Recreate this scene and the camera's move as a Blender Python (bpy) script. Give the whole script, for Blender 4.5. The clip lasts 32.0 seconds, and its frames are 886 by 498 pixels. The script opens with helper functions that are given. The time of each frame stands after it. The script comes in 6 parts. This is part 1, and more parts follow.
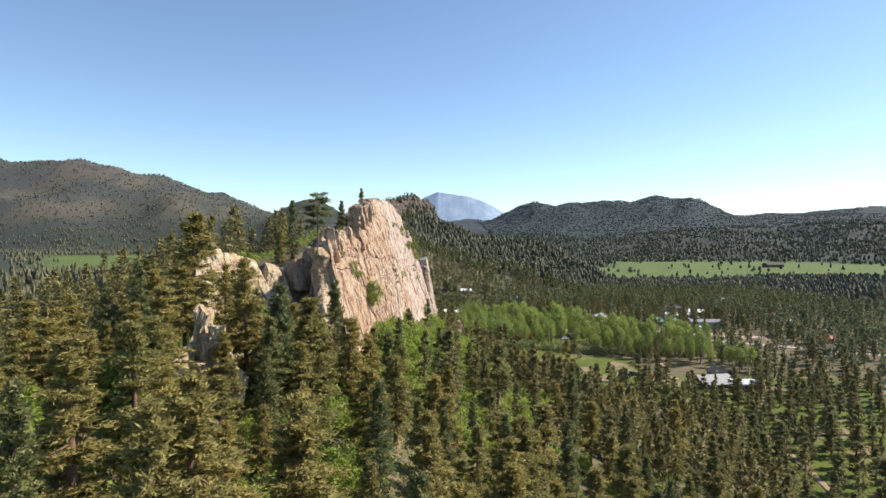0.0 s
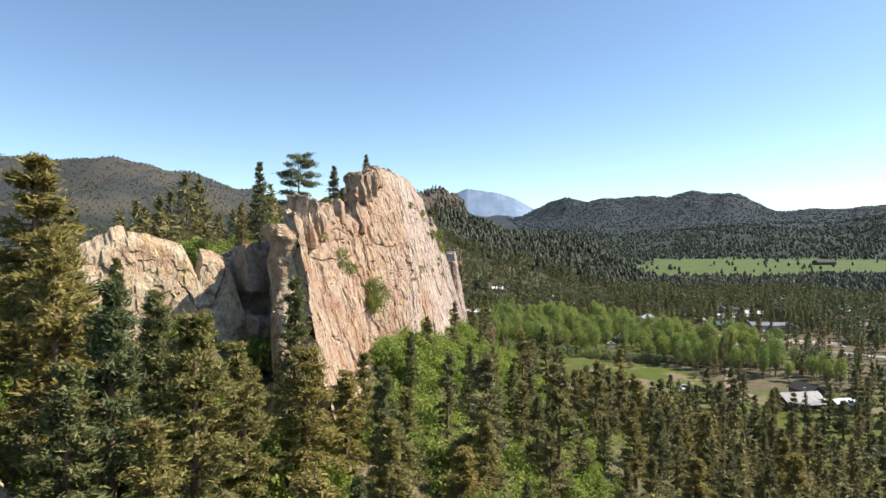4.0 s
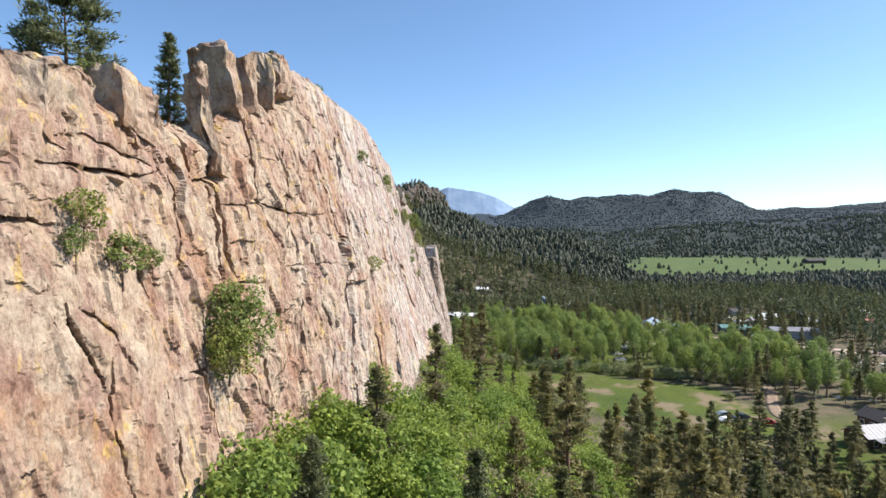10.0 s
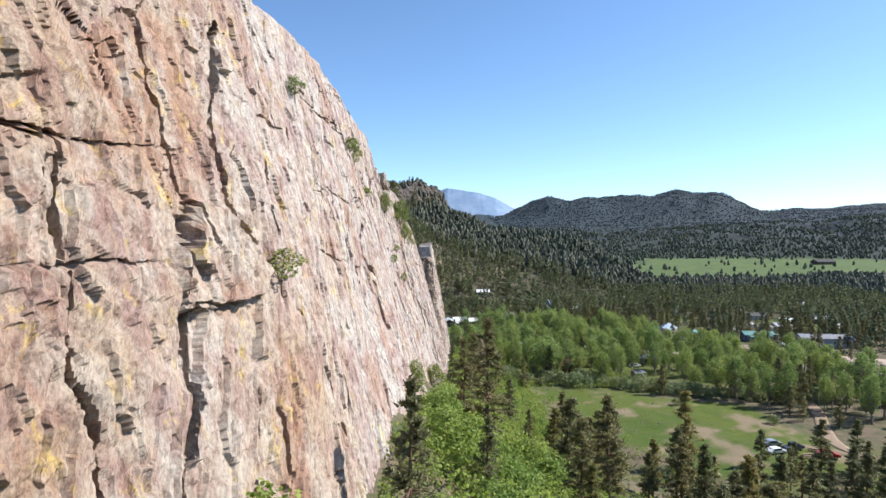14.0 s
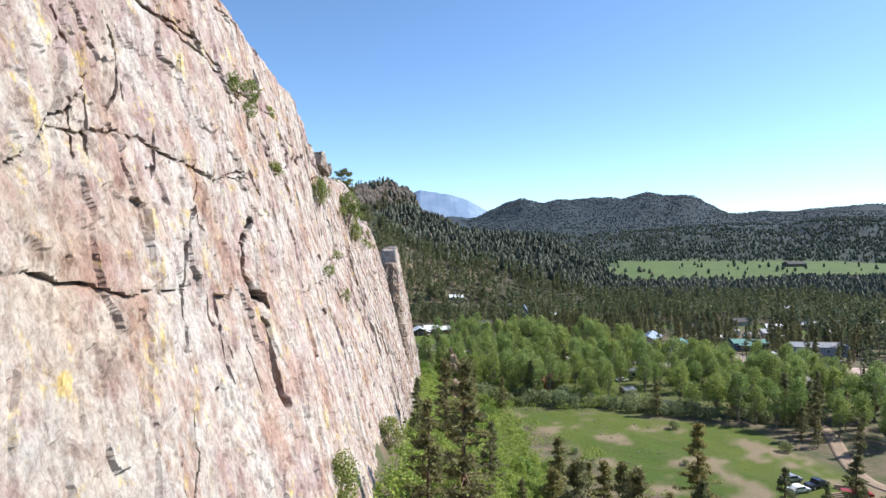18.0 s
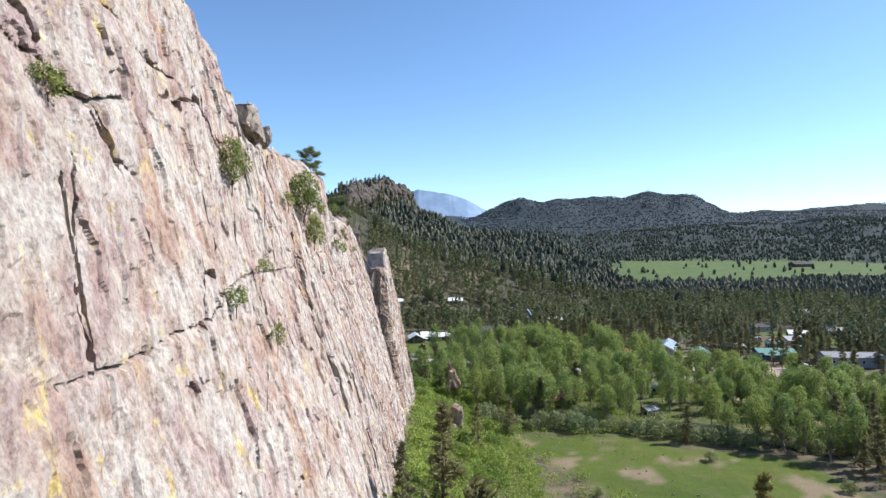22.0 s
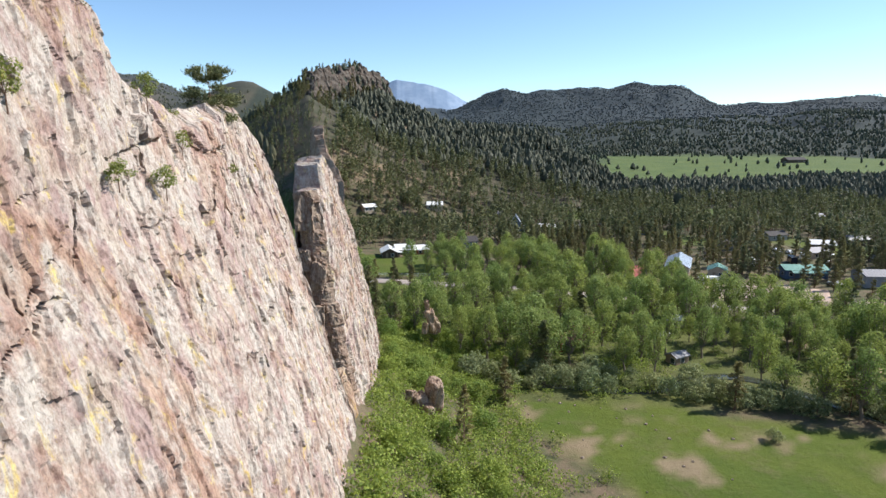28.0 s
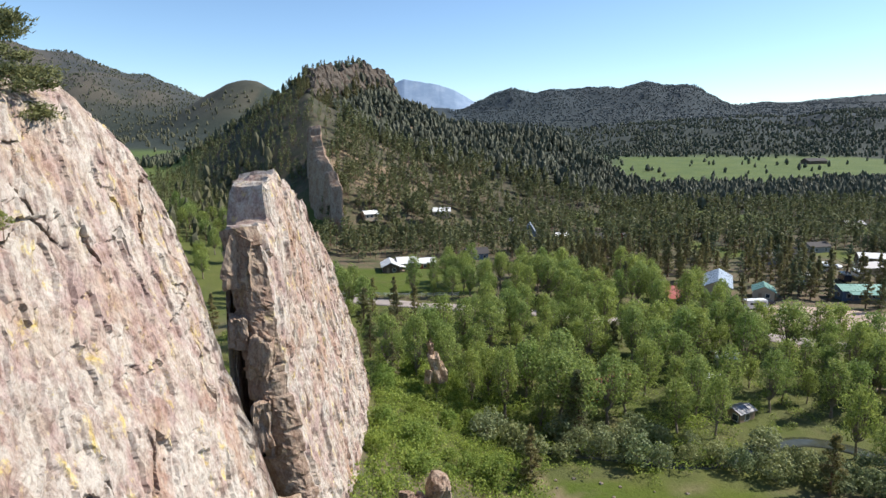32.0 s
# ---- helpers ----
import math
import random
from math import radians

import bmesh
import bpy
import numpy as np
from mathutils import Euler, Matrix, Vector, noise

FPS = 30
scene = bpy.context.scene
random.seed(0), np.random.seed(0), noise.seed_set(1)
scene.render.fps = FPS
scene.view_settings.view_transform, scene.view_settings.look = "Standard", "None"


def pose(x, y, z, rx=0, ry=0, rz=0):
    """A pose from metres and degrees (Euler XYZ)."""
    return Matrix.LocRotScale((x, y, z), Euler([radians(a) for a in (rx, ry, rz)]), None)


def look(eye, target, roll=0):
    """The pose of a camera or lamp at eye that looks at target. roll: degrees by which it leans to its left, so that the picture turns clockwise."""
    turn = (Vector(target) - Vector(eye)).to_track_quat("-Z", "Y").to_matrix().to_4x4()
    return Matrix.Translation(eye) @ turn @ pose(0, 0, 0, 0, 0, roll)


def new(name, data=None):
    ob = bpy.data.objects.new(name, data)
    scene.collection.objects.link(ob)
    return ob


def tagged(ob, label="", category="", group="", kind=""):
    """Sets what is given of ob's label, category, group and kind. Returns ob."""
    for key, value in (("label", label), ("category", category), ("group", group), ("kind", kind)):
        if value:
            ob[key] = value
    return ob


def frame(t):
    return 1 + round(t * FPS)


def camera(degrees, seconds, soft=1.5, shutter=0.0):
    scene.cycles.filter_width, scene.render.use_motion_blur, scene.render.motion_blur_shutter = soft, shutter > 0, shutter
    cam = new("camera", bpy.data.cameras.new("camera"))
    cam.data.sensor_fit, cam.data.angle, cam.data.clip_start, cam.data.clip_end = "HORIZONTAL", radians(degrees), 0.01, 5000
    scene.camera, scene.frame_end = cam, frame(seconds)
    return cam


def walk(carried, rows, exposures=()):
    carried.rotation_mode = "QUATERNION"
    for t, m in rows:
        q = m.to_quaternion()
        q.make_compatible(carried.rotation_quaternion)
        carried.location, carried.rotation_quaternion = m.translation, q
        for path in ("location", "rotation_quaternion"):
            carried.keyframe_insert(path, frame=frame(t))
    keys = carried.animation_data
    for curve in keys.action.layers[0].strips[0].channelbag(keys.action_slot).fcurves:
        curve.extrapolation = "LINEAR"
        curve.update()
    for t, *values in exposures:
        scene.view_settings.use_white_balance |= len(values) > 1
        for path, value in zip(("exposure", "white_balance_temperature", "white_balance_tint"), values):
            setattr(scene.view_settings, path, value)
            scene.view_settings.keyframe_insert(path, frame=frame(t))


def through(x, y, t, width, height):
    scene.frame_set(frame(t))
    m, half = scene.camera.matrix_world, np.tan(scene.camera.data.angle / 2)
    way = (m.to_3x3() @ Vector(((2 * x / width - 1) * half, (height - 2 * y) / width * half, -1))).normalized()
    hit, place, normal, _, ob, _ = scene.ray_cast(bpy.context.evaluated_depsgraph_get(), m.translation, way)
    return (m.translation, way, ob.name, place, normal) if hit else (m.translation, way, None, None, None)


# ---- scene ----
cam = camera(73.12, 32.0)
PATH = [
    (0.0, pose(0.00, -0.00, 60.00, 89.13, 0.00, -0.01)),
    (0.5, pose(0.04, 4.26, 59.71, 89.10, 0.00, -0.05)),
    (1.0, pose(0.04, 8.51, 59.41, 89.06, 0.00, -0.07)),
    (1.5, pose(0.05, 12.80, 59.10, 89.02, 0.00, -0.09)),
    (2.0, pose(0.05, 17.12, 58.79, 88.97, 0.00, -0.08)),
    (2.5, pose(-0.01, 21.45, 58.53, 88.94, 0.00, 0.46)),
    (3.0, pose(-0.12, 25.77, 58.27, 88.89, 0.00, 1.56)),
    (3.5, pose(-0.26, 30.00, 57.98, 88.87, 0.00, 2.46)),
    (5.5, pose(-0.89, 46.48, 56.54, 88.87, 0.00, 3.06)),
    (6.0, pose(-1.05, 50.41, 56.28, 88.85, 0.00, 3.04)),
    (6.5, pose(-1.21, 54.15, 56.06, 88.84, 0.00, 3.02)),
    (7.0, pose(-1.33, 57.81, 55.86, 88.85, 0.00, 3.03)),
    (7.5, pose(-1.44, 61.47, 55.66, 88.86, 0.00, 2.99)),
    (8.0, pose(-1.58, 65.18, 55.44, 88.85, 0.00, 2.47)),
    (8.5, pose(-1.71, 69.02, 55.23, 88.83, 0.00, 1.72)),
    (9.0, pose(-1.78, 72.97, 55.03, 88.85, 0.00, 1.22)),
    (9.5, pose(-1.89, 76.80, 54.86, 88.84, 0.00, 0.98)),
    (10.0, pose(-1.90, 80.51, 54.67, 88.82, 0.00, 0.93)),
    (10.5, pose(-1.84, 84.14, 54.48, 88.83, 0.00, 0.93)),
    (11.0, pose(-1.85, 87.51, 54.25, 88.89, 0.00, 0.94)),
    (11.5, pose(-1.79, 90.90, 54.02, 88.91, 0.00, 0.91)),
    (12.0, pose(-1.71, 94.33, 53.82, 88.92, 0.00, 0.94)),
    (12.5, pose(-1.71, 97.63, 53.63, 88.90, 0.00, 0.94)),
    (13.0, pose(-1.65, 100.89, 53.50, 88.93, 0.00, 0.90)),
    (13.5, pose(-1.57, 104.02, 53.41, 88.93, 0.00, 0.91)),
    (15.5, pose(-0.78, 116.13, 53.48, 89.00, 0.00, 0.26)),
    (16.0, pose(-0.70, 119.12, 53.47, 89.02, 0.00, -0.60)),
    (16.5, pose(-0.68, 122.04, 53.45, 89.03, 0.00, -1.25)),
    (17.0, pose(-0.56, 124.91, 53.43, 89.08, 0.00, -1.62)),
    (17.5, pose(-0.44, 127.69, 53.45, 89.11, 0.00, -1.68)),
    (18.0, pose(-0.35, 130.31, 53.48, 89.15, 0.00, -1.70)),
    (18.5, pose(-0.24, 132.78, 53.50, 89.15, 0.00, -1.74)),
    (19.0, pose(-0.07, 135.21, 53.55, 89.13, 0.00, -1.71)),
    (19.5, pose(0.00, 137.66, 53.57, 89.09, 0.00, -1.72)),
    (20.0, pose(0.08, 140.36, 53.59, 89.09, 0.00, -1.73)),
    (20.5, pose(0.17, 143.36, 53.59, 89.13, 0.00, -1.79)),
    (21.0, pose(0.23, 146.59, 53.57, 89.14, 0.00, -1.82)),
    (21.5, pose(0.41, 150.04, 53.58, 89.10, 0.00, -1.84)),
    (22.0, pose(0.56, 153.60, 53.64, 89.11, 0.00, -1.84)),
    (22.5, pose(0.67, 157.23, 53.73, 89.09, 0.00, -2.30)),
    (23.0, pose(0.85, 160.92, 53.83, 89.11, 0.00, -2.77)),
    (23.5, pose(1.03, 164.66, 53.92, 89.12, 0.00, -3.08)),
    (24.0, pose(1.15, 168.35, 54.07, 89.13, 0.00, -3.27)),
    (24.5, pose(1.30, 171.98, 54.26, 89.14, 0.00, -3.39)),
    (25.0, pose(1.48, 175.56, 54.35, 89.15, 0.00, -3.43)),
    (25.5, pose(1.65, 179.08, 54.44, 89.15, 0.00, -3.47)),
    (26.0, pose(1.94, 182.60, 54.53, 88.00, 0.00, -3.49)),
    (26.5, pose(2.29, 186.13, 54.67, 84.27, 0.00, -3.52)),
    (28.5, pose(3.63, 200.29, 55.07, 78.88, 0.00, -3.75)),
    (29.0, pose(3.91, 203.76, 55.16, 78.92, 0.00, -3.71)),
    (29.5, pose(4.16, 207.12, 55.22, 78.95, 0.00, -3.66)),
    (30.0, pose(4.39, 210.39, 55.24, 78.98, 0.00, -3.43)),
    (30.5, pose(4.58, 213.59, 55.25, 78.99, 0.00, -3.24)),
    (31.0, pose(4.71, 216.75, 55.27, 78.99, 0.00, -3.10)),
    (31.5, pose(4.84, 219.94, 55.31, 78.99, 0.00, -3.03)),
    (32.0, pose(4.96, 223.13, 55.37, 79.00, 0.00, -3.02)),
]
walk(cam, PATH, [(0.0, 0.80, 6700, 10), (6.0, 0.78, 6550, 10), (9.0, 0.78, 6300, 10), (12.0, 0.72, 5900, 10), (17.0, 0.81, 5850, 10), (22.0, 0.71, 5800, 10), (25.0, 0.67, 5900, 10), (29.0, 0.62, 6200, 10), (32.0, 0.61, 6250, 10)])

# ---- sky and sun ----
world = bpy.data.worlds.new("sky")
scene.world = world
world.use_nodes = True
wn = world.node_tree
sky = wn.nodes.new("ShaderNodeTexSky")
sky.sky_type, sky.sun_disc = "NISHITA", False
SUN_DIR = Vector((0.71, 0.14, 0.68)).normalized()
sky.sun_elevation = math.asin(SUN_DIR.z)
sky.sun_rotation = math.atan2(SUN_DIR.x, SUN_DIR.y)
sky.altitude, sky.air_density, sky.dust_density, sky.ozone_density = 2000, 1.0, 0.9, 2.6
wn.nodes["Background"].inputs["Strength"].default_value = 0.12
clear = wn.nodes.new("ShaderNodeMix")
clear.data_type, clear.blend_type = "RGBA", "MULTIPLY"
clear.inputs[0].default_value = 1.0
clear.inputs[7].default_value = (0.96, 0.99, 0.96, 1)
wn.links.new(sky.outputs["Color"], clear.inputs[6])
wn.links.new(clear.outputs[2], wn.nodes["Background"].inputs["Color"])
sun = new("sun", bpy.data.lights.new("sun", "SUN"))
sun.data.energy, sun.data.angle, sun.data.color = 5.0, radians(0.5), (1.0, 0.91, 0.78)
sun.matrix_world = look(SUN_DIR * 100, (0, 0, 0))


# ---- numeric noise ----
def _hash(ix, iy, iz, seed):
    h = (ix * 374761393 + iy * 668265263 + iz * 2147483647 + seed * 974711) & 0xFFFFFFFF
    h = ((h ^ (h >> 13)) * 1274126177) & 0xFFFFFFFF
    h = ((h ^ (h >> 16)) * 2246822519) & 0xFFFFFFFF
    return ((h ^ (h >> 15)) & 0xFFFFFF) / 16777215.0


def vnoise(x, y, z=0.0, seed=0):
    """Smooth value noise, -1 to 1."""
    x, y, z = np.broadcast_arrays(np.asarray(x, float), np.asarray(y, float), np.asarray(z, float))
    fx, fy, fz = np.floor(x), np.floor(y), np.floor(z)
    ix, iy, iz = fx.astype(np.int64), fy.astype(np.int64), fz.astype(np.int64)
    u, v, w = x - fx, y - fy, z - fz
    u, v, w = u * u * (3 - 2 * u), v * v * (3 - 2 * v), w * w * (3 - 2 * w)
    total = 0
    for a in (0, 1):
        for b in (0, 1):
            for c in (0, 1):
                total = total + _hash(ix + a, iy + b, iz + c, seed) * (u if a else 1 - u) * (v if b else 1 - v) * (w if c else 1 - w)
    return 2 * total - 1


def fbm(x, y, z=0.0, seed=0, octaves=4, gain=0.5):
    total, amp = 0, 1.0
    for k in range(octaves):
        total = total + amp * vnoise(np.asarray(x) * 2 ** k, np.asarray(y) * 2 ** k, np.asarray(z) * 2 ** k, seed + k)
        amp *= gain
    return total


def smooth(a, b, x):
    t = np.clip((np.asarray(x, float) - a) / (b - a), 0, 1)
    return t * t * (3 - 2 * t)


# ---- materials ----
def material(name, rough=0.85, metal=0.0):
    m = bpy.data.materials.new(name)
    m.use_nodes = True
    bsdf = m.node_tree.nodes["Principled BSDF"]
    bsdf.inputs["Roughness"].default_value, bsdf.inputs["Metallic"].default_value = rough, metal
    bsdf.inputs["Specular IOR Level"].default_value = 0.3
    return m, m.node_tree, bsdf


def mapped(tree, scale=(1, 1, 1), kind="Object"):
    co, mp = tree.nodes.new("ShaderNodeTexCoord"), tree.nodes.new("ShaderNodeMapping")
    mp.inputs["Scale"].default_value = scale
    tree.links.new(co.outputs[kind], mp.inputs["Vector"])
    return mp.outputs["Vector"]


def noise_node(tree, vec, scale, detail=6.0, rough=0.6, distort=0.0):
    n = tree.nodes.new("ShaderNodeTexNoise")
    n.inputs["Scale"].default_value, n.inputs["Detail"].default_value = scale, detail
    n.inputs["Roughness"].default_value, n.inputs["Distortion"].default_value = rough, distort
    tree.links.new(vec, n.inputs["Vector"])
    return n.outputs["Fac"]


def ramp(tree, fac, *stops):
    r = tree.nodes.new("ShaderNodeValToRGB")
    while len(r.color_ramp.elements) < len(stops):
        r.color_ramp.elements.new(0.5)
    for e, (p, c) in zip(r.color_ramp.elements, stops):
        e.position, e.color = p, (*c, 1) if len(c) == 3 else c
    tree.links.new(fac, r.inputs["Fac"])
    return r.outputs["Color"]


def mix(tree, fac, a, b, blend="MIX"):
    m = tree.nodes.new("ShaderNodeMix")
    m.data_type, m.blend_type = "RGBA", blend
    for sock, v in (("Factor", fac), ("A", a), ("B", b)):
        inp = [i for i in m.inputs if i.name == sock and (i.type == "VALUE" if sock == "Factor" else i.type == "RGBA")][0]
        if isinstance(v, (int, float)):
            inp.default_value = v
        elif isinstance(v, tuple):
            inp.default_value = (*v, 1)
        else:
            tree.links.new(v, inp)
    return [o for o in m.outputs if o.type == "RGBA"][0]


def bump(tree, bsdf, height, strength=0.5, distance=0.1, after=None):
    b = tree.nodes.new("ShaderNodeBump")
    b.inputs["Strength"].default_value, b.inputs["Distance"].default_value = strength, distance
    tree.links.new(height, b.inputs["Height"])
    if after:
        tree.links.new(after, b.inputs["Normal"])
    tree.links.new(b.outputs["Normal"], bsdf.inputs["Normal"])
    return b.outputs["Normal"]


def half(t, value):
    n = t.nodes.new("ShaderNodeMath")
    n.operation, n.inputs[1].default_value = "MULTIPLY", 0.5
    t.links.new(value, n.inputs[0])
    return n.outputs[0]


def rock_material(name, pale, pink, rust, lichen=(0.58, 0.46, 0.13), dark=(0.10, 0.085, 0.08), grey=0.4, stain=None):
    bleach = tuple(c * k for c, k in zip(pale, (1.07, 1.14, 1.2)))
    m, t, b = material(name, 0.9)
    flow = mapped(t, (0.42, 0.42, 0.24))
    big = mapped(t, (0.06, 0.06, 0.035))
    fine = mapped(t, (1, 1, 0.6))
    col = mix(t, ramp(t, noise_node(t, flow, 1.6, 9, 0.66, 0.35), (0.43, (0, 0, 0)), (0.56, (1, 1, 1))), pale, pink)
    col = mix(t, ramp(t, noise_node(t, big, 2.4, 5, 0.6, 0.8), (0.48, (0, 0, 0)), (0.60, (0.6, 0.6, 0.6))), col, rust)
    col = mix(t, ramp(t, noise_node(t, mapped(t, (0.13, 0.13, 0.06)), 3.0, 8, 0.7), (0.46, (0, 0, 0)), (0.56, (0.9, 0.9, 0.9))), col, bleach)
    col = mix(t, ramp(t, noise_node(t, mapped(t, (0.9, 0.9, 0.45)), 1.0, 9, 0.75, 0.6), (0.57, (0, 0, 0)), (0.65, (0.8, 0.8, 0.8))), col, lichen)
    col = mix(t, ramp(t, noise_node(t, mapped(t, (0.9, 0.9, 0.28)), 2.0, 9, 0.75, 0.6), (0.60, (0, 0, 0)), (0.75, (grey, grey, grey))), col, dark)
    mottle = noise_node(t, mapped(t, (1, 1, 0.85)), 1.3, 12, 0.80, 0.15)
    col = mix(t, 0.95, col, ramp(t, mottle, (0.38, (0.46, 0.39, 0.37)), (0.46, (0.84, 0.78, 0.75)), (0.52, (1.0, 1.0, 1.0)), (0.62, (1.16, 1.15, 1.13))), "MULTIPLY")
    col = mix(t, ramp(t, noise_node(t, mapped(t, (1, 1, 0.6)), 3.4, 12, 0.8, 0.3), (0.55, (0, 0, 0)), (0.62, (0.75, 0.75, 0.75))), col, (0.20, 0.155, 0.14))
    place = t.nodes.new("ShaderNodeSeparateXYZ")
    t.links.new(mapped(t, (0, 0.01, 0)), place.inputs["Vector"])
    south = t.nodes.new("ShaderNodeMath")
    south.operation = "ADD"
    t.links.new(place.outputs["Y"], south.inputs[0])
    wander = noise_node(t, mapped(t, (0.1, 0.1, 0.1)), 1.0, 5, 0.7)
    t.links.new(wander, south.inputs[1])
    if stain:
        col = mix(t, 0.9, col, ramp(t, half(t, south.outputs[0]), (0.84, stain), (1.0, (1, 1, 1))), "MULTIPLY")
    grain = noise_node(t, fine, 7.0, 12, 0.8)
    col = mix(t, 0.65, col, ramp(t, grain, (0.36, (0.45, 0.42, 0.40)), (0.50, (1, 1, 1)), (0.64, (1.3, 1.28, 1.24))), "MULTIPLY")
    t.links.new(col, b.inputs["Base Color"])
    v = t.nodes.new("ShaderNodeTexVoronoi")
    v.feature, v.inputs["Scale"].default_value = "DISTANCE_TO_EDGE", 0.75
    warp = t.nodes.new("ShaderNodeVectorMath")
    warp.operation = "MULTIPLY_ADD"
    nn = t.nodes.new("ShaderNodeTexNoise")
    nn.inputs["Scale"].default_value = 0.9
    st = mapped(t, (1.0, 1.0, 0.32))
    t.links.new(st, nn.inputs["Vector"])
    t.links.new(nn.outputs["Color"], warp.inputs[0])
    warp.inputs[1].default_value = (0.7, 0.7, 0.5)
    t.links.new(st, warp.inputs[2])
    t.links.new(warp.outputs["Vector"], v.inputs["Vector"])
    edge = ramp(t, v.outputs["Distance"], (0.0, (0, 0, 0)), (0.05, (1, 1, 1)))
    v2 = t.nodes.new("ShaderNodeTexVoronoi")
    v2.feature, v2.inputs["Scale"].default_value = "DISTANCE_TO_EDGE", 2.6
    t.links.new(warp.outputs["Vector"], v2.inputs["Vector"])
    chip = t.nodes.new("ShaderNodeTexVoronoi")
    chip.inputs["Scale"].default_value = 2.1
    t.links.new(warp.outputs["Vector"], chip.inputs["Vector"])
    small_chip = t.nodes.new("ShaderNodeTexVoronoi")
    small_chip.inputs["Scale"].default_value = 5.5
    t.links.new(warp.outputs["Vector"], small_chip.inputs["Vector"])
    c0 = bump(t, b, chip.outputs["Color"], 0.7, 0.10)
    c1 = bump(t, b, small_chip.outputs["Color"], 0.6, 0.045, c0)
    n0 = bump(t, b, ramp(t, v2.outputs["Distance"], (0.0, (0, 0, 0)), (0.05, (1, 1, 1))), 0.15, 0.03, c1)
    n1 = bump(t, b, edge, 0.35, 0.07, n0)
    n2 = bump(t, b, noise_node(t, mapped(t, (1, 1, 0.7)), 1.9, 10, 0.70), 0.6, 0.12, n1)
    n3 = bump(t, b, mottle, 0.75, 0.09, n2)
    bump(t, b, grain, 0.8, 0.04, n3)
    return m


ROCK = rock_material("sandstone", (0.43, 0.37, 0.315), (0.35, 0.262, 0.242), (0.34, 0.205, 0.135), stain=(0.92, 0.79, 0.64))
ROCK_TAN = rock_material("tan_sandstone", (0.46, 0.37, 0.255), (0.40, 0.29, 0.195), (0.35, 0.21, 0.115))
ROCK_BROWN = rock_material("brown_sandstone", (0.33, 0.25, 0.19), (0.27, 0.185, 0.14), (0.25, 0.15, 0.095), (0.30, 0.24, 0.12), grey=0.8)
ROCK_DARK = rock_material("dark_crag_sandstone", (0.16, 0.14, 0.12), (0.14, 0.11, 0.09), (0.20, 0.13, 0.09), (0.16, 0.14, 0.07), grey=0.7)
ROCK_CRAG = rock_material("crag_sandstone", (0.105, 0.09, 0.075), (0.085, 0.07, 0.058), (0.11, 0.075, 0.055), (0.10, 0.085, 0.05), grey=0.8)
ROCK_GREY = rock_material("weathered_sandstone", (0.33, 0.28, 0.23), (0.29, 0.22, 0.18), (0.32, 0.20, 0.13), grey=0.7)


def foliage_material(name, dark, mid, light, through=0.3, brown=None):
    m, t, b = material(name, 0.65)
    g, o = t.nodes.new("ShaderNodeNewGeometry"), t.nodes.new("ShaderNodeObjectInfo")
    col = ramp(t, g.outputs["Random Per Island"], (0.0, dark), (0.5, mid), (1.0, light))
    if brown:
        col = mix(t, ramp(t, g.outputs["Random Per Island"], (0.955, (0, 0, 0)), (0.965, (1, 1, 1))), col, brown)
    tint = ramp(t, o.outputs["Random"], (0.0, (0.80, 0.88, 0.82)), (0.4, (1.0, 1.0, 1.0)), (0.75, (1.06, 1.02, 0.9)), (1.0, (1.14, 1.08, 0.92)))
    col = mix(t, 1.0, col, tint, "MULTIPLY")
    t.links.new(col, b.inputs["Base Color"])
    tr, ms = t.nodes.new("ShaderNodeBsdfTranslucent"), t.nodes.new("ShaderNodeMixShader")
    ms.inputs["Fac"].default_value = through
    t.links.new(col, tr.inputs["Color"])
    t.links.new(b.outputs["BSDF"], ms.inputs[1])
    t.links.new(tr.outputs["BSDF"], ms.inputs[2])
    t.links.new(ms.outputs["Shader"], t.nodes["Material Output"].inputs["Surface"])
    return m


NEEDLES = foliage_material("pine_needles", (0.135, 0.126, 0.048), (0.262, 0.232, 0.082), (0.405, 0.350, 0.128), 0.45)
NEEDLES_MID = foliage_material("valley_pine_needles", (0.108, 0.108, 0.052), (0.188, 0.182, 0.086), (0.278, 0.262, 0.120), 0.40)
NEEDLES_VALLEY = foliage_material("valley_wood_needles", (0.070, 0.088, 0.046), (0.122, 0.142, 0.072), (0.185, 0.205, 0.098), 0.36)
NEEDLES_FIR = foliage_material("fir_needles", (0.082, 0.098, 0.048), (0.148, 0.165, 0.074), (0.235, 0.248, 0.106), 0.38)
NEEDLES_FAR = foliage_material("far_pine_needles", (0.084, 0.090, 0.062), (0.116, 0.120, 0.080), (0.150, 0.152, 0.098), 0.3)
# mesa pines: the blue of distance haze is put into the needle colour
NEEDLES_MESA_HAZE = foliage_material("haze_blue_mesa_needles", (0.048, 0.068, 0.080), (0.058, 0.080, 0.092), (0.070, 0.094, 0.104), 0.2)
LEAVES = foliage_material("cottonwood_leaves", (0.140, 0.190, 0.052), (0.250, 0.318, 0.090), (0.37, 0.44, 0.140), 0.48)
OAK = foliage_material("oak_leaves", (0.126, 0.185, 0.042), (0.222, 0.302, 0.064), (0.335, 0.405, 0.095), 0.48)
OAK_PALE = foliage_material("ledge_oak_leaves", (0.110, 0.150, 0.040), (0.205, 0.255, 0.070), (0.35, 0.36, 0.110), 0.40)
WILLOW = foliage_material("willow_leaves", (0.15, 0.18, 0.085), (0.22, 0.26, 0.125), (0.31, 0.34, 0.17), 0.35)


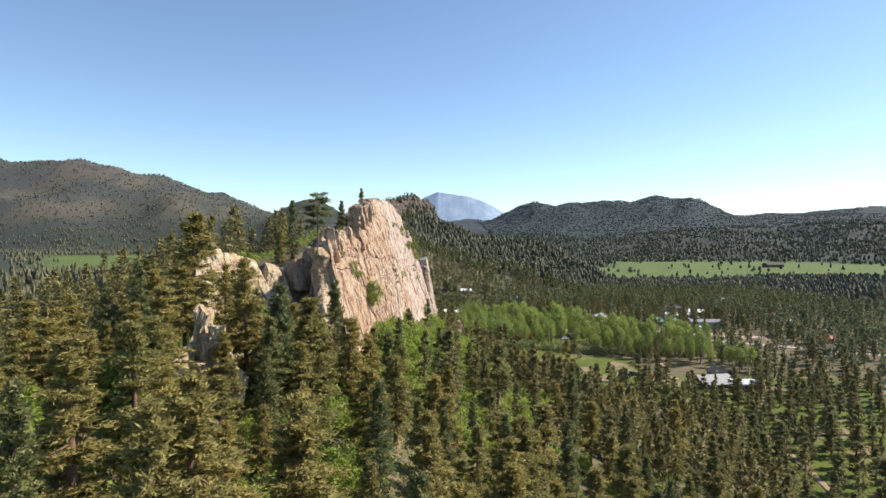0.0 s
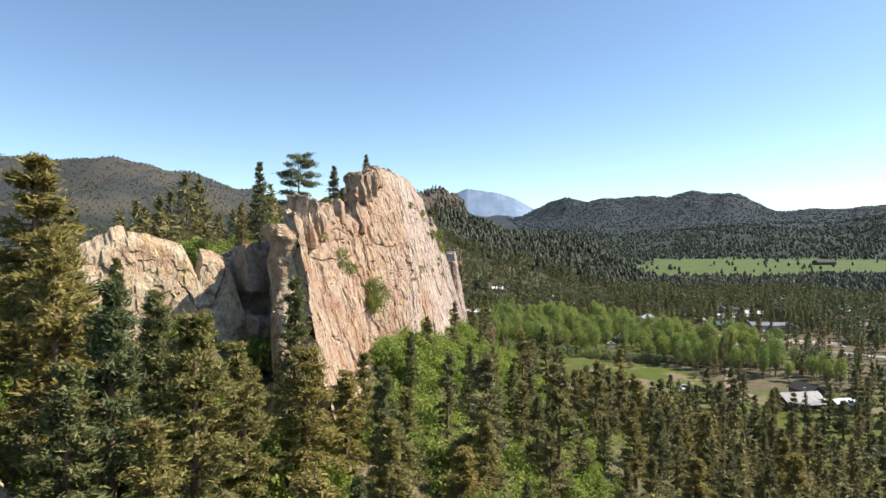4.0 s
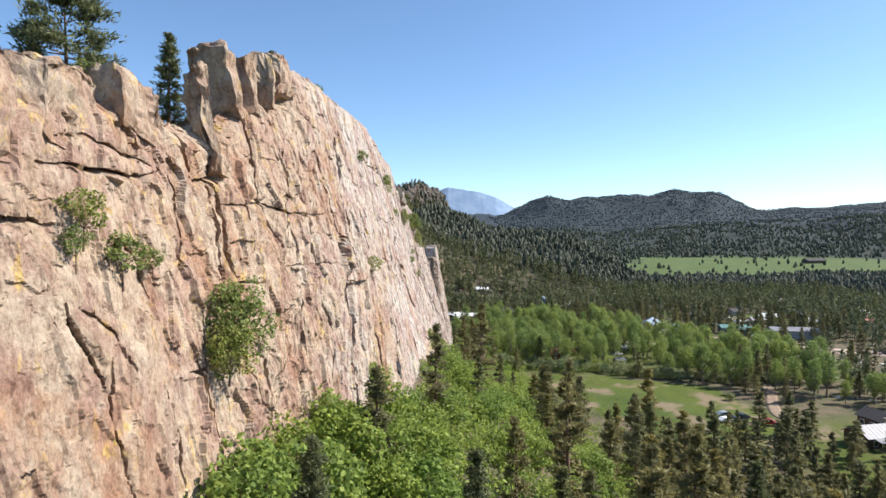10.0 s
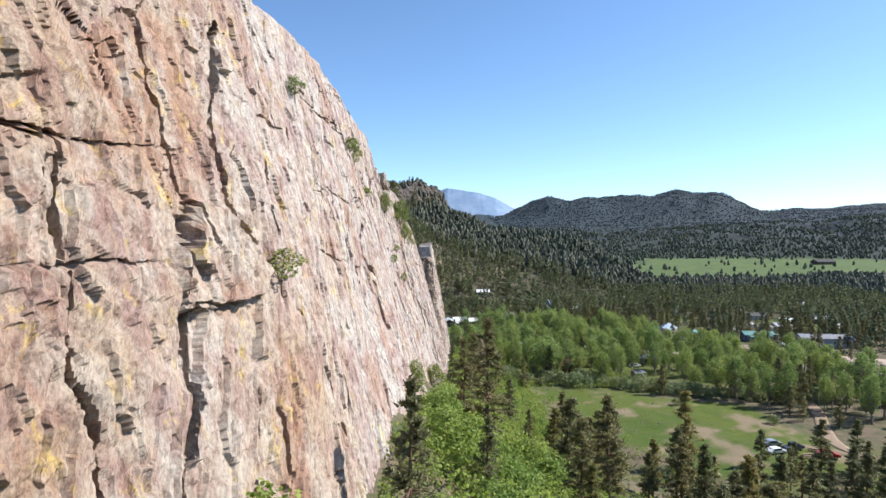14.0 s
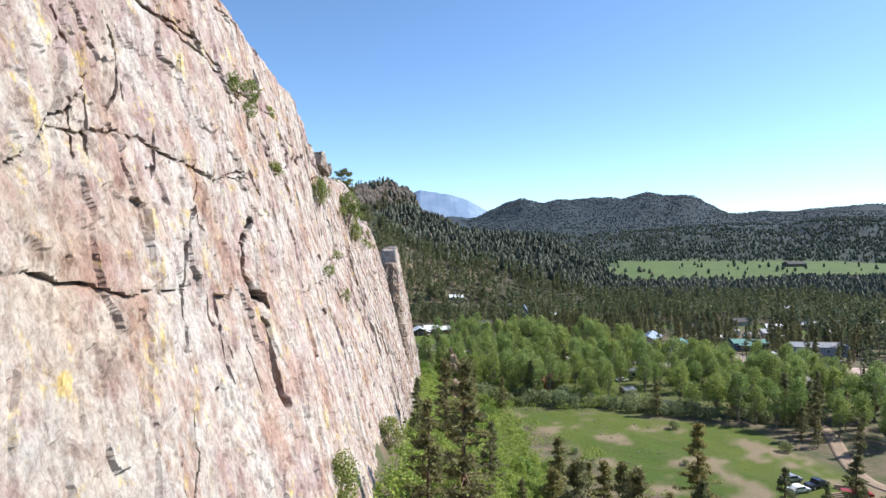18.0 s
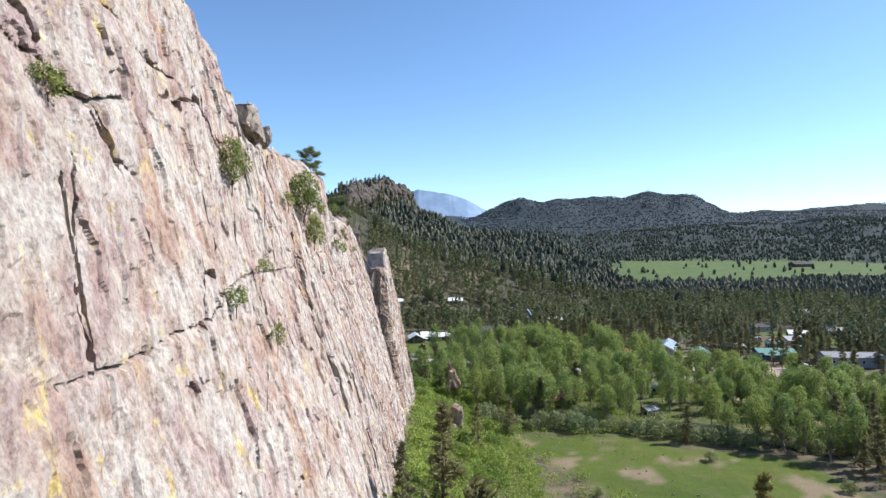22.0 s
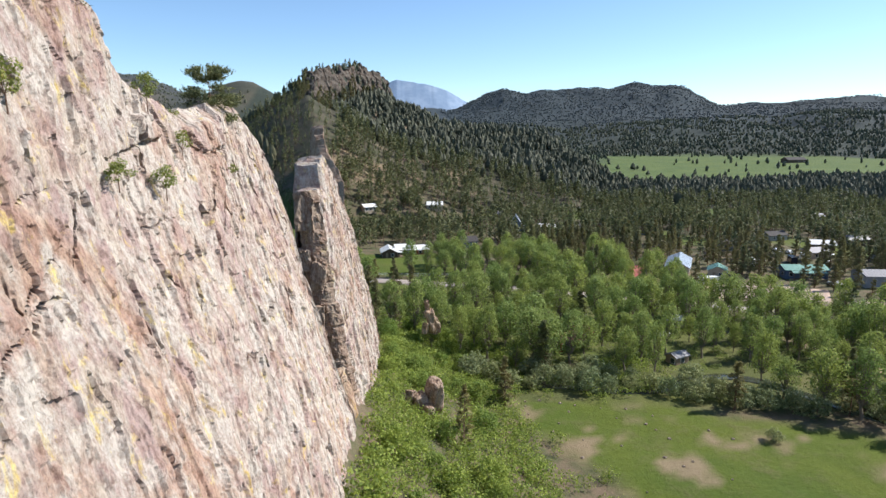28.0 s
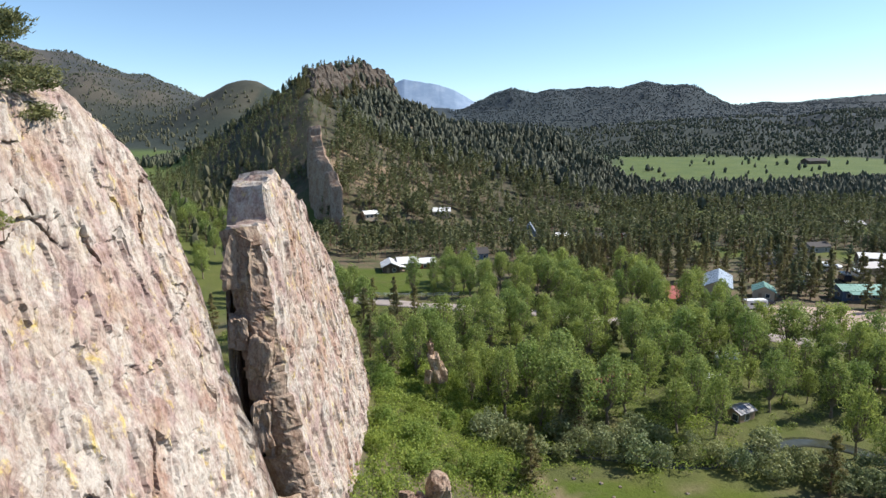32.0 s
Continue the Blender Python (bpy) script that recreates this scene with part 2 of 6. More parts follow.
def plain(name, colour, rough=0.8, metal=0.0, scale=2.0, amount=0.35, bumpy=0.0):
    m, t, b = material(name, rough, metal)
    n = noise_node(t, mapped(t), scale, 8, 0.7)
    lo, hi = tuple(c * (1 - amount) for c in colour), tuple(min(1, c * (1 + amount)) for c in colour)
    t.links.new(ramp(t, n, (0.3, lo), (0.7, hi)), b.inputs["Base Color"])
    if bumpy:
        bump(t, b, n, 0.6, bumpy)
    return m


BARK = plain("pine_bark", (0.16, 0.10, 0.07), 0.95, scale=6, bumpy=0.05)
BARK_PALE = plain("cottonwood_bark", (0.20, 0.17, 0.13), 0.95, scale=6, bumpy=0.05)
WALL_BROWN = plain("stained_boards", (0.11, 0.075, 0.055), 0.8, scale=3)
WALL_RED = plain("red_painted_boards", (0.26, 0.07, 0.05), 0.75, scale=3)
WALL_TAN = plain("tan_siding", (0.42, 0.35, 0.27), 0.8, scale=3, amount=0.15)
WALL_GREY = plain("grey_siding", (0.30, 0.31, 0.32), 0.8, scale=3, amount=0.15)
WALL_BLUE = plain("blue_siding", (0.12, 0.17, 0.26), 0.75, scale=3, amount=0.15)
ROOF_METAL = plain("pale_metal_roofing", (0.24, 0.24, 0.26), 0.55, 0.1, 1.2, 0.12)
ROOF_WHITE = plain("white_metal_roofing", (0.70, 0.70, 0.69), 0.5, 0.0, 1.2, 0.1)
ROOF_RED = plain("red_metal_roofing", (0.27, 0.07, 0.055), 0.6, 0.1, 1.2, 0.25)
ROOF_BLUE = plain("blue_grey_roofing", (0.34, 0.40, 0.47), 0.45, 0.3, 1.2, 0.15)
ROOF_GREEN = plain("green_metal_roofing", (0.16, 0.30, 0.26), 0.45, 0.2, 1.2, 0.15)
ROOF_DARK = plain("dark_shingles", (0.07, 0.065, 0.065), 0.9, 0.0, 3.0, 0.3)
GLASS = plain("window_glass", (0.04, 0.05, 0.06), 0.08, 0.0, 1.0, 0.1)
TRIM = plain("white_trim", (0.75, 0.74, 0.70), 0.6, 0.0, 2.0, 0.08)
WOOD = plain("weathered_wood", (0.28, 0.21, 0.15), 0.85, scale=4, bumpy=0.02)
PAINT_WHITE = plain("white_car_paint", (0.78, 0.78, 0.77), 0.25, 0.0, 1.0, 0.05)
PAINT_DARK = plain("dark_car_paint", (0.03, 0.035, 0.05), 0.25, 0.0, 1.0, 0.1)
PAINT_SILVER = plain("silver_car_paint", (0.45, 0.46, 0.48), 0.3, 0.5, 1.0, 0.1)
PAINT_RED = plain("red_car_paint", (0.30, 0.03, 0.03), 0.3, 0.0, 1.0, 0.1)
RUBBER = plain("tyre_rubber", (0.02, 0.02, 0.02), 0.9, 0.0, 4.0, 0.2)
ASPHALT = plain("worn_asphalt", (0.30, 0.26, 0.24), 0.9, 0.0, 0.6, 0.15)
GRAVEL = plain("pink_gravel", (0.38, 0.29, 0.24), 0.95, 0.0, 0.5, 0.18, 0.03)
DIRT = plain("dirt_track", (0.25, 0.185, 0.13), 0.95, 0.0, 0.8, 0.25, 0.05)
WATER = plain("creek_water", (0.05, 0.055, 0.04), 0.06, 0.0, 0.5, 0.3, 0.02)
# the range's blue is distance haze, painted as base colour
SNOW_RANGE, _t, _b = material("hazy_far_mountain", 1.0)
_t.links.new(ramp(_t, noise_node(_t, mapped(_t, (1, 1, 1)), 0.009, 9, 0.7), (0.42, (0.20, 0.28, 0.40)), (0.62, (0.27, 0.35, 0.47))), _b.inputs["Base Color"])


def ground_material():
    """Forest floor, with grass, bare dirt and rock where the land-cover attribute has them; its alpha adds a haze-blue
    tint.
    """
    m, t, b = material("land", 0.95)
    at = t.nodes.new("ShaderNodeAttribute")
    at.attribute_name = "cover"
    sep = t.nodes.new("ShaderNodeSeparateColor")
    t.links.new(at.outputs["Color"], sep.inputs["Color"])
    co = mapped(t)
    n_big, n_mid, n_small = noise_node(t, co, 0.03, 6, 0.65), noise_node(t, co, 0.22, 8, 0.7), noise_node(t, co, 1.6, 8, 0.7)
    litter = mix(t, ramp(t, n_mid, (0.40, (0, 0, 0)), (0.62, (1, 1, 1))), (0.155, 0.115, 0.078), (0.075, 0.085, 0.036))
    grass = mix(t, ramp(t, n_big, (0.35, (0, 0, 0)), (0.68, (1, 1, 1))), (0.054, 0.088, 0.008), (0.098, 0.122, 0.013))
    grass = mix(t, ramp(t, n_mid, (0.50, (0, 0, 0)), (0.70, (0.6, 0.6, 0.6))), grass, (0.115, 0.105, 0.045))
    grass = mix(t, sep.outputs["Blue"], grass, mix(t, ramp(t, n_big, (0.4, (0, 0, 0)), (0.65, (1, 1, 1))), (0.070, 0.108, 0.026), (0.102, 0.136, 0.034)))
    # darker than the needles: shade among the far trees is put into this colour
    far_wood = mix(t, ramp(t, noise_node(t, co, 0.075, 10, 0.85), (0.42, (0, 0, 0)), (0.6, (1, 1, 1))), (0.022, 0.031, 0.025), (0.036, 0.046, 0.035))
    # distance haze, put into the colour of the far woods as a blue tint
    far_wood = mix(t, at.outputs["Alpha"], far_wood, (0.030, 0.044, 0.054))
    dirt = mix(t, n_small, (0.30, 0.22, 0.15), (0.20, 0.15, 0.10))
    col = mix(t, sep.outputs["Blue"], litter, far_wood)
    col = mix(t, sep.outputs["Red"], col, grass)
    col = mix(t, sep.outputs["Green"], col, dirt)
    col = mix(t, 0.5, col, ramp(t, n_small, (0.25, (0.5, 0.5, 0.5)), (0.6, (1, 1, 1)), (0.9, (1.2, 1.2, 1.1))), "MULTIPLY")
    t.links.new(col, b.inputs["Base Color"])
    n1 = bump(t, b, n_mid, 0.6, 0.8)
    bump(t, b, n_small, 0.7, 0.15, n1)
    return m


LAND = ground_material()


# ---- mesh helpers ----
def mesh_np(name, verts, faces, mat, smooth_shade=False):
    """A mesh from arrays of corners and of equal-sided faces."""
    me = bpy.data.meshes.new(name)
    verts, faces = np.asarray(verts, np.float32), np.asarray(faces, np.int32)
    k = faces.shape[1]
    me.vertices.add(len(verts)), me.loops.add(faces.size), me.polygons.add(len(faces))
    me.vertices.foreach_set("co", verts.ravel())
    me.loops.foreach_set("vertex_index", faces.ravel())
    me.polygons.foreach_set("loop_start", np.arange(0, faces.size, k, dtype=np.int32))
    me.polygons.foreach_set("use_smooth", np.full(len(faces), smooth_shade))
    me.update(calc_edges=True)
    me.materials.append(mat)
    return me


def part(name, data, material_, parent, label=""):
    """A bmesh or a mesh as one object under parent."""
    if isinstance(data, bmesh.types.BMesh):
        me = bpy.data.meshes.new(name)
        data.to_mesh(me)
        data.free()
        me.materials.append(material_)
        data = me
    ob = new(name, data)
    ob.parent = parent
    return tagged(ob, label) if label else ob


def thing(name, m, label, category, group="", kind=""):
    ob = new(name)
    ob.empty_display_size = 0.5
    ob.matrix_world = m
    return tagged(ob, label, category, group, kind)


def box(bm, size, at, bevel=0.0, rz=0.0):
    r = bmesh.ops.create_cube(bm, size=1, matrix=Matrix.LocRotScale(at, Euler((0, 0, radians(rz))), size))
    if bevel:
        edges = {e for v in r["verts"] for e in v.link_edges}
        bmesh.ops.bevel(bm, geom=list(edges), offset=bevel, segments=1, affect="EDGES")
    return bm


def prism(bm, outline, depth, m=Matrix()):
    """An outline in x and z, drawn out along y by depth to either side of 0."""
    front = [bm.verts.new(m @ Vector((x, -depth / 2, z))) for x, z in outline]
    back = [bm.verts.new(m @ Vector((x, depth / 2, z))) for x, z in outline]
    bm.faces.new(front), bm.faces.new(back[::-1])
    for i in range(len(front)):
        j = (i + 1) % len(front)
        bm.faces.new((front[j], front[i], back[i], back[j]))
    bmesh.ops.recalc_face_normals(bm, faces=bm.faces)
    return bm


# ---- the lie of the land ----
def ip(v, xs, ys):
    return np.interp(v, xs, ys)


FOOT_Y = (-80, 40, 92, 107, 123, 152, 166, 197, 235, 257, 283, 303, 337, 370)


def foot_x(y):
    return ip(y, FOOT_Y, (-12, -13, -12, -10.7, -7.6, -5.2, -4.4, -3.2, -2.3, -2, -1.9, -1.6, -2, -4))


def foot_z(y):
    return ip(y, FOOT_Y, (37, 39, 40, 40, 39.5, 38.5, 36, 30.5, 24, 20.5, 17, 14, 9, 5))


def crest_z(y):
    return ip(y, (-80, 20, 60, 85, 100, 115, 135, 170, 195, 230, 260, 300, 340, 380), (44, 46, 47, 48, 54, 58, 62, 62, 57, 49, 36, 15, 9, 5))


def valley_z(x, y):
    r = np.hypot(x, y)
    return 3 + 10 * smooth(700, 1500, r) + 92 * smooth(1400, 2300, r) + 40 * smooth(2200, 2700, r) + 15 * smooth(2700, 4500, r)


BUTTE_Y = (470, 505, 530, 580, 640, 700, 800, 832, 850, 950, 1200)


def butte_x(y):
    return ip(y, BUTTE_Y, (-28, -34, -40, -50, -64, -74, -40, -16, -8, 0, 20))


def butte_z(y):
    return ip(y, BUTTE_Y, (4, 10, 34, 54, 78, 97, 112, 100, 72, 48, 20))


def hill(x, y, cx, cy, top, rx, ry):
    return top * np.exp(-((x - cx) / rx) ** 2 - ((y - cy) / ry) ** 2)


def west_hills(x, y):
    """A peaked ridge with shoulders west of the valley."""
    q = x / np.maximum(y, 1)
    top = ip(q, (-1.1, -0.80, -0.74, -0.721, -0.664, -0.603, -0.542, -0.509, -0.471, -0.428, -0.396, -0.367, -0.30, -0.2, -0.1), (120, 260, 274, 264, 288, 304, 276, 248, 244, 214, 184, 184, 124, 50, 0))
    rise = smooth(1300, 2100, y + 60 * vnoise(x / 150, y / 200, 0, 51)) * (1 - smooth(2300, 3000, y))
    return np.where(y > 0, top * rise + 16 * vnoise(x / 110, y / 160, 0, 52) * rise * (1 - rise) * 4, 0)


def land(x, y):
    """The height of the ground."""
    x, y = np.asarray(x, float), np.asarray(y, float)
    xf, zf, zc, zv = foot_x(y), foot_z(y), crest_z(y), valley_z(x, y)
    width = ip(y, (-80, 120, 200, 250, 283, 340, 400), (95, 88, 58, 36, 30, 22, 20))
    u = np.clip((x - xf) / width, 0, 1)
    east = zv + (zf - zv) * (1 - u) ** 1.55
    back = zf + (zc - zf) * np.clip((xf - x) / 16, 0, 1)
    west_v = 14 + 18 * smooth(300, 900, np.hypot(x, y))
    west = np.maximum(zc - 0.33 * np.maximum(xf - 16 - x, 0), west_v + 0 * x)
    z = np.where(x >= xf, east, np.where(x >= xf - 16, back, west))
    along = smooth(330, 410, y)
    flat = zv + (west_v - zv) * smooth(0, -160, x)
    z = z * (1 - along) + flat * along
    bx, bz = butte_x(y), butte_z(y)
    d = x - bx
    ridge = bz - np.where(d > 0, 0.52 * d - 0.0011 * np.minimum(d, 180) ** 2, -0.62 * d)
    ridge = ridge - 15 * smooth(3, 9, d) * (1 - 0.7 * smooth(60, 140, d)) * smooth(640, 690, y) * (1 - smooth(830, 850, y))
    ridge = np.where((y > 470) & (y < 1200), ridge, -50)
    z = np.maximum(z, ridge)
    z = z + west_hills(x, y) + hill(x, y, -1480, 4000, 250, 300, 600)
    z = z + hill(x, y, -330, 1580, 108, 130, 260) + hill(x, y, -2300, 1700, 300, 520, 700)
    b = x / np.maximum(np.abs(y), 1) * 2450
    top = ip(b, (200, 280, 373, 465, 512, 639, 732, 800, 871, 940, 1010, 1060, 1125, 1195, 1290),
             (0, 32, 66, 58, 76, 64, 78, 86, 96, 80, 91, 78, 42, 6, 0))
    mesa = (top + 5 * vnoise(x / 45, y / 60, 0, 5) * (top > 20)) * smooth(1980, 2420, y) * (1 - smooth(2700, 3000, y))
    z = z + np.where(y > 0, mesa, 0)
    plateau = 44 * smooth(0.46, 0.56, x / np.maximum(y, 1)) * smooth(2900, 3250, np.hypot(x, y) * (y > 0))
    z = z + plateau + 14 * vnoise(x / 160, y / 160, 0, 9) * smooth(1500, 3000, np.hypot(x, y))
    near = 1 - smooth(300, 900, np.hypot(x, y))
    z = z + 0.8 * fbm(x / 14, y / 14, 0, 3, 3) * near * smooth(0, 30, z - 3) + 0.25 * fbm(x / 9, y / 9, 0, 4, 2) * near
    return z + 5 * fbm(x / 60, y / 60, 0, 6, 3) * smooth(14, 60, z) * smooth(420, 600, y)


def in_meadow(x, y):
    """1 on open grass."""
    x, y = np.asarray(x, float), np.asarray(y, float)
    wob = 4 * vnoise(x / 9, y / 9, 0, 21)
    a = smooth(ip(y, (215, 240, 283, 300, 312), (66, 46, 27, 20, 22)) + wob, ip(y, (215, 240, 283, 300, 312), (66, 46, 27, 20, 22)) + wob + 5, x)
    a = a * (1 - smooth(ip(x, (20, 50, 90), (306, 300, 282)) + wob, ip(x, (20, 50, 90), (306, 300, 282)) + 5 + wob, y)) * smooth(218, 232, y + wob) * (1 - smooth(84, 92, x + wob))
    lawn = smooth(74, 86, x + 2 * wob) * (1 - smooth(150, 190, x + wob)) * smooth(100, 130, y) * (1 - smooth(235, 260, y + wob))
    white = smooth(-30, -22, x + wob) * (1 - smooth(24, 30, x)) * smooth(410, 416, y) * (1 - smooth(450, 456, y))
    far_w = 45 * vnoise(x / 120, y / 120, 0, 22) + 35 * vnoise(x / 45, y / 70, 0, 25)
    far = smooth(0.255, 0.30, (x + far_w) / np.maximum(y, 1)) * smooth(790, 830, y + far_w - 0.12 * (x - 300)) * (1 - smooth(1380, 1480, np.hypot(x, y) + 1.6 * far_w)) * (x < 1600)
    west = smooth(560, 640, y + far_w) * (1 - smooth(1000, 1120, y + far_w)) * smooth(-0.72, -0.64, x / np.maximum(y, 1)) * (1 - smooth(-0.24, -0.20, x / np.maximum(y, 1)))
    glade = smooth(0.25, 0.6, vnoise(x / 28, y / 28, 0, 23)) * smooth(380, 420, y) * (1 - smooth(600, 700, y)) * smooth(40, 70, x)
    return np.clip(a + lawn + white + far + west + glade, 0, 1)


def axis(*spans):
    out = []
    for a, b, step in spans:
        out += list(np.arange(a, b, step))
    return np.array(out + [spans[-1][1]])


gx = axis((-5000, -1600, 170), (-1600, -400, 40), (-400, -100, 10), (-100, 160, 2.0), (160, 400, 7), (400, 1700, 26), (1700, 5000, 165))
gy = axis((-2500, -200, 120), (-200, -40, 10), (-40, 420, 2.0), (420, 900, 5), (900, 2600, 26), (2600, 5000, 120))
GX, GY = np.meshgrid(gx, gy)
GZ = land(GX, GY)
nx, ny = len(gx), len(gy)
idx = np.arange(nx * ny).reshape(ny, nx)
quads = np.stack([idx[:-1, :-1], idx[:-1, 1:], idx[1:, 1:], idx[1:, :-1]], -1).reshape(-1, 4)
me = mesh_np("ground", np.stack([GX, GY, GZ], -1).reshape(-1, 3), quads, LAND, True)
cover = me.color_attributes.new("cover", "FLOAT_COLOR", "POINT")
meadow = in_meadow(GX, GY)
slope = smooth(12, 30, GZ) * (GX > -40) * (GY > 480) * (GY < 760) * (GX < 60)
bare = smooth(0.15, 0.6, fbm(GX / 10, GY / 10, 0, 31, 3)) * np.clip(slope * 0.9 + 0.55 * smooth(20, 38, GZ) * (GX > -80) * (GY < 120) * (GX < 60), 0, 1)
bare = np.maximum(bare, 0.8 * smooth(0.35, 0.7, fbm(GX / 8, GY / 8, 0, 32, 3)) * (meadow > 0.5) * (GY < 330))
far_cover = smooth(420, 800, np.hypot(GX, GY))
hills = smooth(60, 160, GZ) * (GX < -300) * (GY > 900)
bare = np.maximum(bare, hills * (0.12 + 0.26 * smooth(-0.2, 0.5, fbm(GX / 90, GY / 90, 0, 33, 3))))
grove_floor = smooth(-40, -34, GX) * (1 - smooth(128, 140, GX)) * smooth(296, 304, GY) * (1 - smooth(400, 412, GY + 0.25 * np.maximum(GX - 60, 0)))
west_floor = smooth(-170, -140, GX) * (1 - smooth(-40, -30, GX)) * smooth(340, 380, GY) * (1 - smooth(620, 700, GY)) * (1 - smooth(18, 26, GZ))
meadow = np.maximum(meadow, 0.75 * west_floor)
meadow = np.maximum(meadow, grove_floor * (0.65 + 0.25 * vnoise(GX / 6, GY / 6, 0, 34)))
# alpha: strength of the haze tint, growing from 1500 to 2300 m
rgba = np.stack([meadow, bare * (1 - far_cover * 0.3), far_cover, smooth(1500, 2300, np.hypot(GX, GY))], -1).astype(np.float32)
cover.data.foreach_set("color", rgba.ravel())
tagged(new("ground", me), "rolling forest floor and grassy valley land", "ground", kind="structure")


def ground_at(x, y):
    return float(land(np.array([x]), np.array([y]))[0])


# the far snow-streaked range, with haze blue in its base colour
def far_range(pts, dist, name):
    b = np.linspace(pts[0][0], pts[-1][0], 160)
    top = ip(b, [p[0] for p in pts], [p[1] for p in pts])
    rows = []
    for k, f in enumerate((1.0, 0.75, 0.5, 0.25, 0.0)):
        h = 60 + (top - 60) * f + 4 * fbm(b / 60, f * 3, 0, 41, 3) * (0.5 + 0.5 * (k > 0))
        rows.append(np.stack([b + 3 * vnoise(b / 40, k, 0, 44), np.full_like(b, dist - 90 * k), h], -1))
    v = np.concatenate(rows)
    n = len(b)
    i = np.arange(n - 1)
    f = np.concatenate([np.stack([r * n + i, r * n + i + 1, (r + 1) * n + i + 1, (r + 1) * n + i], -1) for r in range(4)])
    tagged(new(name, mesh_np(name, v, f, SNOW_RANGE, True)), "distant mountains with streaks of snow, coloured with blue haze", "mountain", kind="structure")


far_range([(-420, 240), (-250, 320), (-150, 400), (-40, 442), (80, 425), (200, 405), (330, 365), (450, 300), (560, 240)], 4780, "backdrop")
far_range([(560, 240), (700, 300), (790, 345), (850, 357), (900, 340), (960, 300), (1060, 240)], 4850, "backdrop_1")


# ---- the cliff ----
def face_x(y, z):
    """The east face of the cliff, which leans back."""
    return ip(y, (60, 88, 110, 126, 134, 161, 184, 202, 259, 282, 300), (-17, -15, -13.6, -10.2, -8.9, -8.2, -9.2, -8.6, -10.4, -11, -11.5)) - 0.28 * (z - 50)


CRACKS = []


def crack(width, depth, *pts):
    """A cleft of some width and depth along points (y, z) of the face."""
    CRACKS.append((width, depth, pts))


# south slab
crack(.16, .9, (91.9, 55.3), (95.2, 55.4), (98.4, 55.1), (101.6, 55.0))
crack(.14, .6, (94.3, 47.7), (95.1, 47.0), (97.0, 46.2))
crack(.10, .4, (101.4, 46.0), (101.5, 42.5), (101.8, 41.0))
crack(.10, .4, (101.0, 52.3), (102.3, 51.1), (103.0, 49.4))
crack(.10, .4, (95.0, 54.9), (95.2, 53.7), (94.8, 52.6))
crack(.16, .9, (98.6, 55.1), (99.5, 55.2), (100.6, 55.1))
crack(.20, .8, (101.0, 57.3), (103.0, 57.2), (105.1, 57.3), (107.9, 57.3), (109.7, 57.9))
crack(.14, .6, (102.2, 58.3), (103.9, 58.6), (106.7, 58.3), (109.0, 58.0))
crack(.25, 1.6, (102.5, 61.7), (102.6, 60.3), (102.6, 59.2))
crack(.22, 1.4, (112.0, 61.2), (111.8, 59.1), (111.9, 57.8))
crack(.20, 1.2, (115.3, 61.4), (114.0, 58.5), (113.8, 57.6))
crack(.18, .9, (110.1, 57.7), (110.4, 56.9), (109.6, 54.6), (108.7, 53.6))
crack(.22, 1.2, (113.1, 57.4), (112.6, 55.3), (111.8, 52.9), (111.8, 52.3))
crack(.26, 1.4, (118.9, 62.4), (118.8, 60.5), (117.4, 57.1), (117.8, 56.1))
crack(.10, .4, (123.3, 61.9), (121.6, 58.1), (119.2, 54.6))
crack(.16, .8, (105.8, 50.5), (105.1, 48.3), (104.9, 46.0), (104.7, 44.4))
crack(.14, .6, (100.4, 52.4), (100.6, 51.2), (101.0, 50.1), (101.2, 49.3))
crack(.20, 1.0, (108.2, 48.8), (107.8, 46.5), (107.2, 45.2))
crack(.12, .5, (101.8, 50.2), (101.4, 48.2), (101.5, 46.0))
crack(.12, .5, (104.5, 54.9), (105.2, 53.5), (105.7, 52.0))
crack(.14, .6, (113.8, 56.4), (118.2, 56.7), (122.4, 56.0), (125.3, 56.3))
crack(.12, .5, (112.1, 49.8), (113.3, 47.8), (112.9, 46.0))
# middle
crack(.26, 1.2, (112.1, 57.5), (113.2, 57.7), (114.2, 58.0))
crack(.24, 1.3, (113.4, 57.7), (113.6, 56.6), (113.4, 55.3), (112.8, 53.8), (112.5, 52.8), (112.7, 52.1))
crack(.14, .6, (115.0, 60.9), (114.7, 59.1), (114.7, 58.5))
crack(.14, .6, (113.9, 56.4), (115.6, 56.5))
crack(.18, .9, (116.0, 57.6), (115.6, 55.7), (115.2, 53.8))
crack(.14, .6, (112.7, 52.1), (113.5, 52.1), (115.2, 52.1))
crack(.18, .9, (117.9, 56.5), (118.3, 55.4), (118.1, 54.3))
crack(.10, .5, (120.5, 56.1), (119.7, 54.3), (119.4, 53.1))
crack(.16, .8, (123.3, 56.0), (122.7, 54.4), (122.1, 52.8))
crack(.12, .6, (117.5, 52.8), (121.2, 52.7), (126.0, 52.6))
crack(.14, .7, (118.4, 56.6), (120.8, 56.2), (123.9, 56.2), (127.8, 56.6))
crack(.22, 1.2, (122.5, 52.5), (121.6, 50.7), (121.9, 49.1), (121.8, 47.0), (120.3, 45.2))
crack(.26, 1.4, (118.4, 50.6), (117.8, 48.9), (117.0, 47.8))
crack(.42, 2.4, (135.8, 63.8), (134.2, 61.6), (131.8, 58.1), (131.3, 54.9), (133.1, 53.1))
crack(.14, .8, (128.1, 54.8), (126.1, 51.4))
crack(.14, .7, (126.1, 51.2), (128.5, 50.9), (131.6, 50.9))
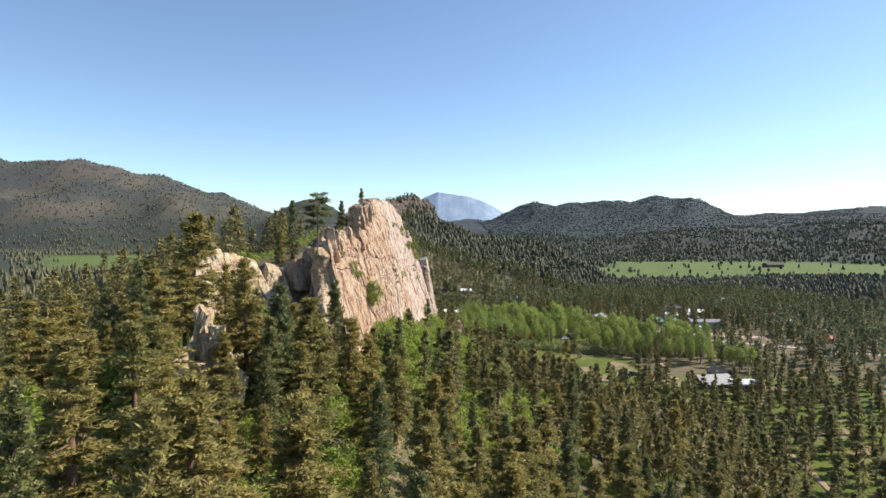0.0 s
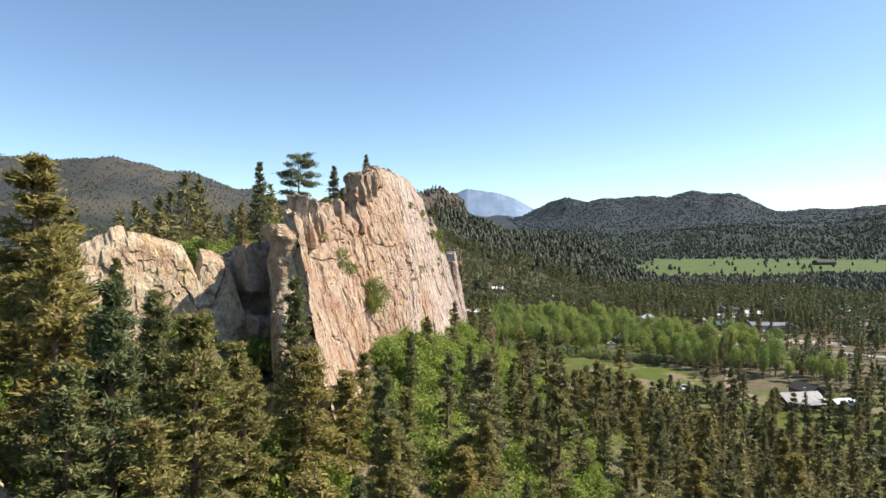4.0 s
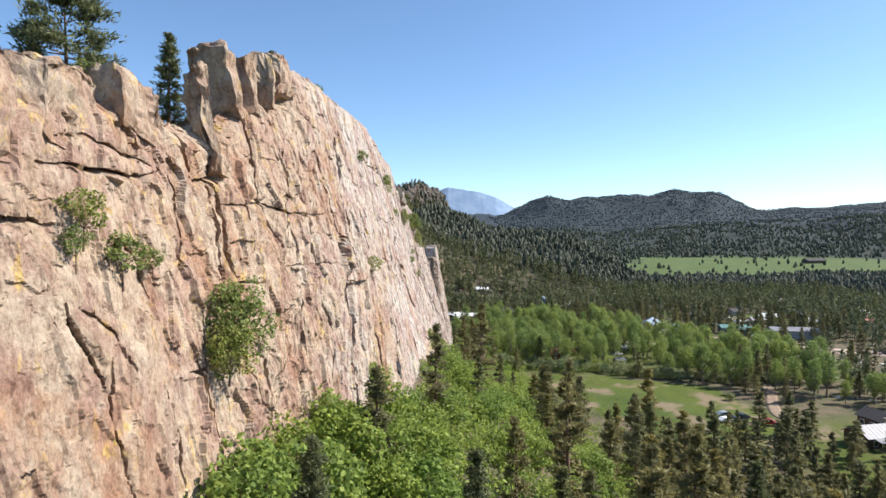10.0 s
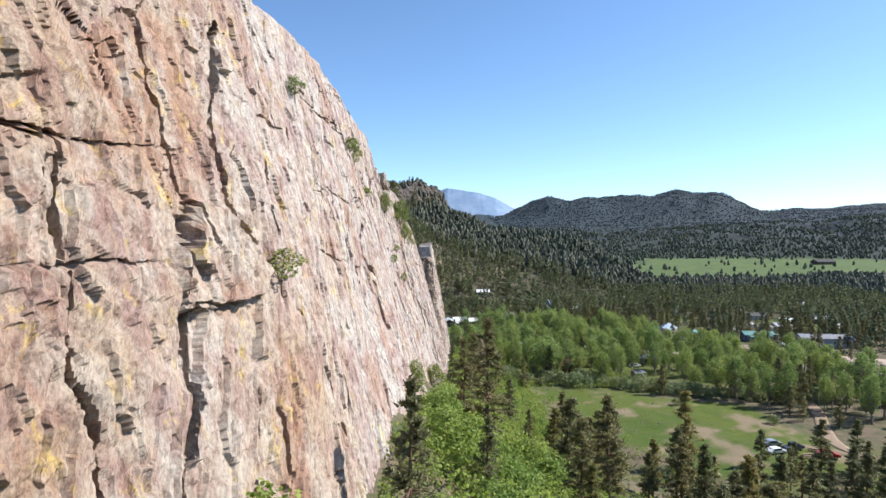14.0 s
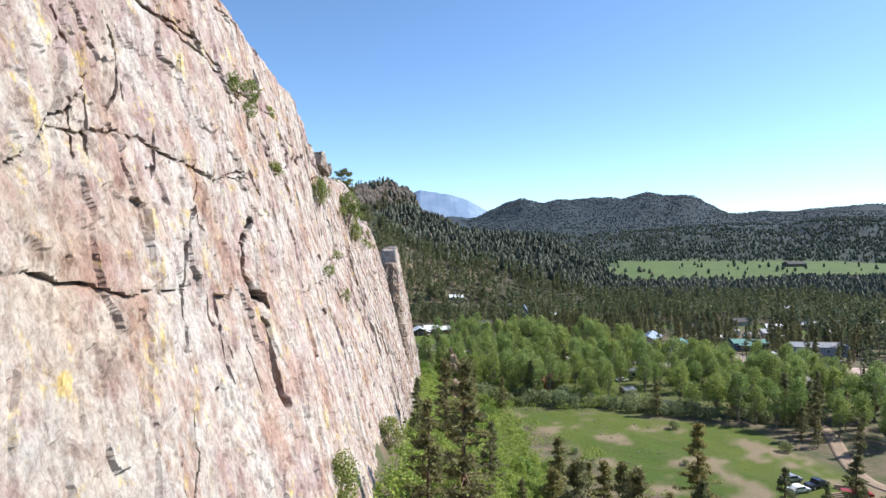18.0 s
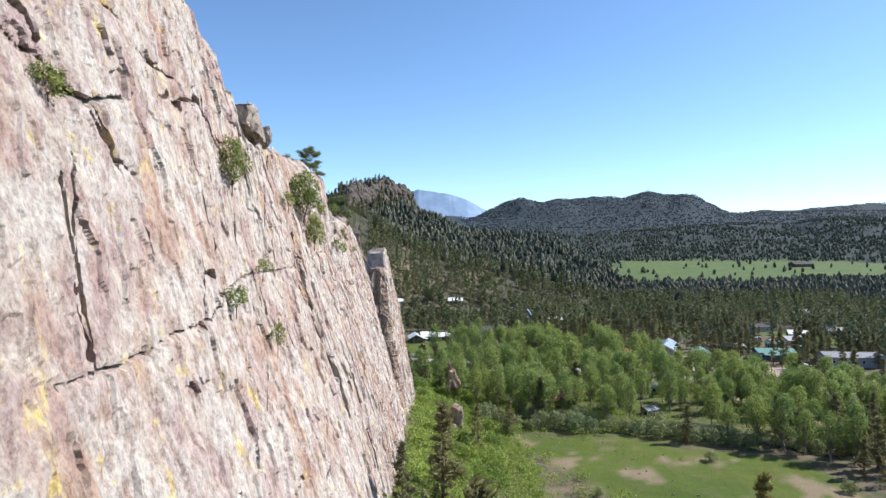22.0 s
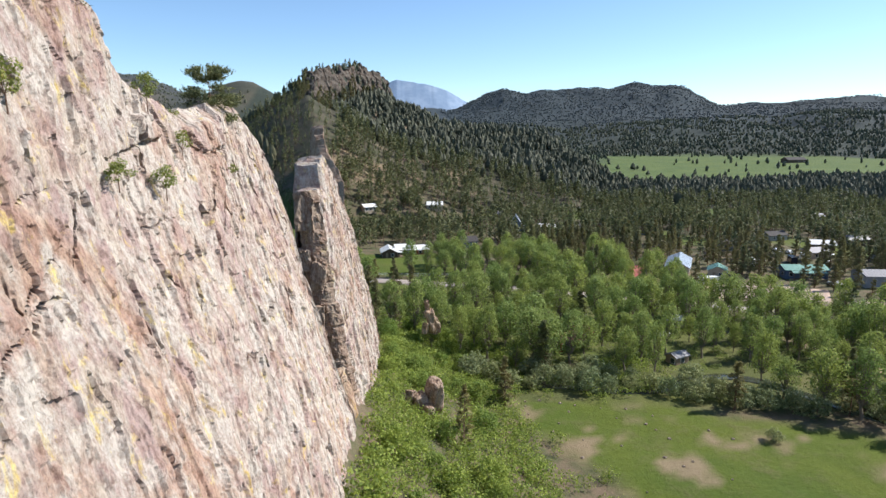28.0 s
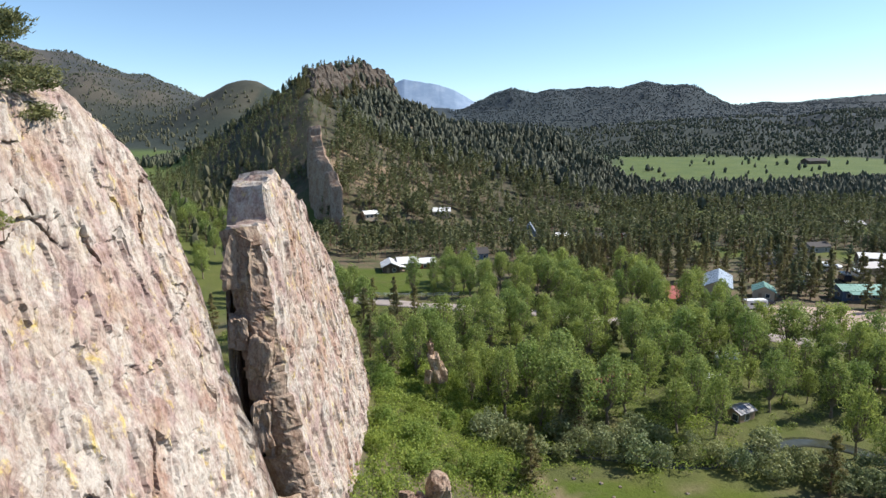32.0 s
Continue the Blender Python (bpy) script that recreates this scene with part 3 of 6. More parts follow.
crack(.44, 2.4, (126.5, 50.9), (125.4, 47.9), (124.4, 45.8), (123.5, 43.3), (122.7, 41.4))
crack(.10, .4, (125.1, 60.9), (126.0, 59.6), (126.2, 57.8))
crack(.10, .4, (122.1, 60.9), (121.8, 59.1), (121.3, 57.4))
crack(.12, .5, (127.3, 65.1), (129.2, 64.1), (130.7, 63.1))
crack(.12, .6, (118.0, 56.5), (118.0, 55.6), (118.3, 54.7), (118.5, 53.7))
crack(.22, 1.2, (118.7, 51.3), (118.3, 49.9), (117.7, 48.7), (117.3, 47.0))
crack(.12, .6, (120.4, 56.1), (119.7, 53.9))
crack(.12, .6, (132.4, 46.3), (131.6, 44.7), (130.8, 43.0))
crack(.10, .5, (129.9, 47.5), (129.4, 45.9))
crack(.10, .5, (149.7, 58.6), (143.7, 54.4))
crack(.10, .5, (136.8, 57.3), (137.3, 55.3))
# pale slab
crack(.20, 1.0, (138.5, 59.8), (140.1, 60.1), (141.5, 59.8), (144.0, 60.2))
crack(.14, .7, (142.2, 61.7), (142.6, 61.0), (142.8, 60.2))
crack(.14, .7, (145.4, 61.2), (144.5, 59.5))
crack(.10, .5, (149.0, 58.1), (148.2, 56.0))
crack(.10, .5, (153.7, 61.7), (152.5, 58.6))
crack(.14, .7, (149.2, 63.7), (154.8, 63.6), (163.8, 63.7), (167.7, 61.8))
crack(.10, .4, (135.1, 50.0), (135.2, 49.3), (134.9, 48.1))
crack(.16, .9, (151.9, 61.6), (152.5, 61.0), (152.7, 60.2), (151.6, 58.9), (150.6, 57.8))
crack(.14, .8, (147.9, 57.5), (147.7, 56.5), (147.5, 55.8))
crack(.10, .5, (146.9, 56.4), (149.2, 56.8), (152.8, 57.3), (154.0, 57.0), (157.1, 56.6), (159.7, 56.4), (164.9, 56.9))
crack(.12, .6, (143.3, 52.7), (145.1, 52.6), (146.6, 52.2), (148.5, 51.8), (150.6, 51.7), (154.0, 51.6))
crack(.14, .7, (156.2, 63.7), (159.8, 63.2), (163.5, 63.2), (165.4, 62.5), (172.5, 62.8), (180.4, 62.9))
crack(.14, .7, (168.9, 61.6), (170.4, 59.7), (172.8, 58.9))
crack(.12, .6, (151.1, 48.1), (149.8, 46.6), (148.8, 45.6))
crack(.10, .4, (155.5, 51.2), (154.8, 49.9))
crack(.10, .4, (154.3, 57.8), (153.1, 55.7))
crack(.10, .4, (148.7, 60.4), (148.9, 59.4))
crack(.20, 1.2, (165.9, 58.0), (165.4, 57.0), (166.1, 55.9), (166.6, 54.7))
crack(.42, 2.4, (163.1, 54.6), (161.1, 53.1), (160.2, 51.6), (160.5, 50.8), (161.7, 50.1))
crack(.42, 2.4, (160.4, 49.5), (160.4, 48.4), (159.8, 47.1), (159.3, 45.5))
crack(.12, .6, (168.3, 61.2), (168.6, 59.7), (168.6, 58.4))
crack(.14, .7, (172.5, 56.4), (171.4, 54.3), (170.8, 51.7), (170.3, 50.3))
crack(.14, .7, (186.6, 57.7), (186.6, 54.6), (187.3, 53.8))
crack(.10, .5, (174.8, 58.7), (175.0, 56.6), (177.0, 56.1))
crack(.10, .4, (155.2, 51.2), (154.8, 50.2), (155.4, 49.9))
crack(.10, .4, (155.9, 49.0), (155.9, 47.8))
crack(.10, .4, (158.1, 48.7), (157.5, 46.6))
crack(.12, .6, (156.7, 56.7), (158.0, 56.4), (159.4, 56.3), (162.9, 57.0), (165.3, 57.3))
# north slabs
crack(.26, 1.4, (172.9, 58.3), (174.3, 58.3), (177.1, 59.0))
crack(.18, .9, (174.5, 58.0), (174.7, 57.1), (175.3, 56.3))
crack(.20, 1.2, (171.4, 55.7), (171.0, 54.0), (170.8, 52.8))
crack(.18, 1.0, (170.5, 52.3), (170.2, 51.1), (170.0, 50.2))
crack(.12, .6, (167.8, 50.1), (170.0, 50.0), (172.1, 49.7), (176.0, 50.0), (180.6, 50.0), (184.1, 50.9), (189.2, 51.5), (200.4, 51.6))
crack(.16, .9, (184.8, 57.8), (184.8, 55.8), (184.6, 53.5), (183.1, 51.3))
crack(.12, .6, (197.2, 57.5), (195.1, 54.6))
crack(.12, .6, (187.9, 46.7), (185.4, 44.2))
crack(.12, .6, (182.5, 44.5), (181.2, 42.6))
crack(.12, .6, (196.8, 40.8), (192.3, 37.7))
crack(.12, .6, (180.5, 62.0), (182.6, 62.0), (185.4, 61.8))
crack(.10, .5, (176.4, 54.2), (176.7, 53.1))
crack(.42, 2.0, (203.2, 55.2), (201.7, 53.0), (201.5, 51.8))
crack(.46, 2.6, (201.6, 51.6), (201.2, 49.3), (201.8, 46.7), (203.1, 44.5), (203.9, 41.6), (204.1, 38.8))
crack(.22, 1.3, (196.9, 57.1), (195.9, 55.5), (196.0, 53.9), (195.4, 52.2))
crack(.16, .8, (193.7, 59.0), (193.6, 57.4), (193.5, 56.5))
crack(.12, .6, (189.5, 55.9), (189.1, 54.5), (188.8, 53.2))
crack(.14, .7, (201.3, 60.9), (199.9, 58.9))
crack(.10, .5, (188.5, 50.8), (188.6, 49.3))
crack(.20, .9, (188.9, 59.6), (190.5, 59.4), (193.0, 60.0))
crack(.10, .5, (221.0, 51.4), (214.6, 48.2), (210.4, 45.6))
crack(.10, .5, (193.6, 47.9), (193.8, 46.6))
crack(.10, .5, (190.3, 50.7), (190.3, 49.7))
crack(.10, .6, (208.0, 51.7), (212.3, 52.2), (220.4, 52.7))
crack(.14, .7, (205.5, 55.9), (205.8, 54.6))
crack(.10, .5, (212.1, 60.0), (211.9, 58.4))
crack(.10, .5, (223.5, 47.4), (222.9, 45.6))
crack(.10, .5, (222.3, 52.1), (220.0, 49.8))
# end of the cliff
crack(.18, .9, (231.6, 56.0), (230.7, 54.3), (230.3, 52.9))
crack(.16, .8, (226.1, 53.8), (228.3, 53.9), (230.7, 54.3), (233.5, 54.6))
crack(.16, .8, (238.0, 54.7), (240.1, 53.5), (247.8, 53.7))
crack(.14, .8, (246.7, 56.4), (243.4, 53.9))
crack(.14, .8, (252.6, 56.6), (248.9, 54.1))
crack(.10, .5, (234.0, 60.4), (234.3, 58.9))
crack(.22, 1.1, (223.9, 47.1), (223.5, 46.0), (224.1, 44.8))
crack(.12, .6, (231.1, 46.6), (229.9, 45.0))
crack(.12, .6, (232.7, 43.9), (231.7, 42.6), (233.2, 42.1))
crack(.08, .4, (240.7, 50.9), (236.5, 47.1))
crack(.10, .5, (227.1, 49.7), (228.3, 50.1), (231.4, 50.2))
crack(.12, .6, (235.5, 52.7), (233.8, 51.5))
crack(.10, .5, (240.2, 43.9), (239.1, 42.1))
crack(.10, .5, (228.2, 47.7), (228.9, 46.8))
crack(.12, .6, (248.2, 53.3), (248.9, 51.5), (250.3, 50.3))
crack(.14, .7, (255.1, 44.3), (260.1, 45.5))
crack(.16, .8, (258.9, 42.9), (258.1, 39.9), (258.2, 38.0))
crack(.10, .5, (248.8, 44.1), (252.5, 44.0))
crack(.12, .6, (248.3, 55.0), (250.1, 54.8))
crack(0.26, 1.4, (90.2, 56.5), (90.1, 53.2), (87.5, 49.8), (85.1, 44.8), (84.7, 38.9))
crack(0.12, 0.6, (142, 66), (141, 60))
crack(0.12, 0.6, (214, 60), (213, 52), (211, 44))


# slabs that stand proud on the far side of a cleft
LIPS = [(1.0, 6.0, ((165.9, 58.0), (163.1, 54.6), (160.2, 51.6), (161.7, 50.1), (160.4, 49.5), (159.3, 45.5))), (1.0, 7.0, ((203.2, 55.2), (201.6, 51.6), (201.2, 49.3), (203.1, 44.5), (204.1, 38.8)))]



def lip_relief(Y, Z):
    out = np.zeros_like(Y)
    for lift, fade, pts in LIPS:
        ys, zs = [p[0] for p in pts][::-1], [p[1] for p in pts][::-1]
        d = Y - np.interp(Z, zs, ys) - 0.15 * vnoise(Y / 1.1, Z / 1.1, 0, 61)
        out = out + 0.2 * lift * np.exp(-np.maximum(d, 0) / fade) * smooth(-0.05, 0.3, d) * smooth(zs[0] - 2, zs[0] + 1, Z) * (1 - smooth(zs[-1] - 0.5, zs[-1] + 1.5, Z))
    return out


PLATES = [(0.55, ((128.1, 54.8), (130.1, 54.6), (133.1, 52.0), (131.6, 50.9), (126.0, 51.0), (126.1, 52.1))),
          (0.35, ((231.0, 56.0), (233.4, 56.2), (233.8, 54.7), (230.9, 54.4))), (0.30, ((238.2, 55.2), (246.0, 56.6), (246.4, 54.0), (240.2, 53.7)))]


def plate_relief(Y, Z):
    """Loose plates that stand off the face."""
    out = np.zeros_like(Y)
    for lift, pts in PLATES:
        inside = np.full(Y.shape, 9.0)
        y, z = Y + 0.1 * vnoise(Y / 0.7, Z / 0.7, 0, 66), Z + 0.1 * vnoise(Y / 0.7, Z / 0.7, 0, 67)
        for (y0, z0), (y1, z1) in zip(pts, pts[1:] + pts[:1]):
            inside = np.minimum(inside, -((y - y0) * (z0 - z1) + (z - z0) * (y1 - y0)) / math.hypot(y1 - y0, z1 - z0))
        out = out + lift * smooth(0.0, 0.15, inside)
    return out


def crack_depth(Y, Z):
    """How deep the upright clefts and the level joints cut at each place of the face."""
    upright, level = np.zeros_like(Y), np.zeros_like(Y)
    wy = 0.12 * vnoise(Y / 1.3, Z / 1.3, 0, 61) + 0.06 * vnoise(Y / 0.4, Z / 0.5, 0, 63)
    wz = 0.12 * vnoise(Y / 1.3, Z / 1.3, 0, 62) + 0.06 * vnoise(Y / 0.4, Z / 0.5, 0, 64)
    swell = 1 + 0.5 * vnoise(Y / 2.0, Z / 1.1, 0, 65)
    for width, depth, pts in CRACKS:
        ys, zs = [p[0] for p in pts], [p[1] for p in pts]
        near = np.nonzero((Y > min(ys) - 2) & (Y < max(ys) + 2) & (Z > min(zs) - 2) & (Z < max(zs) + 2))
        if not len(near[0]):
            continue
        y, z = Y[near] + wy[near], Z[near] + wz[near]
        best, along = np.full(len(y), 9.0), np.zeros(len(y))
        for k, ((y0, z0), (y1, z1)) in enumerate(zip(pts, pts[1:])):
            t = np.clip(((y - y0) * (y1 - y0) + (z - z0) * (z1 - z0)) / ((y1 - y0) ** 2 + (z1 - z0) ** 2), 0, 1)
            d = np.hypot(y - y0 - t * (y1 - y0), z - z0 - t * (z1 - z0))
            along = np.where(d < best, (k + t) / (len(pts) - 1), along)
            best = np.minimum(best, d)
        taper = smooth(0, 0.3, along) * (1 - smooth(0.7, 1, along))
        taper = np.maximum(taper, 0.8 * (width > 0.25))
        half_wide = np.maximum(0.05, 0.55 * width * swell[near] * (0.35 + 0.65 * taper))
        cut = depth * (0.3 + 0.7 * taper) * (1 - smooth(half_wide * 0.5, half_wide, best)) + 0.05 * (1 - smooth(half_wide * 0.8, half_wide + 0.3, best))
        out = upright if abs(ys[0] - ys[-1]) < 1.2 * abs(zs[0] - zs[-1]) else level
        out[near] = np.maximum(out[near], cut)
    return np.minimum(upright, 2.0), np.minimum(level, 1.0)


def columns(y, width, seed):
    """A random step for each rib of rock along y."""
    k = np.floor(y / width + 0.35 * vnoise(y / width * 0.7, 0, 0, seed))
    return _hash(k.astype(np.int64), np.zeros_like(k, dtype=np.int64), np.zeros_like(k, dtype=np.int64), seed) * 2 - 1


def hashed(a, b, seed):
    return _hash(a.astype(np.int64), b.astype(np.int64), np.zeros(a.shape, np.int64), seed)


def cells(u, v, seed):
    """Uneven cells: how near the border each place lies, and a random number and tilt of its cell."""
    iu, iv = np.floor(u), np.floor(v)
    best, second = np.full(u.shape, 9.0), np.full(u.shape, 9.0)
    ident, du0, dv0 = np.zeros(u.shape), np.zeros(u.shape), np.zeros(u.shape)
    for a in (-1, 0, 1):
        for b in (-1, 0, 1):
            cu, cv = iu + a, iv + b
            du, dv = u - cu - 0.1 - 0.8 * hashed(cu, cv, seed), v - cv - 0.1 - 0.8 * hashed(cu, cv, seed + 1)
            d = np.abs(du) * 0.55 + 0.45 * np.hypot(du, dv) + 0.35 * np.abs(dv)
            nearer = d < best
            second = np.where(nearer, best, np.minimum(second, d))
            ident = np.where(nearer, hashed(cu, cv, seed + 2), ident)
            du0, dv0 = np.where(nearer, du, du0), np.where(nearer, dv, dv0)
            best = np.where(nearer, d, best)
    return second - best, ident, du0, dv0


def rock_relief(Y, Z, seed=70, big=1.0, broken=0.8):
    """Outward relief of a jointed sandstone face: tall plates, open joints, broken edges; Y runs along the joints' lie."""
    w1 = 0.20 * vnoise(Y / 2.6, Z / 4, 0, seed + 9) + 0.10 * vnoise(Y / 0.6, Z / 0.8, 0, seed + 10)
    w2 = 0.6 * vnoise(Y / 2.0, Z / 3, 0, seed + 18) + 0.35 * vnoise(Y / 0.6, Z / 0.7, 0, seed + 19)
    r = 0.6 * big * fbm(Y / 12, Z / 17, 0, seed, 2)
    opened = np.zeros(Y.shape)
    for wide, tall, step, cut, gap, tilt, k in ((5.0, 10.0, 0.16, 0.30, 0.020, 0.10, 30), (1.35, 2.2, 0.38 * broken, 0.0, 0.05, 0.20 * broken, 40), (0.55, 0.85, 0.19 * broken, 0.0, 0.14, 0.10 * broken, 50)):
        e, ident, du, dv = cells((Y + w1 * (0.5 + 0.5 * wide / 4)) / wide, (Z + w2) / tall, seed + k)
        open_joint = smooth(0.28, 0.55, vnoise(Y / (1.4 * wide), Z / (0.5 * tall), 0, seed + k + 5))
        r = r + step * (ident - 0.5) + tilt * (du * (np.mod(ident * 7.3, 1) - 0.5) + dv * (np.mod(ident * 13.7, 1) - 0.6))
        joint = cut * (1 - smooth(gap * 0.5, gap, e)) * open_joint
        opened = np.maximum(opened, joint)
        r = r - joint
    rough = (0.6 + 0.4 * vnoise(Y / 7, Z / 9, 0, seed + 17)) * broken
    facet = np.floor(3 * fbm(Y / 0.9, Z / 1.1, 0, seed + 20, 3)) / 3
    return r + 0.13 * rough * facet + (0.010 + 0.030 * rough) * fbm(Y / 0.4, Z / 0.5, 0, seed + 7, 3), opened


def fin(y0, y1, dy, nz, top, x_face, foot, thick, seed, cracks=False, cap=0.9, big=1.0, back=((0.10, 0.1), (0.22, 0.9), (0.4, 2.4), (0.65, 4.0), (0.9, 6.0), (1.05, 9), (1.15, 16), (1.3, 40)), lie=lambda y: 0 * y, broken=lambda y: 0.8 + 0 * y):
    """A fin of rock: its east face from the foot up, over the top and down the back. Returns the grid of corners."""
    y = np.arange(y0, y1 + dy / 2, dy)
    zt = top(y)
    for _ in range(6):
        zt = 0.5 * zt + 0.5 * top(y + lie(y) * (zt - 50))
    yt = y + lie(y) * (zt - 50)
    zb = foot(y) - 4
    v = np.linspace(0, 1, nz) ** 0.92
    C, V = np.meshgrid(y, v)
    Z = zb + (zt - zb) * V
    Y = C + lie(C) * (Z - 50)
    R, opened = rock_relief(C, Z, seed, big, broken(C))
    X = x_face(Y, Z) + R - 0.6 * opened
    shift, lift = 0.9 * opened, 0 * Y
    if cracks:
        deep, level = crack_depth(Y, Z)
        X = X - R * 0.8 * smooth(0.2, 1.0, deep)
        X = X - np.maximum(deep, level) + lip_relief(Y, Z) + plate_relief(Y, Z)
        shift, lift = np.maximum(shift, 0.6 * deep), 0.35 * level
    X = X - cap * smooth(1.6, 0.0, zt - Z) ** 2
    xe = X[-1]
    rows = [np.stack([X, Y + shift, Z + lift], -1)]
    for f, drop in back:
        w = thick(yt)
        zz = np.maximum(zt - drop - 0.5 * np.abs(fbm(yt / 1.6, f * 9, 0, seed + 20, 3)), zb)
        rows.append(np.stack([xe - f * w + 0.5 * fbm(yt / 2.2, f * 5, 0, seed + 21, 3), yt, zz], -1)[None])
    return np.concatenate(rows)


def grid_part(name, G, parent, mat, mask=None, label=""):
    n, m = G.shape[:2]
    ids = np.arange(n * m).reshape(n, m)
    q = np.stack([ids[:-1, :-1], ids[:-1, 1:], ids[1:, 1:], ids[1:, :-1]], -1)
    q = q[mask] if mask is not None else q.reshape(-1, 4)
    used, back = np.unique(q, return_inverse=True)
    me = mesh_np(name, G.reshape(-1, 3)[used], back.reshape(-1, 4), mat)
    return part(name, me, mat, parent, label)


def end_face(G, nz, thick, seed, mat, parent, toward=-1.0):
    """The broken end of a fin, across its thickness, facing the start of its line."""
    edge = G[:nz, 0]
    cols = max(8, int(thick / 0.18))
    u = np.linspace(0, 1, cols)
    X = edge[:, :1] - u[None] * (thick + 0.02 * (edge[-1:, 2:] - edge[:, 2:]))
    Z = np.repeat(edge[:, 2:], cols, 1) - 0.5 * u[None] ** 3
    R = rock_relief(X * 1.3 + 40, Z, seed, 0.8)[0]
    Y = edge[:, 1:2] + toward * (R * np.minimum(1, 8 * u * (1 - u))[None] + 0.8 * np.sin(np.pi * u)[None])
    grid_part("slab_end", np.stack([X, Y, Z], -1), parent, mat)


def capped(G, end):
    """Closes one end of a fin with a strip to its middle."""
    edge = G[:, end]
    mid = edge.mean(0)
    return np.stack([edge, edge * 0.5 + mid * 0.5, np.repeat(mid[None], len(edge), 0)], 1)


def cliff_top(y):
    z = ip(y, (83, 86, 88, 91, 93.5, 95.3, 97, 99.4, 101.5, 107, 111, 112.6, 114.4, 115.8, 117.6, 120, 126.6, 128.4, 133, 142, 150, 167, 177, 185, 191, 194.6, 195.6, 200, 211, 222, 230, 231.6, 236, 241, 248, 256.5, 260.3, 262.0, 263.2, 264),
           (50, 55.5, 58.0, 59.2, 60.4, 60.4, 59.6, 60.6, 60.2, 60.8, 60.8, 60.4, 60.6, 61.0, 62.6, 63.8, 65.4, 68.0, 69.3, 69.5, 70.1, 70.2, 69.6, 69, 68.4, 66.8, 61.7, 61.5, 61.8, 62.3, 61.8, 58.6, 57.2, 56.3, 57.0, 58.1, 55.4, 51, 36, 22))
    return z + 0.35 * columns(y, 1.7, 81) + 0.25 * vnoise(y / 0.9, 0, 0, 82)


cliff = thing("rock_cliff", Matrix(), "tall pink and tan sandstone cliff with upright clefts and lichen", "cliff")
def joint_lie(y):
    """How far the joints of the cliff lean along it for each metre of height."""
    return ip(y, (84, 95, 105, 118, 128, 145, 163, 184, 200, 208, 225, 240, 255, 264), (0, 0, 0.1, 0.25, 0.42, 0.42, 0.40, 0.25, 0, 0, 0.3, 0.42, 0.3, 0))


def cliff_broken(y):
    return ip(y, (84, 100, 112, 124, 130, 140, 190, 215, 228, 264), (0.6, 0.6, 1.1, 1.05, 0.75, 0.6, 0.62, 0.75, 0.95, 0.95))


ROWS = 340
G = fin(84, 264, 0.078, ROWS, cliff_top, face_x, foot_z, lambda y: ip(y, (84, 92, 98, 106, 114), (0.9, 1.2, 3, 6, 10)) + 1.2 * vnoise(y / 15, 0, 0, 83), 70, cracks=True, lie=joint_lie, broken=cliff_broken)
CY, CZ = G[:-1, :-1, 1], G[:-1, :-1, 2]
lines = [((112.6, 66), (111.5, 55.7), (109.8, 48.7), (107.2, 34)), ((133.6, 72), (132.8, 60.7), (126.6, 51.4), (121.9, 34)),
         ((167, 72), (165.5, 57), (159.6, 51.2), (158, 30)), ((184.8, 72), (184.8, 54.4), (181.5, 30)), ((203.3, 64), (201.5, 51.8), (204.6, 20)), ((231.2, 64), (231.6, 54), (229, 15))]
section = sum((CY > np.interp(CZ, [p[1] for p in ln][::-1], [p[0] for p in ln][::-1])).astype(int) for ln in lines)
# the south corner, where the face breaks off
corner_y = np.interp(CZ, (34, 38.9, 44.8, 49.8, 53.2, 56.5, 60), (84.5, 85.0, 85.6, 87.9, 90.3, 90.5, 90.3))
corner_y[ROWS:] = 90.3
section = np.where(CY < corner_y, -1, section)
first = np.argmax(CY[:ROWS] >= corner_y[:ROWS], axis=1)
corner_edge = G[np.arange(ROWS), first]
blur = np.ones(25) / 25
corner_edge[:, :2] = np.stack([np.convolve(np.pad(corner_edge[:, a], 12, "edge"), blur, "valid") for a in (0, 1)], -1)
corner_edge = corner_edge[:, None]
for k in range(len(lines) + 1):
    grid_part("buttress", G, cliff, ROCK, section == k, ("orange-stained upper slab of pale sandstone" if k < 2 else "pale pink fluted sandstone slab"))
end_face(corner_edge, ROWS, 2.6, 111, ROCK_TAN, cliff)
grid_part("cliff_end", capped(G, -1), cliff, ROCK)

CORNER_BLOCKS = []
pillar = thing("rock_fin", Matrix(), "free-standing pale sandstone fin with a shaded broken end", "rock fin")


def fin_top(y):
    return ip(y, (270.6, 271.2, 274.4, 274.9, 279, 284, 291, 299, 308, 316, 320), (48.1, 48.2, 48.2, 51.2, 51.4, 50.2, 47.5, 42, 34, 24, 8)) + 0.9 * columns(y, 1.6, 91) * smooth(275, 278, y) + 0.25 * vnoise(y / 0.8, 0, 0, 93)


PG = fin(270.6, 320, 0.16, 170, fin_top, lambda y, z: -7.2 + 0.16 * (48 - z) + 0.04 * np.minimum(y - 271, 8) - 0.03 * np.maximum(y - 279, 0), foot_z, lambda y: 3.0 + 0.4 * vnoise(y / 6, 0, 0, 92), 95, cap=0.25, big=0.8, broken=lambda y: 1.1 + 0 * y, back=((0.2, 0.0), (0.5, 0.1), (0.8, 0.25), (0.95, 0.5), (1.0, 3), (1.04, 9), (1.1, 20), (1.2, 40)))
grid_part("slab", PG, pillar, ROCK)
end_face(PG, 170, 3.0, 121, ROCK_BROWN, pillar)
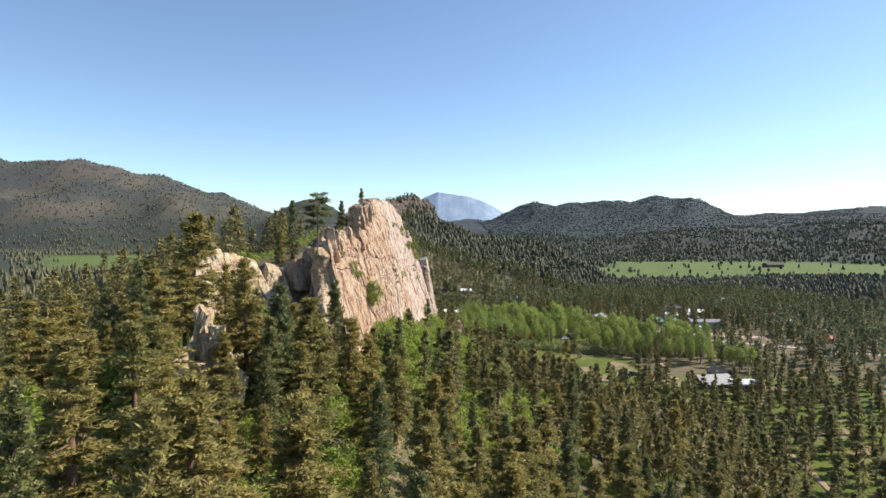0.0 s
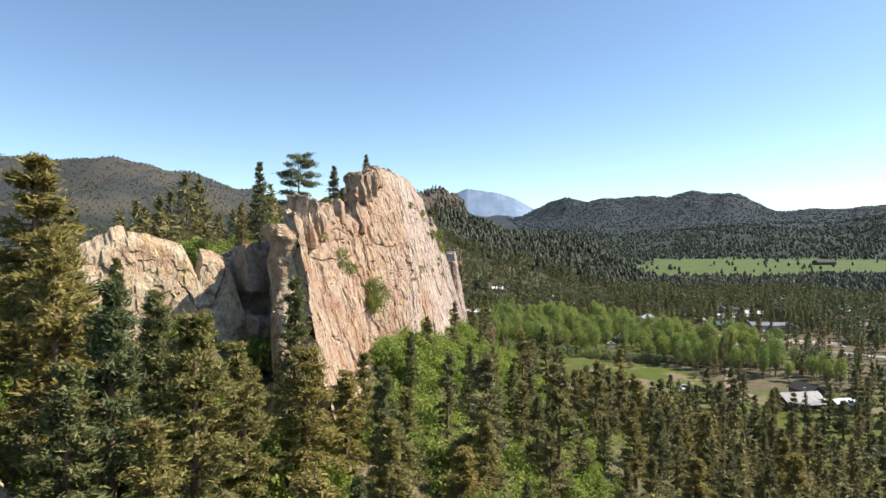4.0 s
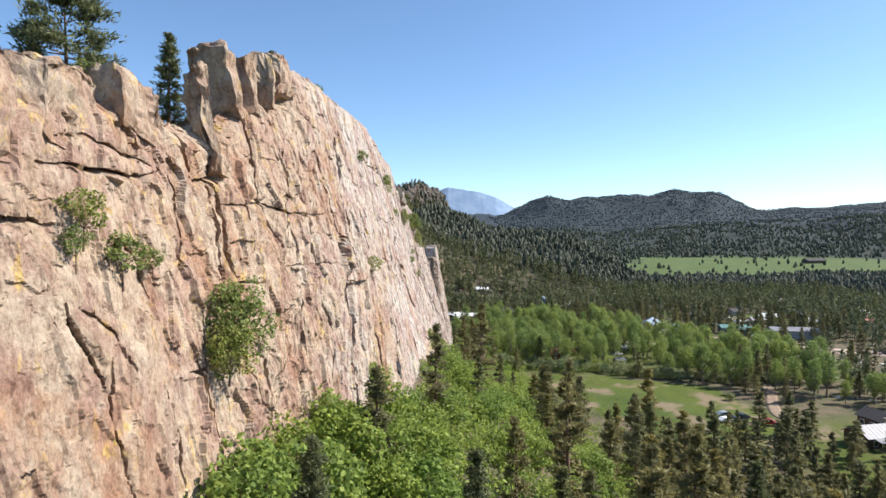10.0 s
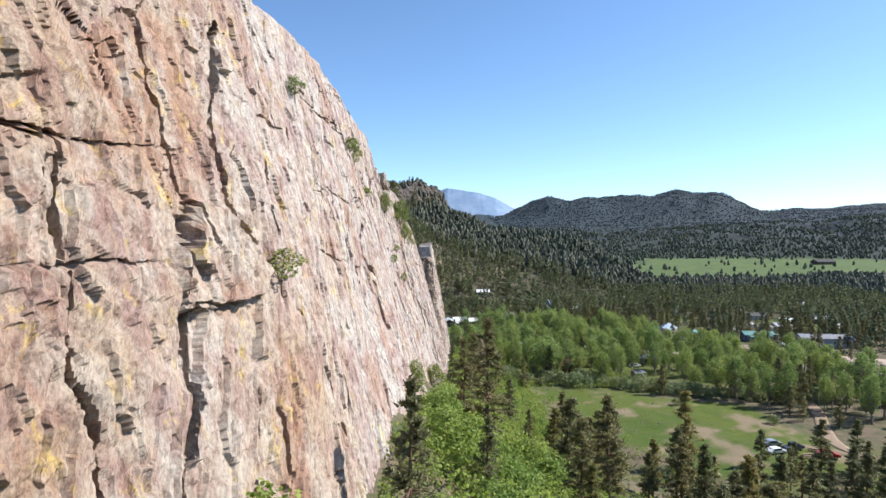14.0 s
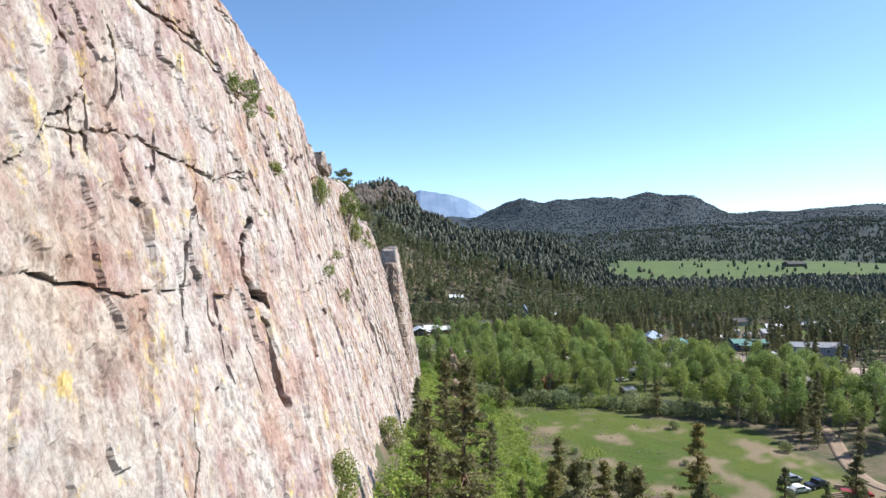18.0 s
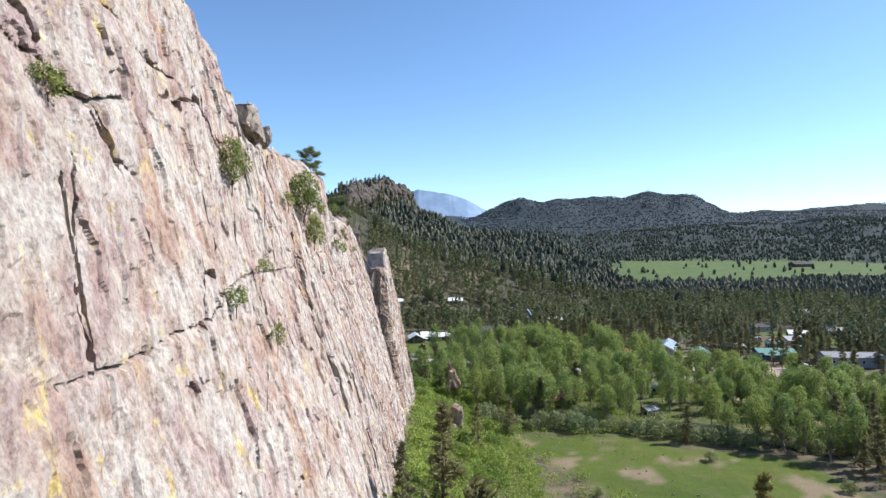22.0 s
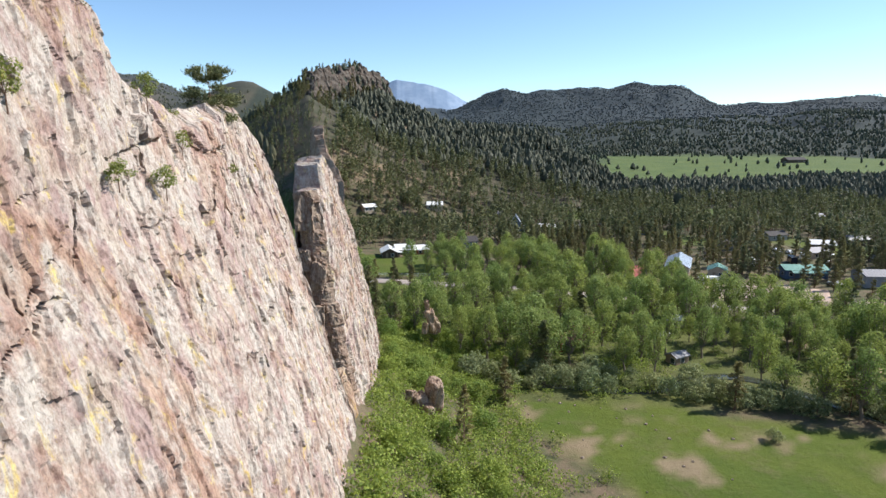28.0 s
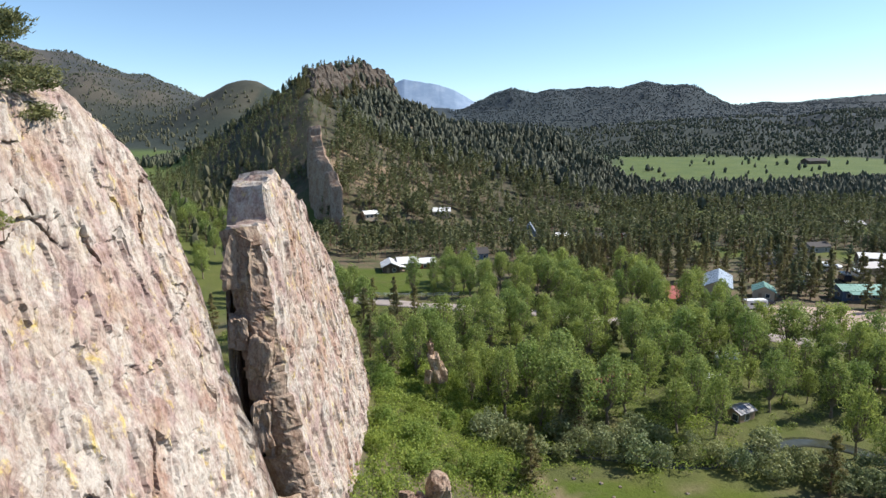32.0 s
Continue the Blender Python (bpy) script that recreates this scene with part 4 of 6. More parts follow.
grid_part("slab_end", capped(PG, -1), pillar, ROCK)
for k, (size, at, turn) in enumerate((((2.5, 2.6, 6.0), (-8.6, 270.6, 45.3), 4), ((1.6, 2.0, 3.0), (-9.2, 270.2, 39.6), 18), ((1.8, 2.0, 4.2), (-7.2, 269.9, 37.6), -8), ((2.0, 2.2, 5.0), (-7.6, 269.9, 32.0), 12))):
    CORNER_BLOCKS.append((size, at, turn, 300 + k))


def boulder_mesh(name, size, seed, mat):
    """A block of stone with flat broken sides and chipped edges."""
    r = np.random.default_rng(seed)
    bm = bmesh.new()
    corners = np.array([(a, b, c) for a in (-1, 1) for b in (-1, 1) for c in (-1, 1)], float) * r.uniform(0.62, 1.0, (8, 3))
    mids = r.uniform(-1, 1, (12, 3))
    mids[np.arange(12), np.arange(12) % 3] = np.where(np.arange(12) % 2, 1.0, -1.0)
    mids[:, :] *= 0.9
    for c in np.concatenate([corners, mids]):
        bm.verts.new(c * np.array(size) / 2)
    out = bmesh.ops.convex_hull(bm, input=bm.verts)
    bmesh.ops.delete(bm, geom=[v for v in bm.verts if not v.link_faces], context="VERTS")
    bmesh.ops.subdivide_edges(bm, edges=bm.edges, cuts=8, use_grid_fill=True)
    s = max(size) / 2
    co = np.array([v.co[:] for v in bm.verts])
    n = np.array([v.normal[:] for v in bm.verts])
    L = co[:, 0] * 0.8 + co[:, 1] * 0.6 + 0.25 * vnoise(co[:, 0], co[:, 1], co[:, 2] / 2, seed)
    d = 0.15 * s * np.floor(3 * fbm(L / s * 1.4, co[:, 2] / s * 0.8, 0, seed, 2)) / 3 + 0.075 * s * fbm(co[:, 0] / s * 5, co[:, 1] / s * 5, co[:, 2] / s * 3, seed + 3, 3)
    d = d - 0.12 * s * (1 - smooth(0.02, 0.10, np.abs(vnoise(L / s * 1.8, co[:, 2] / s * 0.5, 0, seed + 5))))
    for v, c in zip(bm.verts, co + n * d[:, None]):
        v.co = c
    me = bpy.data.meshes.new(name)
    bm.to_mesh(me)
    bm.free()
    me.materials.append(mat)
    return me


def rock(name, blocks, label, mat, at, category="rock", group=""):
    """An outcrop of one or more blocks; blocks: size, offset, tilt x, tilt y, turn."""
    ob = thing(name, pose(*at), label, category, group)
    for k, (size, off, tx, ty, rz) in enumerate(blocks):
        p = part("block", boulder_mesh("block", size, int(abs(at[0] * 7 + at[1] * 3)) + k * 11, mat), mat, ob)
        p.matrix_local = pose(*off, tx, ty, rz)
    return ob


for size, at, turn, seed in CORNER_BLOCKS:
    corner = part("corner_block", boulder_mesh("corner_block", size, seed, ROCK_BROWN), ROCK_BROWN, pillar)
    corner.matrix_local = pose(*at, 0, 6, turn)


# ledge blocks that crown the cliff
def crown_block(y, top, size, tilt, turn, label, dx=0.0, mat=None):
    """A block on the crest; top is the height of its upper end."""
    z = top - size[2] / 2
    return rock("boulder", [(size, (0, 0, 0), tilt, -9, turn)], label, mat or ROCK, (float(face_x(y, z)) - size[0] * 0.40 + dx, y, z), "boulder")


crown_block(196.8, 63.2, (2.8, 4.2, 2.4), -12, 5, "grey flat-topped boulder perched on the cliff edge", 0.7, ROCK_GREY)
crown_block(201.0, 62.2, (2.0, 2.6, 1.5), -6, 25, "low grey boulder on the cliff edge", 0.2, ROCK_GREY)
crown_block(118.4, 67.0, (3.0, 2.0, 5.4), 5, 8, "tapered orange sandstone block on the cliff crest")
crown_block(120.6, 67.2, (3.0, 1.9, 5.4), -3, 2, "upright split sandstone block on the cliff crest", 0.3)
crown_block(123.8, 68.0, (3.2, 2.6, 5.0), -7, 4, "leaning sandstone block on the cliff crest")
crown_block(126.8, 68.9, (3.0, 2.6, 4.0), -8, 0, "weathered sandstone block on the cliff crest")
crown_block(114.2, 64.6, (1.6, 1.5, 6.6), 4, 12, "slim pale sandstone spike on the cliff crest", 0.4)
crown_block(99.4, 61.9, (3.0, 3.4, 5.6), -8, 10, "yellow lichened sandstone block on the cliff crest")
crown_block(95.0, 62.3, (2.6, 2.6, 6.0), -3, 15, "pointed yellow lichened sandstone block on the cliff crest")
crown_block(91.6, 60.2, (2.2, 2.6, 4.0), 3, 5, "squat yellow lichened sandstone block on the cliff crest")
crown_block(104.0, 61.9, (2.6, 4.4, 4.6), -6, 3, "long tan sandstone block on the cliff crest")
crown_block(108.8, 62.2, (2.4, 4.8, 3.6), -5, 2, "long pale sandstone block on the cliff crest")

# outcrops west of and below the cliff
wall_rock = thing("rock_outcrop", pose(-36.5, 81.0, 0, 0, 0, -50), "broad pale tan sandstone outcrop among pines", "rock outcrop")
WG = fin(0, 17.6, 0.14, 110, lambda y: ip(y, (0, 1.2, 4, 7, 9.5, 12.4, 13.4, 14.0, 15.0, 16.6, 17.6), (50, 54, 57.5, 58.6, 58.2, 57.0, 54.6, 56.6, 56.4, 55.4, 50)) + 0.4 * columns(y, 1.5, 131),
         lambda y, z: 0.9 - 0.30 * (z - 50) + 0 * y, lambda y: 46 + 0 * y, lambda y: 4.0 + 0 * y, 132, big=1.3)
grid_part("slab", WG, wall_rock, ROCK_TAN)
end_face(WG, 110, 4.0, 133, ROCK_TAN, wall_rock)
end_face(WG[:, ::-1], 110, 4.0, 134, ROCK_TAN, wall_rock, 1.0)
rock("rock_outcrop", [((5.5, 6, 12), (-19.5, 95.5, 50), 0, 0, 20), ((4.0, 5, 9), (-20.5, 92.5, 46), 8, 0, 0), ((4.5, 4.0, 5.0), (-20.2, 96.5, 56.6), 12, 6, 30), ((6.0, 5.0, 11.0), (-22.6, 97.0, 50.5), 4, -6, 15), ((4.2, 4.6, 5.6), (-22.8, 94.6, 54.2), -8, 5, 50), ((5.0, 4.0, 8.0), (-18.2, 92.0, 45.0), 0, 8, 10)],
     "shaded dark boulders wedged in the gap beside the cliff", ROCK_BROWN, (0, 0, 0), "rock outcrop")
rock("rock_outcrop", [((1.7, 2.6, 5.0), (-0.9, 0.6, 2.6), 0, 8, 10), ((2.0, 2.2, 3.4), (0.0, 0.2, 1.0), 6, 4, 35), ((1.8, 2.0, 2.6), (0.9, -0.2, 2.2), 0, 10, 15), ((2.4, 2.0, 2.4), (0.2, -0.6, -1.2), 8, 0, 50), ((1.5, 1.8, 3.6), (1.6, -0.5, -0.6), 0, 8, 20),
                      ((2.6, 2.4, 3.2), (0.4, -1.2, -3.6), 4, 12, 10), ((1.4, 3.2, 6.0), (-1.9, -1.6, -1.6), 0, -6, -20), ((3.2, 2.6, 4.0), (-0.6, -2.0, -5.6), 10, 0, 40), ((2.4, 2.0, 8.0), (2.4, -0.8, -4.6), 0, 12, 5), ((4.0, 3.4, 3.4), (-3.0, -1.0, -6.0), 0, 0, 25), ((1.6, 1.8, 2.0), (-2.8, -2.8, -4.2), 12, 0, 60)],
     "jagged stack of broken tan sandstone blocks on the wooded slope", ROCK_TAN, (-22.6, 57.4, 48.6), "rock outcrop")
rock("rock_outcrop", [((2.4, 2.8, 7.0), (0, 0, 0), 0, 10, 20), ((1.6, 1.8, 4.6), (-1.2, -1.2, -0.8), 6, -6, 0)], "small tilted tan slab at the foot of the cliff", ROCK_TAN, (-16.6, 82.5, 42.4), "rock outcrop")
rock("rock_outcrop", [((2.6, 3.4, 6.2), (1.4, 0, 0), 4, 6, 6), ((2.2, 2.4, 3.6), (-0.8, -0.6, -0.6), 0, -8, 20), ((1.8, 2.0, 2.8), (0.4, -1.8, -1.6), 10, 0, 40), ((1.6, 1.4, 2.4), (-2.2, -0.2, 0.2), 0, 10, 60)],
     "dark cracked sandstone outcrop in green scrub", ROCK_BROWN, (6.2, 284.5, 14.2), "rock outcrop")
rock("rock_spire", [((2.2, 2.6, 6.6), (0.4, 0, -1.6), 2, -10, 15), ((1.2, 1.5, 5.0), (-0.3, 0.3, 1.6), 4, -14, 40), ((1.9, 2.2, 4.4), (1.3, 1.2, -2.6), 0, -16, 5), ((1.4, 1.6, 3.0), (-0.9, -0.8, -2.8), 6, 8, 60)], "thin leaning sandstone spire among trees", ROCK, (8.6, 326, 14.6), "rock spire")
rock("rock_outcrop", [((2.6, 5.0, 11), (0, 0, 0), 0, -10, 4), ((2.0, 3.0, 7), (1.2, -2.4, -2.4), 0, -12, 10)], "pale slab leaning at the end of the cliff", ROCK, (-4.6, 266.2, 21.5), "rock outcrop")
for k, (x, y, s) in enumerate(((-34, 44, 2.2), (-40, 36, 3.2), (-38, 52, 2.6), (-31, 30, 1.6), (-27, 38, 1.4), (-18, 46, 1.2), (-14, 62, 1.0), (-12, 70, 1.2), (-24, 66, 1.8))):
    rock("boulder", [((s * 1.3, s, s * 0.8), (0, 0, 0.1 * s), 5, 8, 40 * k)], "half-buried tan sandstone boulder on the wooded slope", ROCK_TAN, (x, y, ground_at(x, y)), "boulder", "slope boulders")

# rocks of the far ridge
butte_rock = thing("ridge_crag", Matrix(), "grey crags along the crest of a wooded ridge", "crag")


def crag(y0, y1, top, lean, foot, thick, mat, seed):
    g = fin(y0, y1, 0.45, 80, top, lean, foot, lambda y: thick + 0 * y, seed, big=2.5, cap=0.4, back=((0.2, 0.1), (0.5, 0.3), (0.8, 0.6), (1.0, 2), (1.1, 8), (1.2, 20), (1.3, 50)))
    grid_part("crag", g, butte_rock, mat)
    end_face(g, 80, thick, seed + 7, mat, butte_rock)


crag(503, 560, lambda y: ip(y, (503, 505, 514, 525, 540, 560), (15, 31, 44, 56, 60, 46)) + 2.0 * columns(y, 2.6, 96) + 1.2 * vnoise(y, 0, 0, 94), lambda y, z: butte_x(y) + 7.0 - 0.17 * (z - 20) + 1.2 * vnoise(z / 5, y / 9, 0, 95), lambda y: 6 + 0 * y, 5.0, ROCK_BROWN, 99)
for y0, y1, lift in ((655, 700, 3), (700, 742, 6), (746, 790, 5), (792, 838, 9)):
    mid = (y0 + y1) / 2
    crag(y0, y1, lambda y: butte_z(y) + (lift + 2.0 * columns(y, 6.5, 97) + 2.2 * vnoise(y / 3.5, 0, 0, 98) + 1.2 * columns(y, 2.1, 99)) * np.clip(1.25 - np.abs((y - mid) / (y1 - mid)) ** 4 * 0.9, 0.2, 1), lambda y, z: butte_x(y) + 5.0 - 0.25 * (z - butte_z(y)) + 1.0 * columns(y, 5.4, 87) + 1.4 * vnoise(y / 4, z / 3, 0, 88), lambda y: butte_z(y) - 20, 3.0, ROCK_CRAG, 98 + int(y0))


# ---- plants ----
rng = np.random.default_rng(7)


def tube(pts, radii, sides=6):
    """A tapering round limb along points."""
    pts, rows = np.asarray(pts, float), []
    for k, p in enumerate(pts):
        d = pts[min(k + 1, len(pts) - 1)] - pts[max(k - 1, 0)]
        d = d / (np.linalg.norm(d) + 1e-9)
        a = np.cross(d, (0.3, 0.9, 0.2))
        a /= np.linalg.norm(a) + 1e-9
        b = np.cross(d, a)
        w = np.arange(sides) * 2 * np.pi / sides
        rows.append(p + radii[k] * (np.cos(w)[:, None] * a + np.sin(w)[:, None] * b))
    v = np.concatenate(rows)
    i = np.arange(sides)
    f = [np.stack([k * sides + i, k * sides + (i + 1) % sides, (k + 1) * sides + (i + 1) % sides, (k + 1) * sides + i], -1) for k in range(len(pts) - 1)]
    return v, np.concatenate(f)


def joined(pieces):
    vs, fs, n = [], [], 0
    for v, f in pieces:
        vs.append(v), fs.append(f + n)
        n += len(v)
    return np.concatenate(vs), np.concatenate(fs)


def sprays(c, d, length, width, r, up):
    """Pointed blades at c, along d, turned towards up."""
    n = len(c)
    d = d / (np.linalg.norm(d, axis=1)[:, None] + 1e-9)
    side = np.cross(d, up + r.normal(0, 0.5, (n, 3)))
    side /= np.linalg.norm(side, axis=1)[:, None] + 1e-9
    L, W = np.asarray(length).reshape(-1, 1), np.asarray(width).reshape(-1, 1)
    v = np.stack([c - d * L * 0.35, c + side * W * 0.5 + d * L * 0.1, c + d * L * 0.65, c - side * W * 0.5 + d * L * 0.1], 1).reshape(-1, 3)
    return v, np.arange(4 * n).reshape(n, 4)


def needles_tri(c, d, length, width, r, up):
    """Slim pointed sprays, one triangle each, turned towards up."""
    n = len(c)
    d = d / (np.linalg.norm(d, axis=1)[:, None] + 1e-9)
    side = np.cross(d, up + r.normal(0, 0.45, (n, 3)))
    side /= np.linalg.norm(side, axis=1)[:, None] + 1e-9
    L, W = np.asarray(length).reshape(-1, 1), np.asarray(width).reshape(-1, 1)
    v = np.stack([c - d * L * 0.3 + side * W * 0.5, c - d * L * 0.3 - side * W * 0.5, c + d * L * 0.7], 1).reshape(-1, 3)
    return v, np.arange(3 * n).reshape(n, 3)


def leaf_quads(c, size, r, up):
    a = r.normal(size=(len(c), 3))
    return sprays(c, a, size, size * 0.8, r, up)


def conifer(name, h, crown_from, radius, whorls, per, tufts, blades, seed, needles, irregular=0.35, blade=0.5, dead=False, spread=False):
    """A trunk, limbs and a crown of needle sprays; returns the two meshes."""
    r = np.random.default_rng(seed)
    bend = r.normal(0, 0.012 * h, 2)
    trunk_pts = [(bend[0] * f * f, bend[1] * f * f, h * f - 0.6 * (f == 0)) for f in (0, 0.12, 0.3, 0.55, 0.8, 1.0)]
    pieces = [tube(trunk_pts, [0.022 * h * q for q in (1.15, 0.9, 0.72, 0.5, 0.26, 0.05)], 6)]
    cs, ds, ls, ups = [], [], [], []
    for k in range(whorls):
        f = crown_from + (1 - crown_from) * ((k + r.uniform(-0.3, 0.3)) / whorls)
        f = min(max(f, crown_from * 0.9), 0.985)
        u = (f - crown_from) / (1 - crown_from)
        env = radius * (min(1.0, 0.45 + 3.0 * max(u, 0)) * (1 - max(u, 0)) ** 0.9 * (0.90 + 0.18 * np.sin(k * 2.4)) + 0.03)
        pitch = r.uniform(-0.22, 0.10) if u < 0.6 else r.uniform(0.0, 0.45)
        if spread:
            env = radius * (0.45 + 0.55 * np.sin(np.pi * min(1, 0.25 + 0.75 * max(u, 0))))
        for j in range(per):
            if r.uniform() < 0.16:
                continue
            ang = r.uniform(0, 2 * np.pi)
            reach = env * (1 - irregular * r.uniform() ** 1.2 + irregular * 0.3 * r.uniform())
            droop = pitch + r.uniform(-0.07, 0.07)
            base = np.array([bend[0] * f * f, bend[1] * f * f, h * f + r.uniform(-0.45, 0.45) * h * (1 - crown_from) / whorls])
            tip = base + reach * np.array([np.cos(ang), np.sin(ang), droop])
            if per <= 8 and j % 2 == 0 and blades >= 4:
                pieces.append(tube([base, (base + tip) / 2 + [0, 0, 0.04 * reach], tip], [0.010 * h * (1 - 0.7 * u), 0.006 * h * (1 - 0.7 * u), 0.01], 3))
            if dead:
                continue
            w = r.uniform(0.45 if spread else 0.22, 1.05, tufts) ** 0.75
            fan = 0.30 * reach * w * r.uniform(-1, 1, tufts)
            pos = base + (tip - base) * w[:, None] + fan[:, None] * [-np.sin(ang), np.cos(ang), 0] + r.normal(0, 0.035 * radius, (tufts, 3))
            n = tufts * blades
            c = np.repeat(pos, blades, 0) + r.normal(0, (0.09 if spread else 0.055) * radius, (n, 3)) * [1, 1, 0.5]
            d = np.repeat((tip - base)[None], n, 0) / (reach + 1e-6) + r.normal(0, 0.65, (n, 3)) + [0, 0, 0.30]
            cs.append(c), ds.append(d), ls.append(r.uniform(0.6, 1.3, n) * blade), ups.append(np.repeat([[0.75 * np.cos(ang), 0.75 * np.sin(ang), 0.7]], n, 0))
    trunk = mesh_np(name + "_trunk", *joined(pieces), BARK, True)
    if dead:
        return trunk, None
    L = np.concatenate(ls)
    return trunk, mesh_np(name + "_crown", *needles_tri(np.concatenate(cs), np.concatenate(ds), L, L * 0.34, r, np.concatenate(ups)), needles)


def broadleaf(name, h, radius, lobes, per_lobe, leaf, seed, leaves, bark, bare=0.25, limbs=True):
    r = np.random.default_rng(seed)
    fork = np.array([r.normal(0, 0.03 * h), r.normal(0, 0.03 * h), h * bare])
    pieces, cs, sz = [tube([(0, 0, -0.6), fork * [0.4, 0.4, 0.5], fork], [0.030 * h, 0.022 * h, 0.017 * h], 6)], [], []
    ups = []
    for k in range(lobes):
        f = (k + 0.5) / lobes
        ang = k * 2.4 + r.uniform(-0.5, 0.5)
        z = h * (bare + (0.93 - bare) * (0.15 + 0.85 * f ** 0.85))
        out = radius * (0.72 * np.sin(np.pi * (0.22 + 0.70 * f)) * r.uniform(0.55, 1.05))
        c = np.array([np.cos(ang) * out, np.sin(ang) * out, z])
        if limbs:
            pieces.append(tube([fork, (fork + c) / 2 + [0, 0, -0.04 * h], c], [0.013 * h, 0.008 * h, 0.003 * h], 4))
        rad = radius * r.uniform(0.26, 0.50)
        n = per_lobe
        d = r.normal(size=(n, 3))
        d /= np.linalg.norm(d, axis=1)[:, None]
        shell = r.uniform(0.45, 1.05, n) ** 0.6
        bumpy = 1 + 0.28 * vnoise(d[:, 0] * 2.4 + k, d[:, 1] * 2.4, d[:, 2] * 2.4, seed)
        cs.append(c + d * (rad * shell * bumpy)[:, None] * [1, 1, 0.85])
        sz.append(r.uniform(0.6, 1.35, n) * leaf), ups.append(d + [0, 0, 0.35])
    v, f = joined(pieces)
    starts = 18 + 12 * np.arange(len(pieces) - 1)
    if len(starts):
        f = np.concatenate([f, np.stack([np.full(len(starts), 12), np.full(len(starts), 13), starts + 1, starts], -1)])
    return mesh_np(name + "_trunk", v, f, bark, True), mesh_np(name + "_crown", *leaf_quads(np.concatenate(cs), np.concatenate(sz), r, np.concatenate(ups)), leaves)


PINES = [conifer("pine", 14, 0.14, 3.3, 17, 6, 6, 20, 11, NEEDLES, 0.55, 0.36), conifer("pine", 15, 0.24, 3.0, 16, 6, 6, 20, 12, NEEDLES, 0.6, 0.36),
         conifer("pine", 13, 0.08, 3.5, 17, 6, 6, 20, 13, NEEDLES, 0.5, 0.36), conifer("pine", 14, 0.34, 3.1, 13, 6, 6, 22, 14, NEEDLES, 0.65, 0.36)]
FIRS = [conifer("fir", 14, 0.04, 3.0, 26, 8, 5, 12, 15, NEEDLES_FIR, 0.3, 0.36), conifer("fir", 13, 0.06, 2.9, 24, 8, 5, 12, 16, NEEDLES_FIR, 0.35, 0.36)]
PONDEROSAS = [conifer("ponderosa", 9, 0.30, 3.0, 10, 5, 9, 26, 17, NEEDLES_FIR, 0.5, 0.34, spread=True), conifer("ponderosa", 6, 0.24, 2.9, 9, 6, 10, 26, 18, NEEDLES_FIR, 0.4, 0.30, spread=True)]
SNAG = conifer("snag", 9, 0.25, 1.0, 12, 4, 1, 4, 19, NEEDLES, 0.4, 0.4, dead=True)
MID_PINES = [conifer("pine", 14, 0.16, 3.4, 14, 6, 5, 9, 20 + k, NEEDLES_MID, 0.45, 0.62) for k in range(4)]
COTTONWOODS = [broadleaf("cottonwood", 12, 4.2, 19, 150, 0.36, 30 + k, LEAVES, BARK_PALE) for k in range(4)]
TALL_COTTONWOODS = [broadleaf("cottonwood", 15, 3.6, 20, 150, 0.36, 36 + k, LEAVES, BARK_PALE, 0.2) for k in range(2)]
OAKS = [broadleaf("scrub_oak", 3.4, 2.3, 11, 190, 0.22, 40 + k, OAK, BARK, 0.05) for k in range(4)]
LEDGE_OAKS = [broadleaf("ledge_oak", 3.4, 2.2, 13, 240, 0.17, 60 + k, OAK_PALE, BARK, 0.05) for k in range(3)]
WILLOWS = [broadleaf("willow", 4.0, 3.0, 11, 110, 0.36, 46 + k, WILLOW, BARK_PALE, 0.05) for k in range(3)]
SHRUBS = [broadleaf("shrub", 1.2, 0.8, 7, 110, 0.10, 50 + k, OAK_PALE, BARK, 0.05, True) for k in range(3)]


def plant(name, kinds, k, x, y, z, height, native, label, category, group, turn=None, wide=1.0, lean=(0, 0)):
    trunk, crown = kinds[k % len(kinds)]
    s = height / native
    a = rng.uniform(0, 360) if turn is None else turn
    ob = thing(name, pose(x, y, z, lean[0], lean[1], a) @ Matrix.Diagonal((s * wide, s * wide, s, 1)), label, category, group)
    part("trunk", trunk, BARK, ob)
    if crown:
        part("crown", crown, NEEDLES, ob)
    return ob


NATIVE = {"pine": (14, 15, 13, 14), "fir": (14, 13)}
CAM_Y = [m.translation.y for t, m in PATH]
CAM_X = [m.translation.x for t, m in PATH]
CAM_Z = [m.translation.z for t, m in PATH]


def clear_of_path(x, y, top):
    """Room between a treetop and the flight."""
    if y < -8 or y > 235:
        return True
    cx, cz = np.interp(y, CAM_Y, CAM_X), np.interp(y, CAM_Y, CAM_Z)
    return abs(x - cx) > 9 or top < cz - 6.5


# single trees that stand out
def pine_at(x, y, top, base=None, kind="pine", k=0, wide=1.0, label="tall green pine on the wooded slope"):
    base = ground_at(x, y) if base is None else base
    kinds, native = (PINES, NATIVE["pine"][k % 4]) if kind == "pine" else (FIRS, NATIVE["fir"][k % 2])
    return plant(kind + "_tree", kinds, k, x, y, base - 0.3, top - base, native, label, kind + " tree", "single trees", wide=wide)


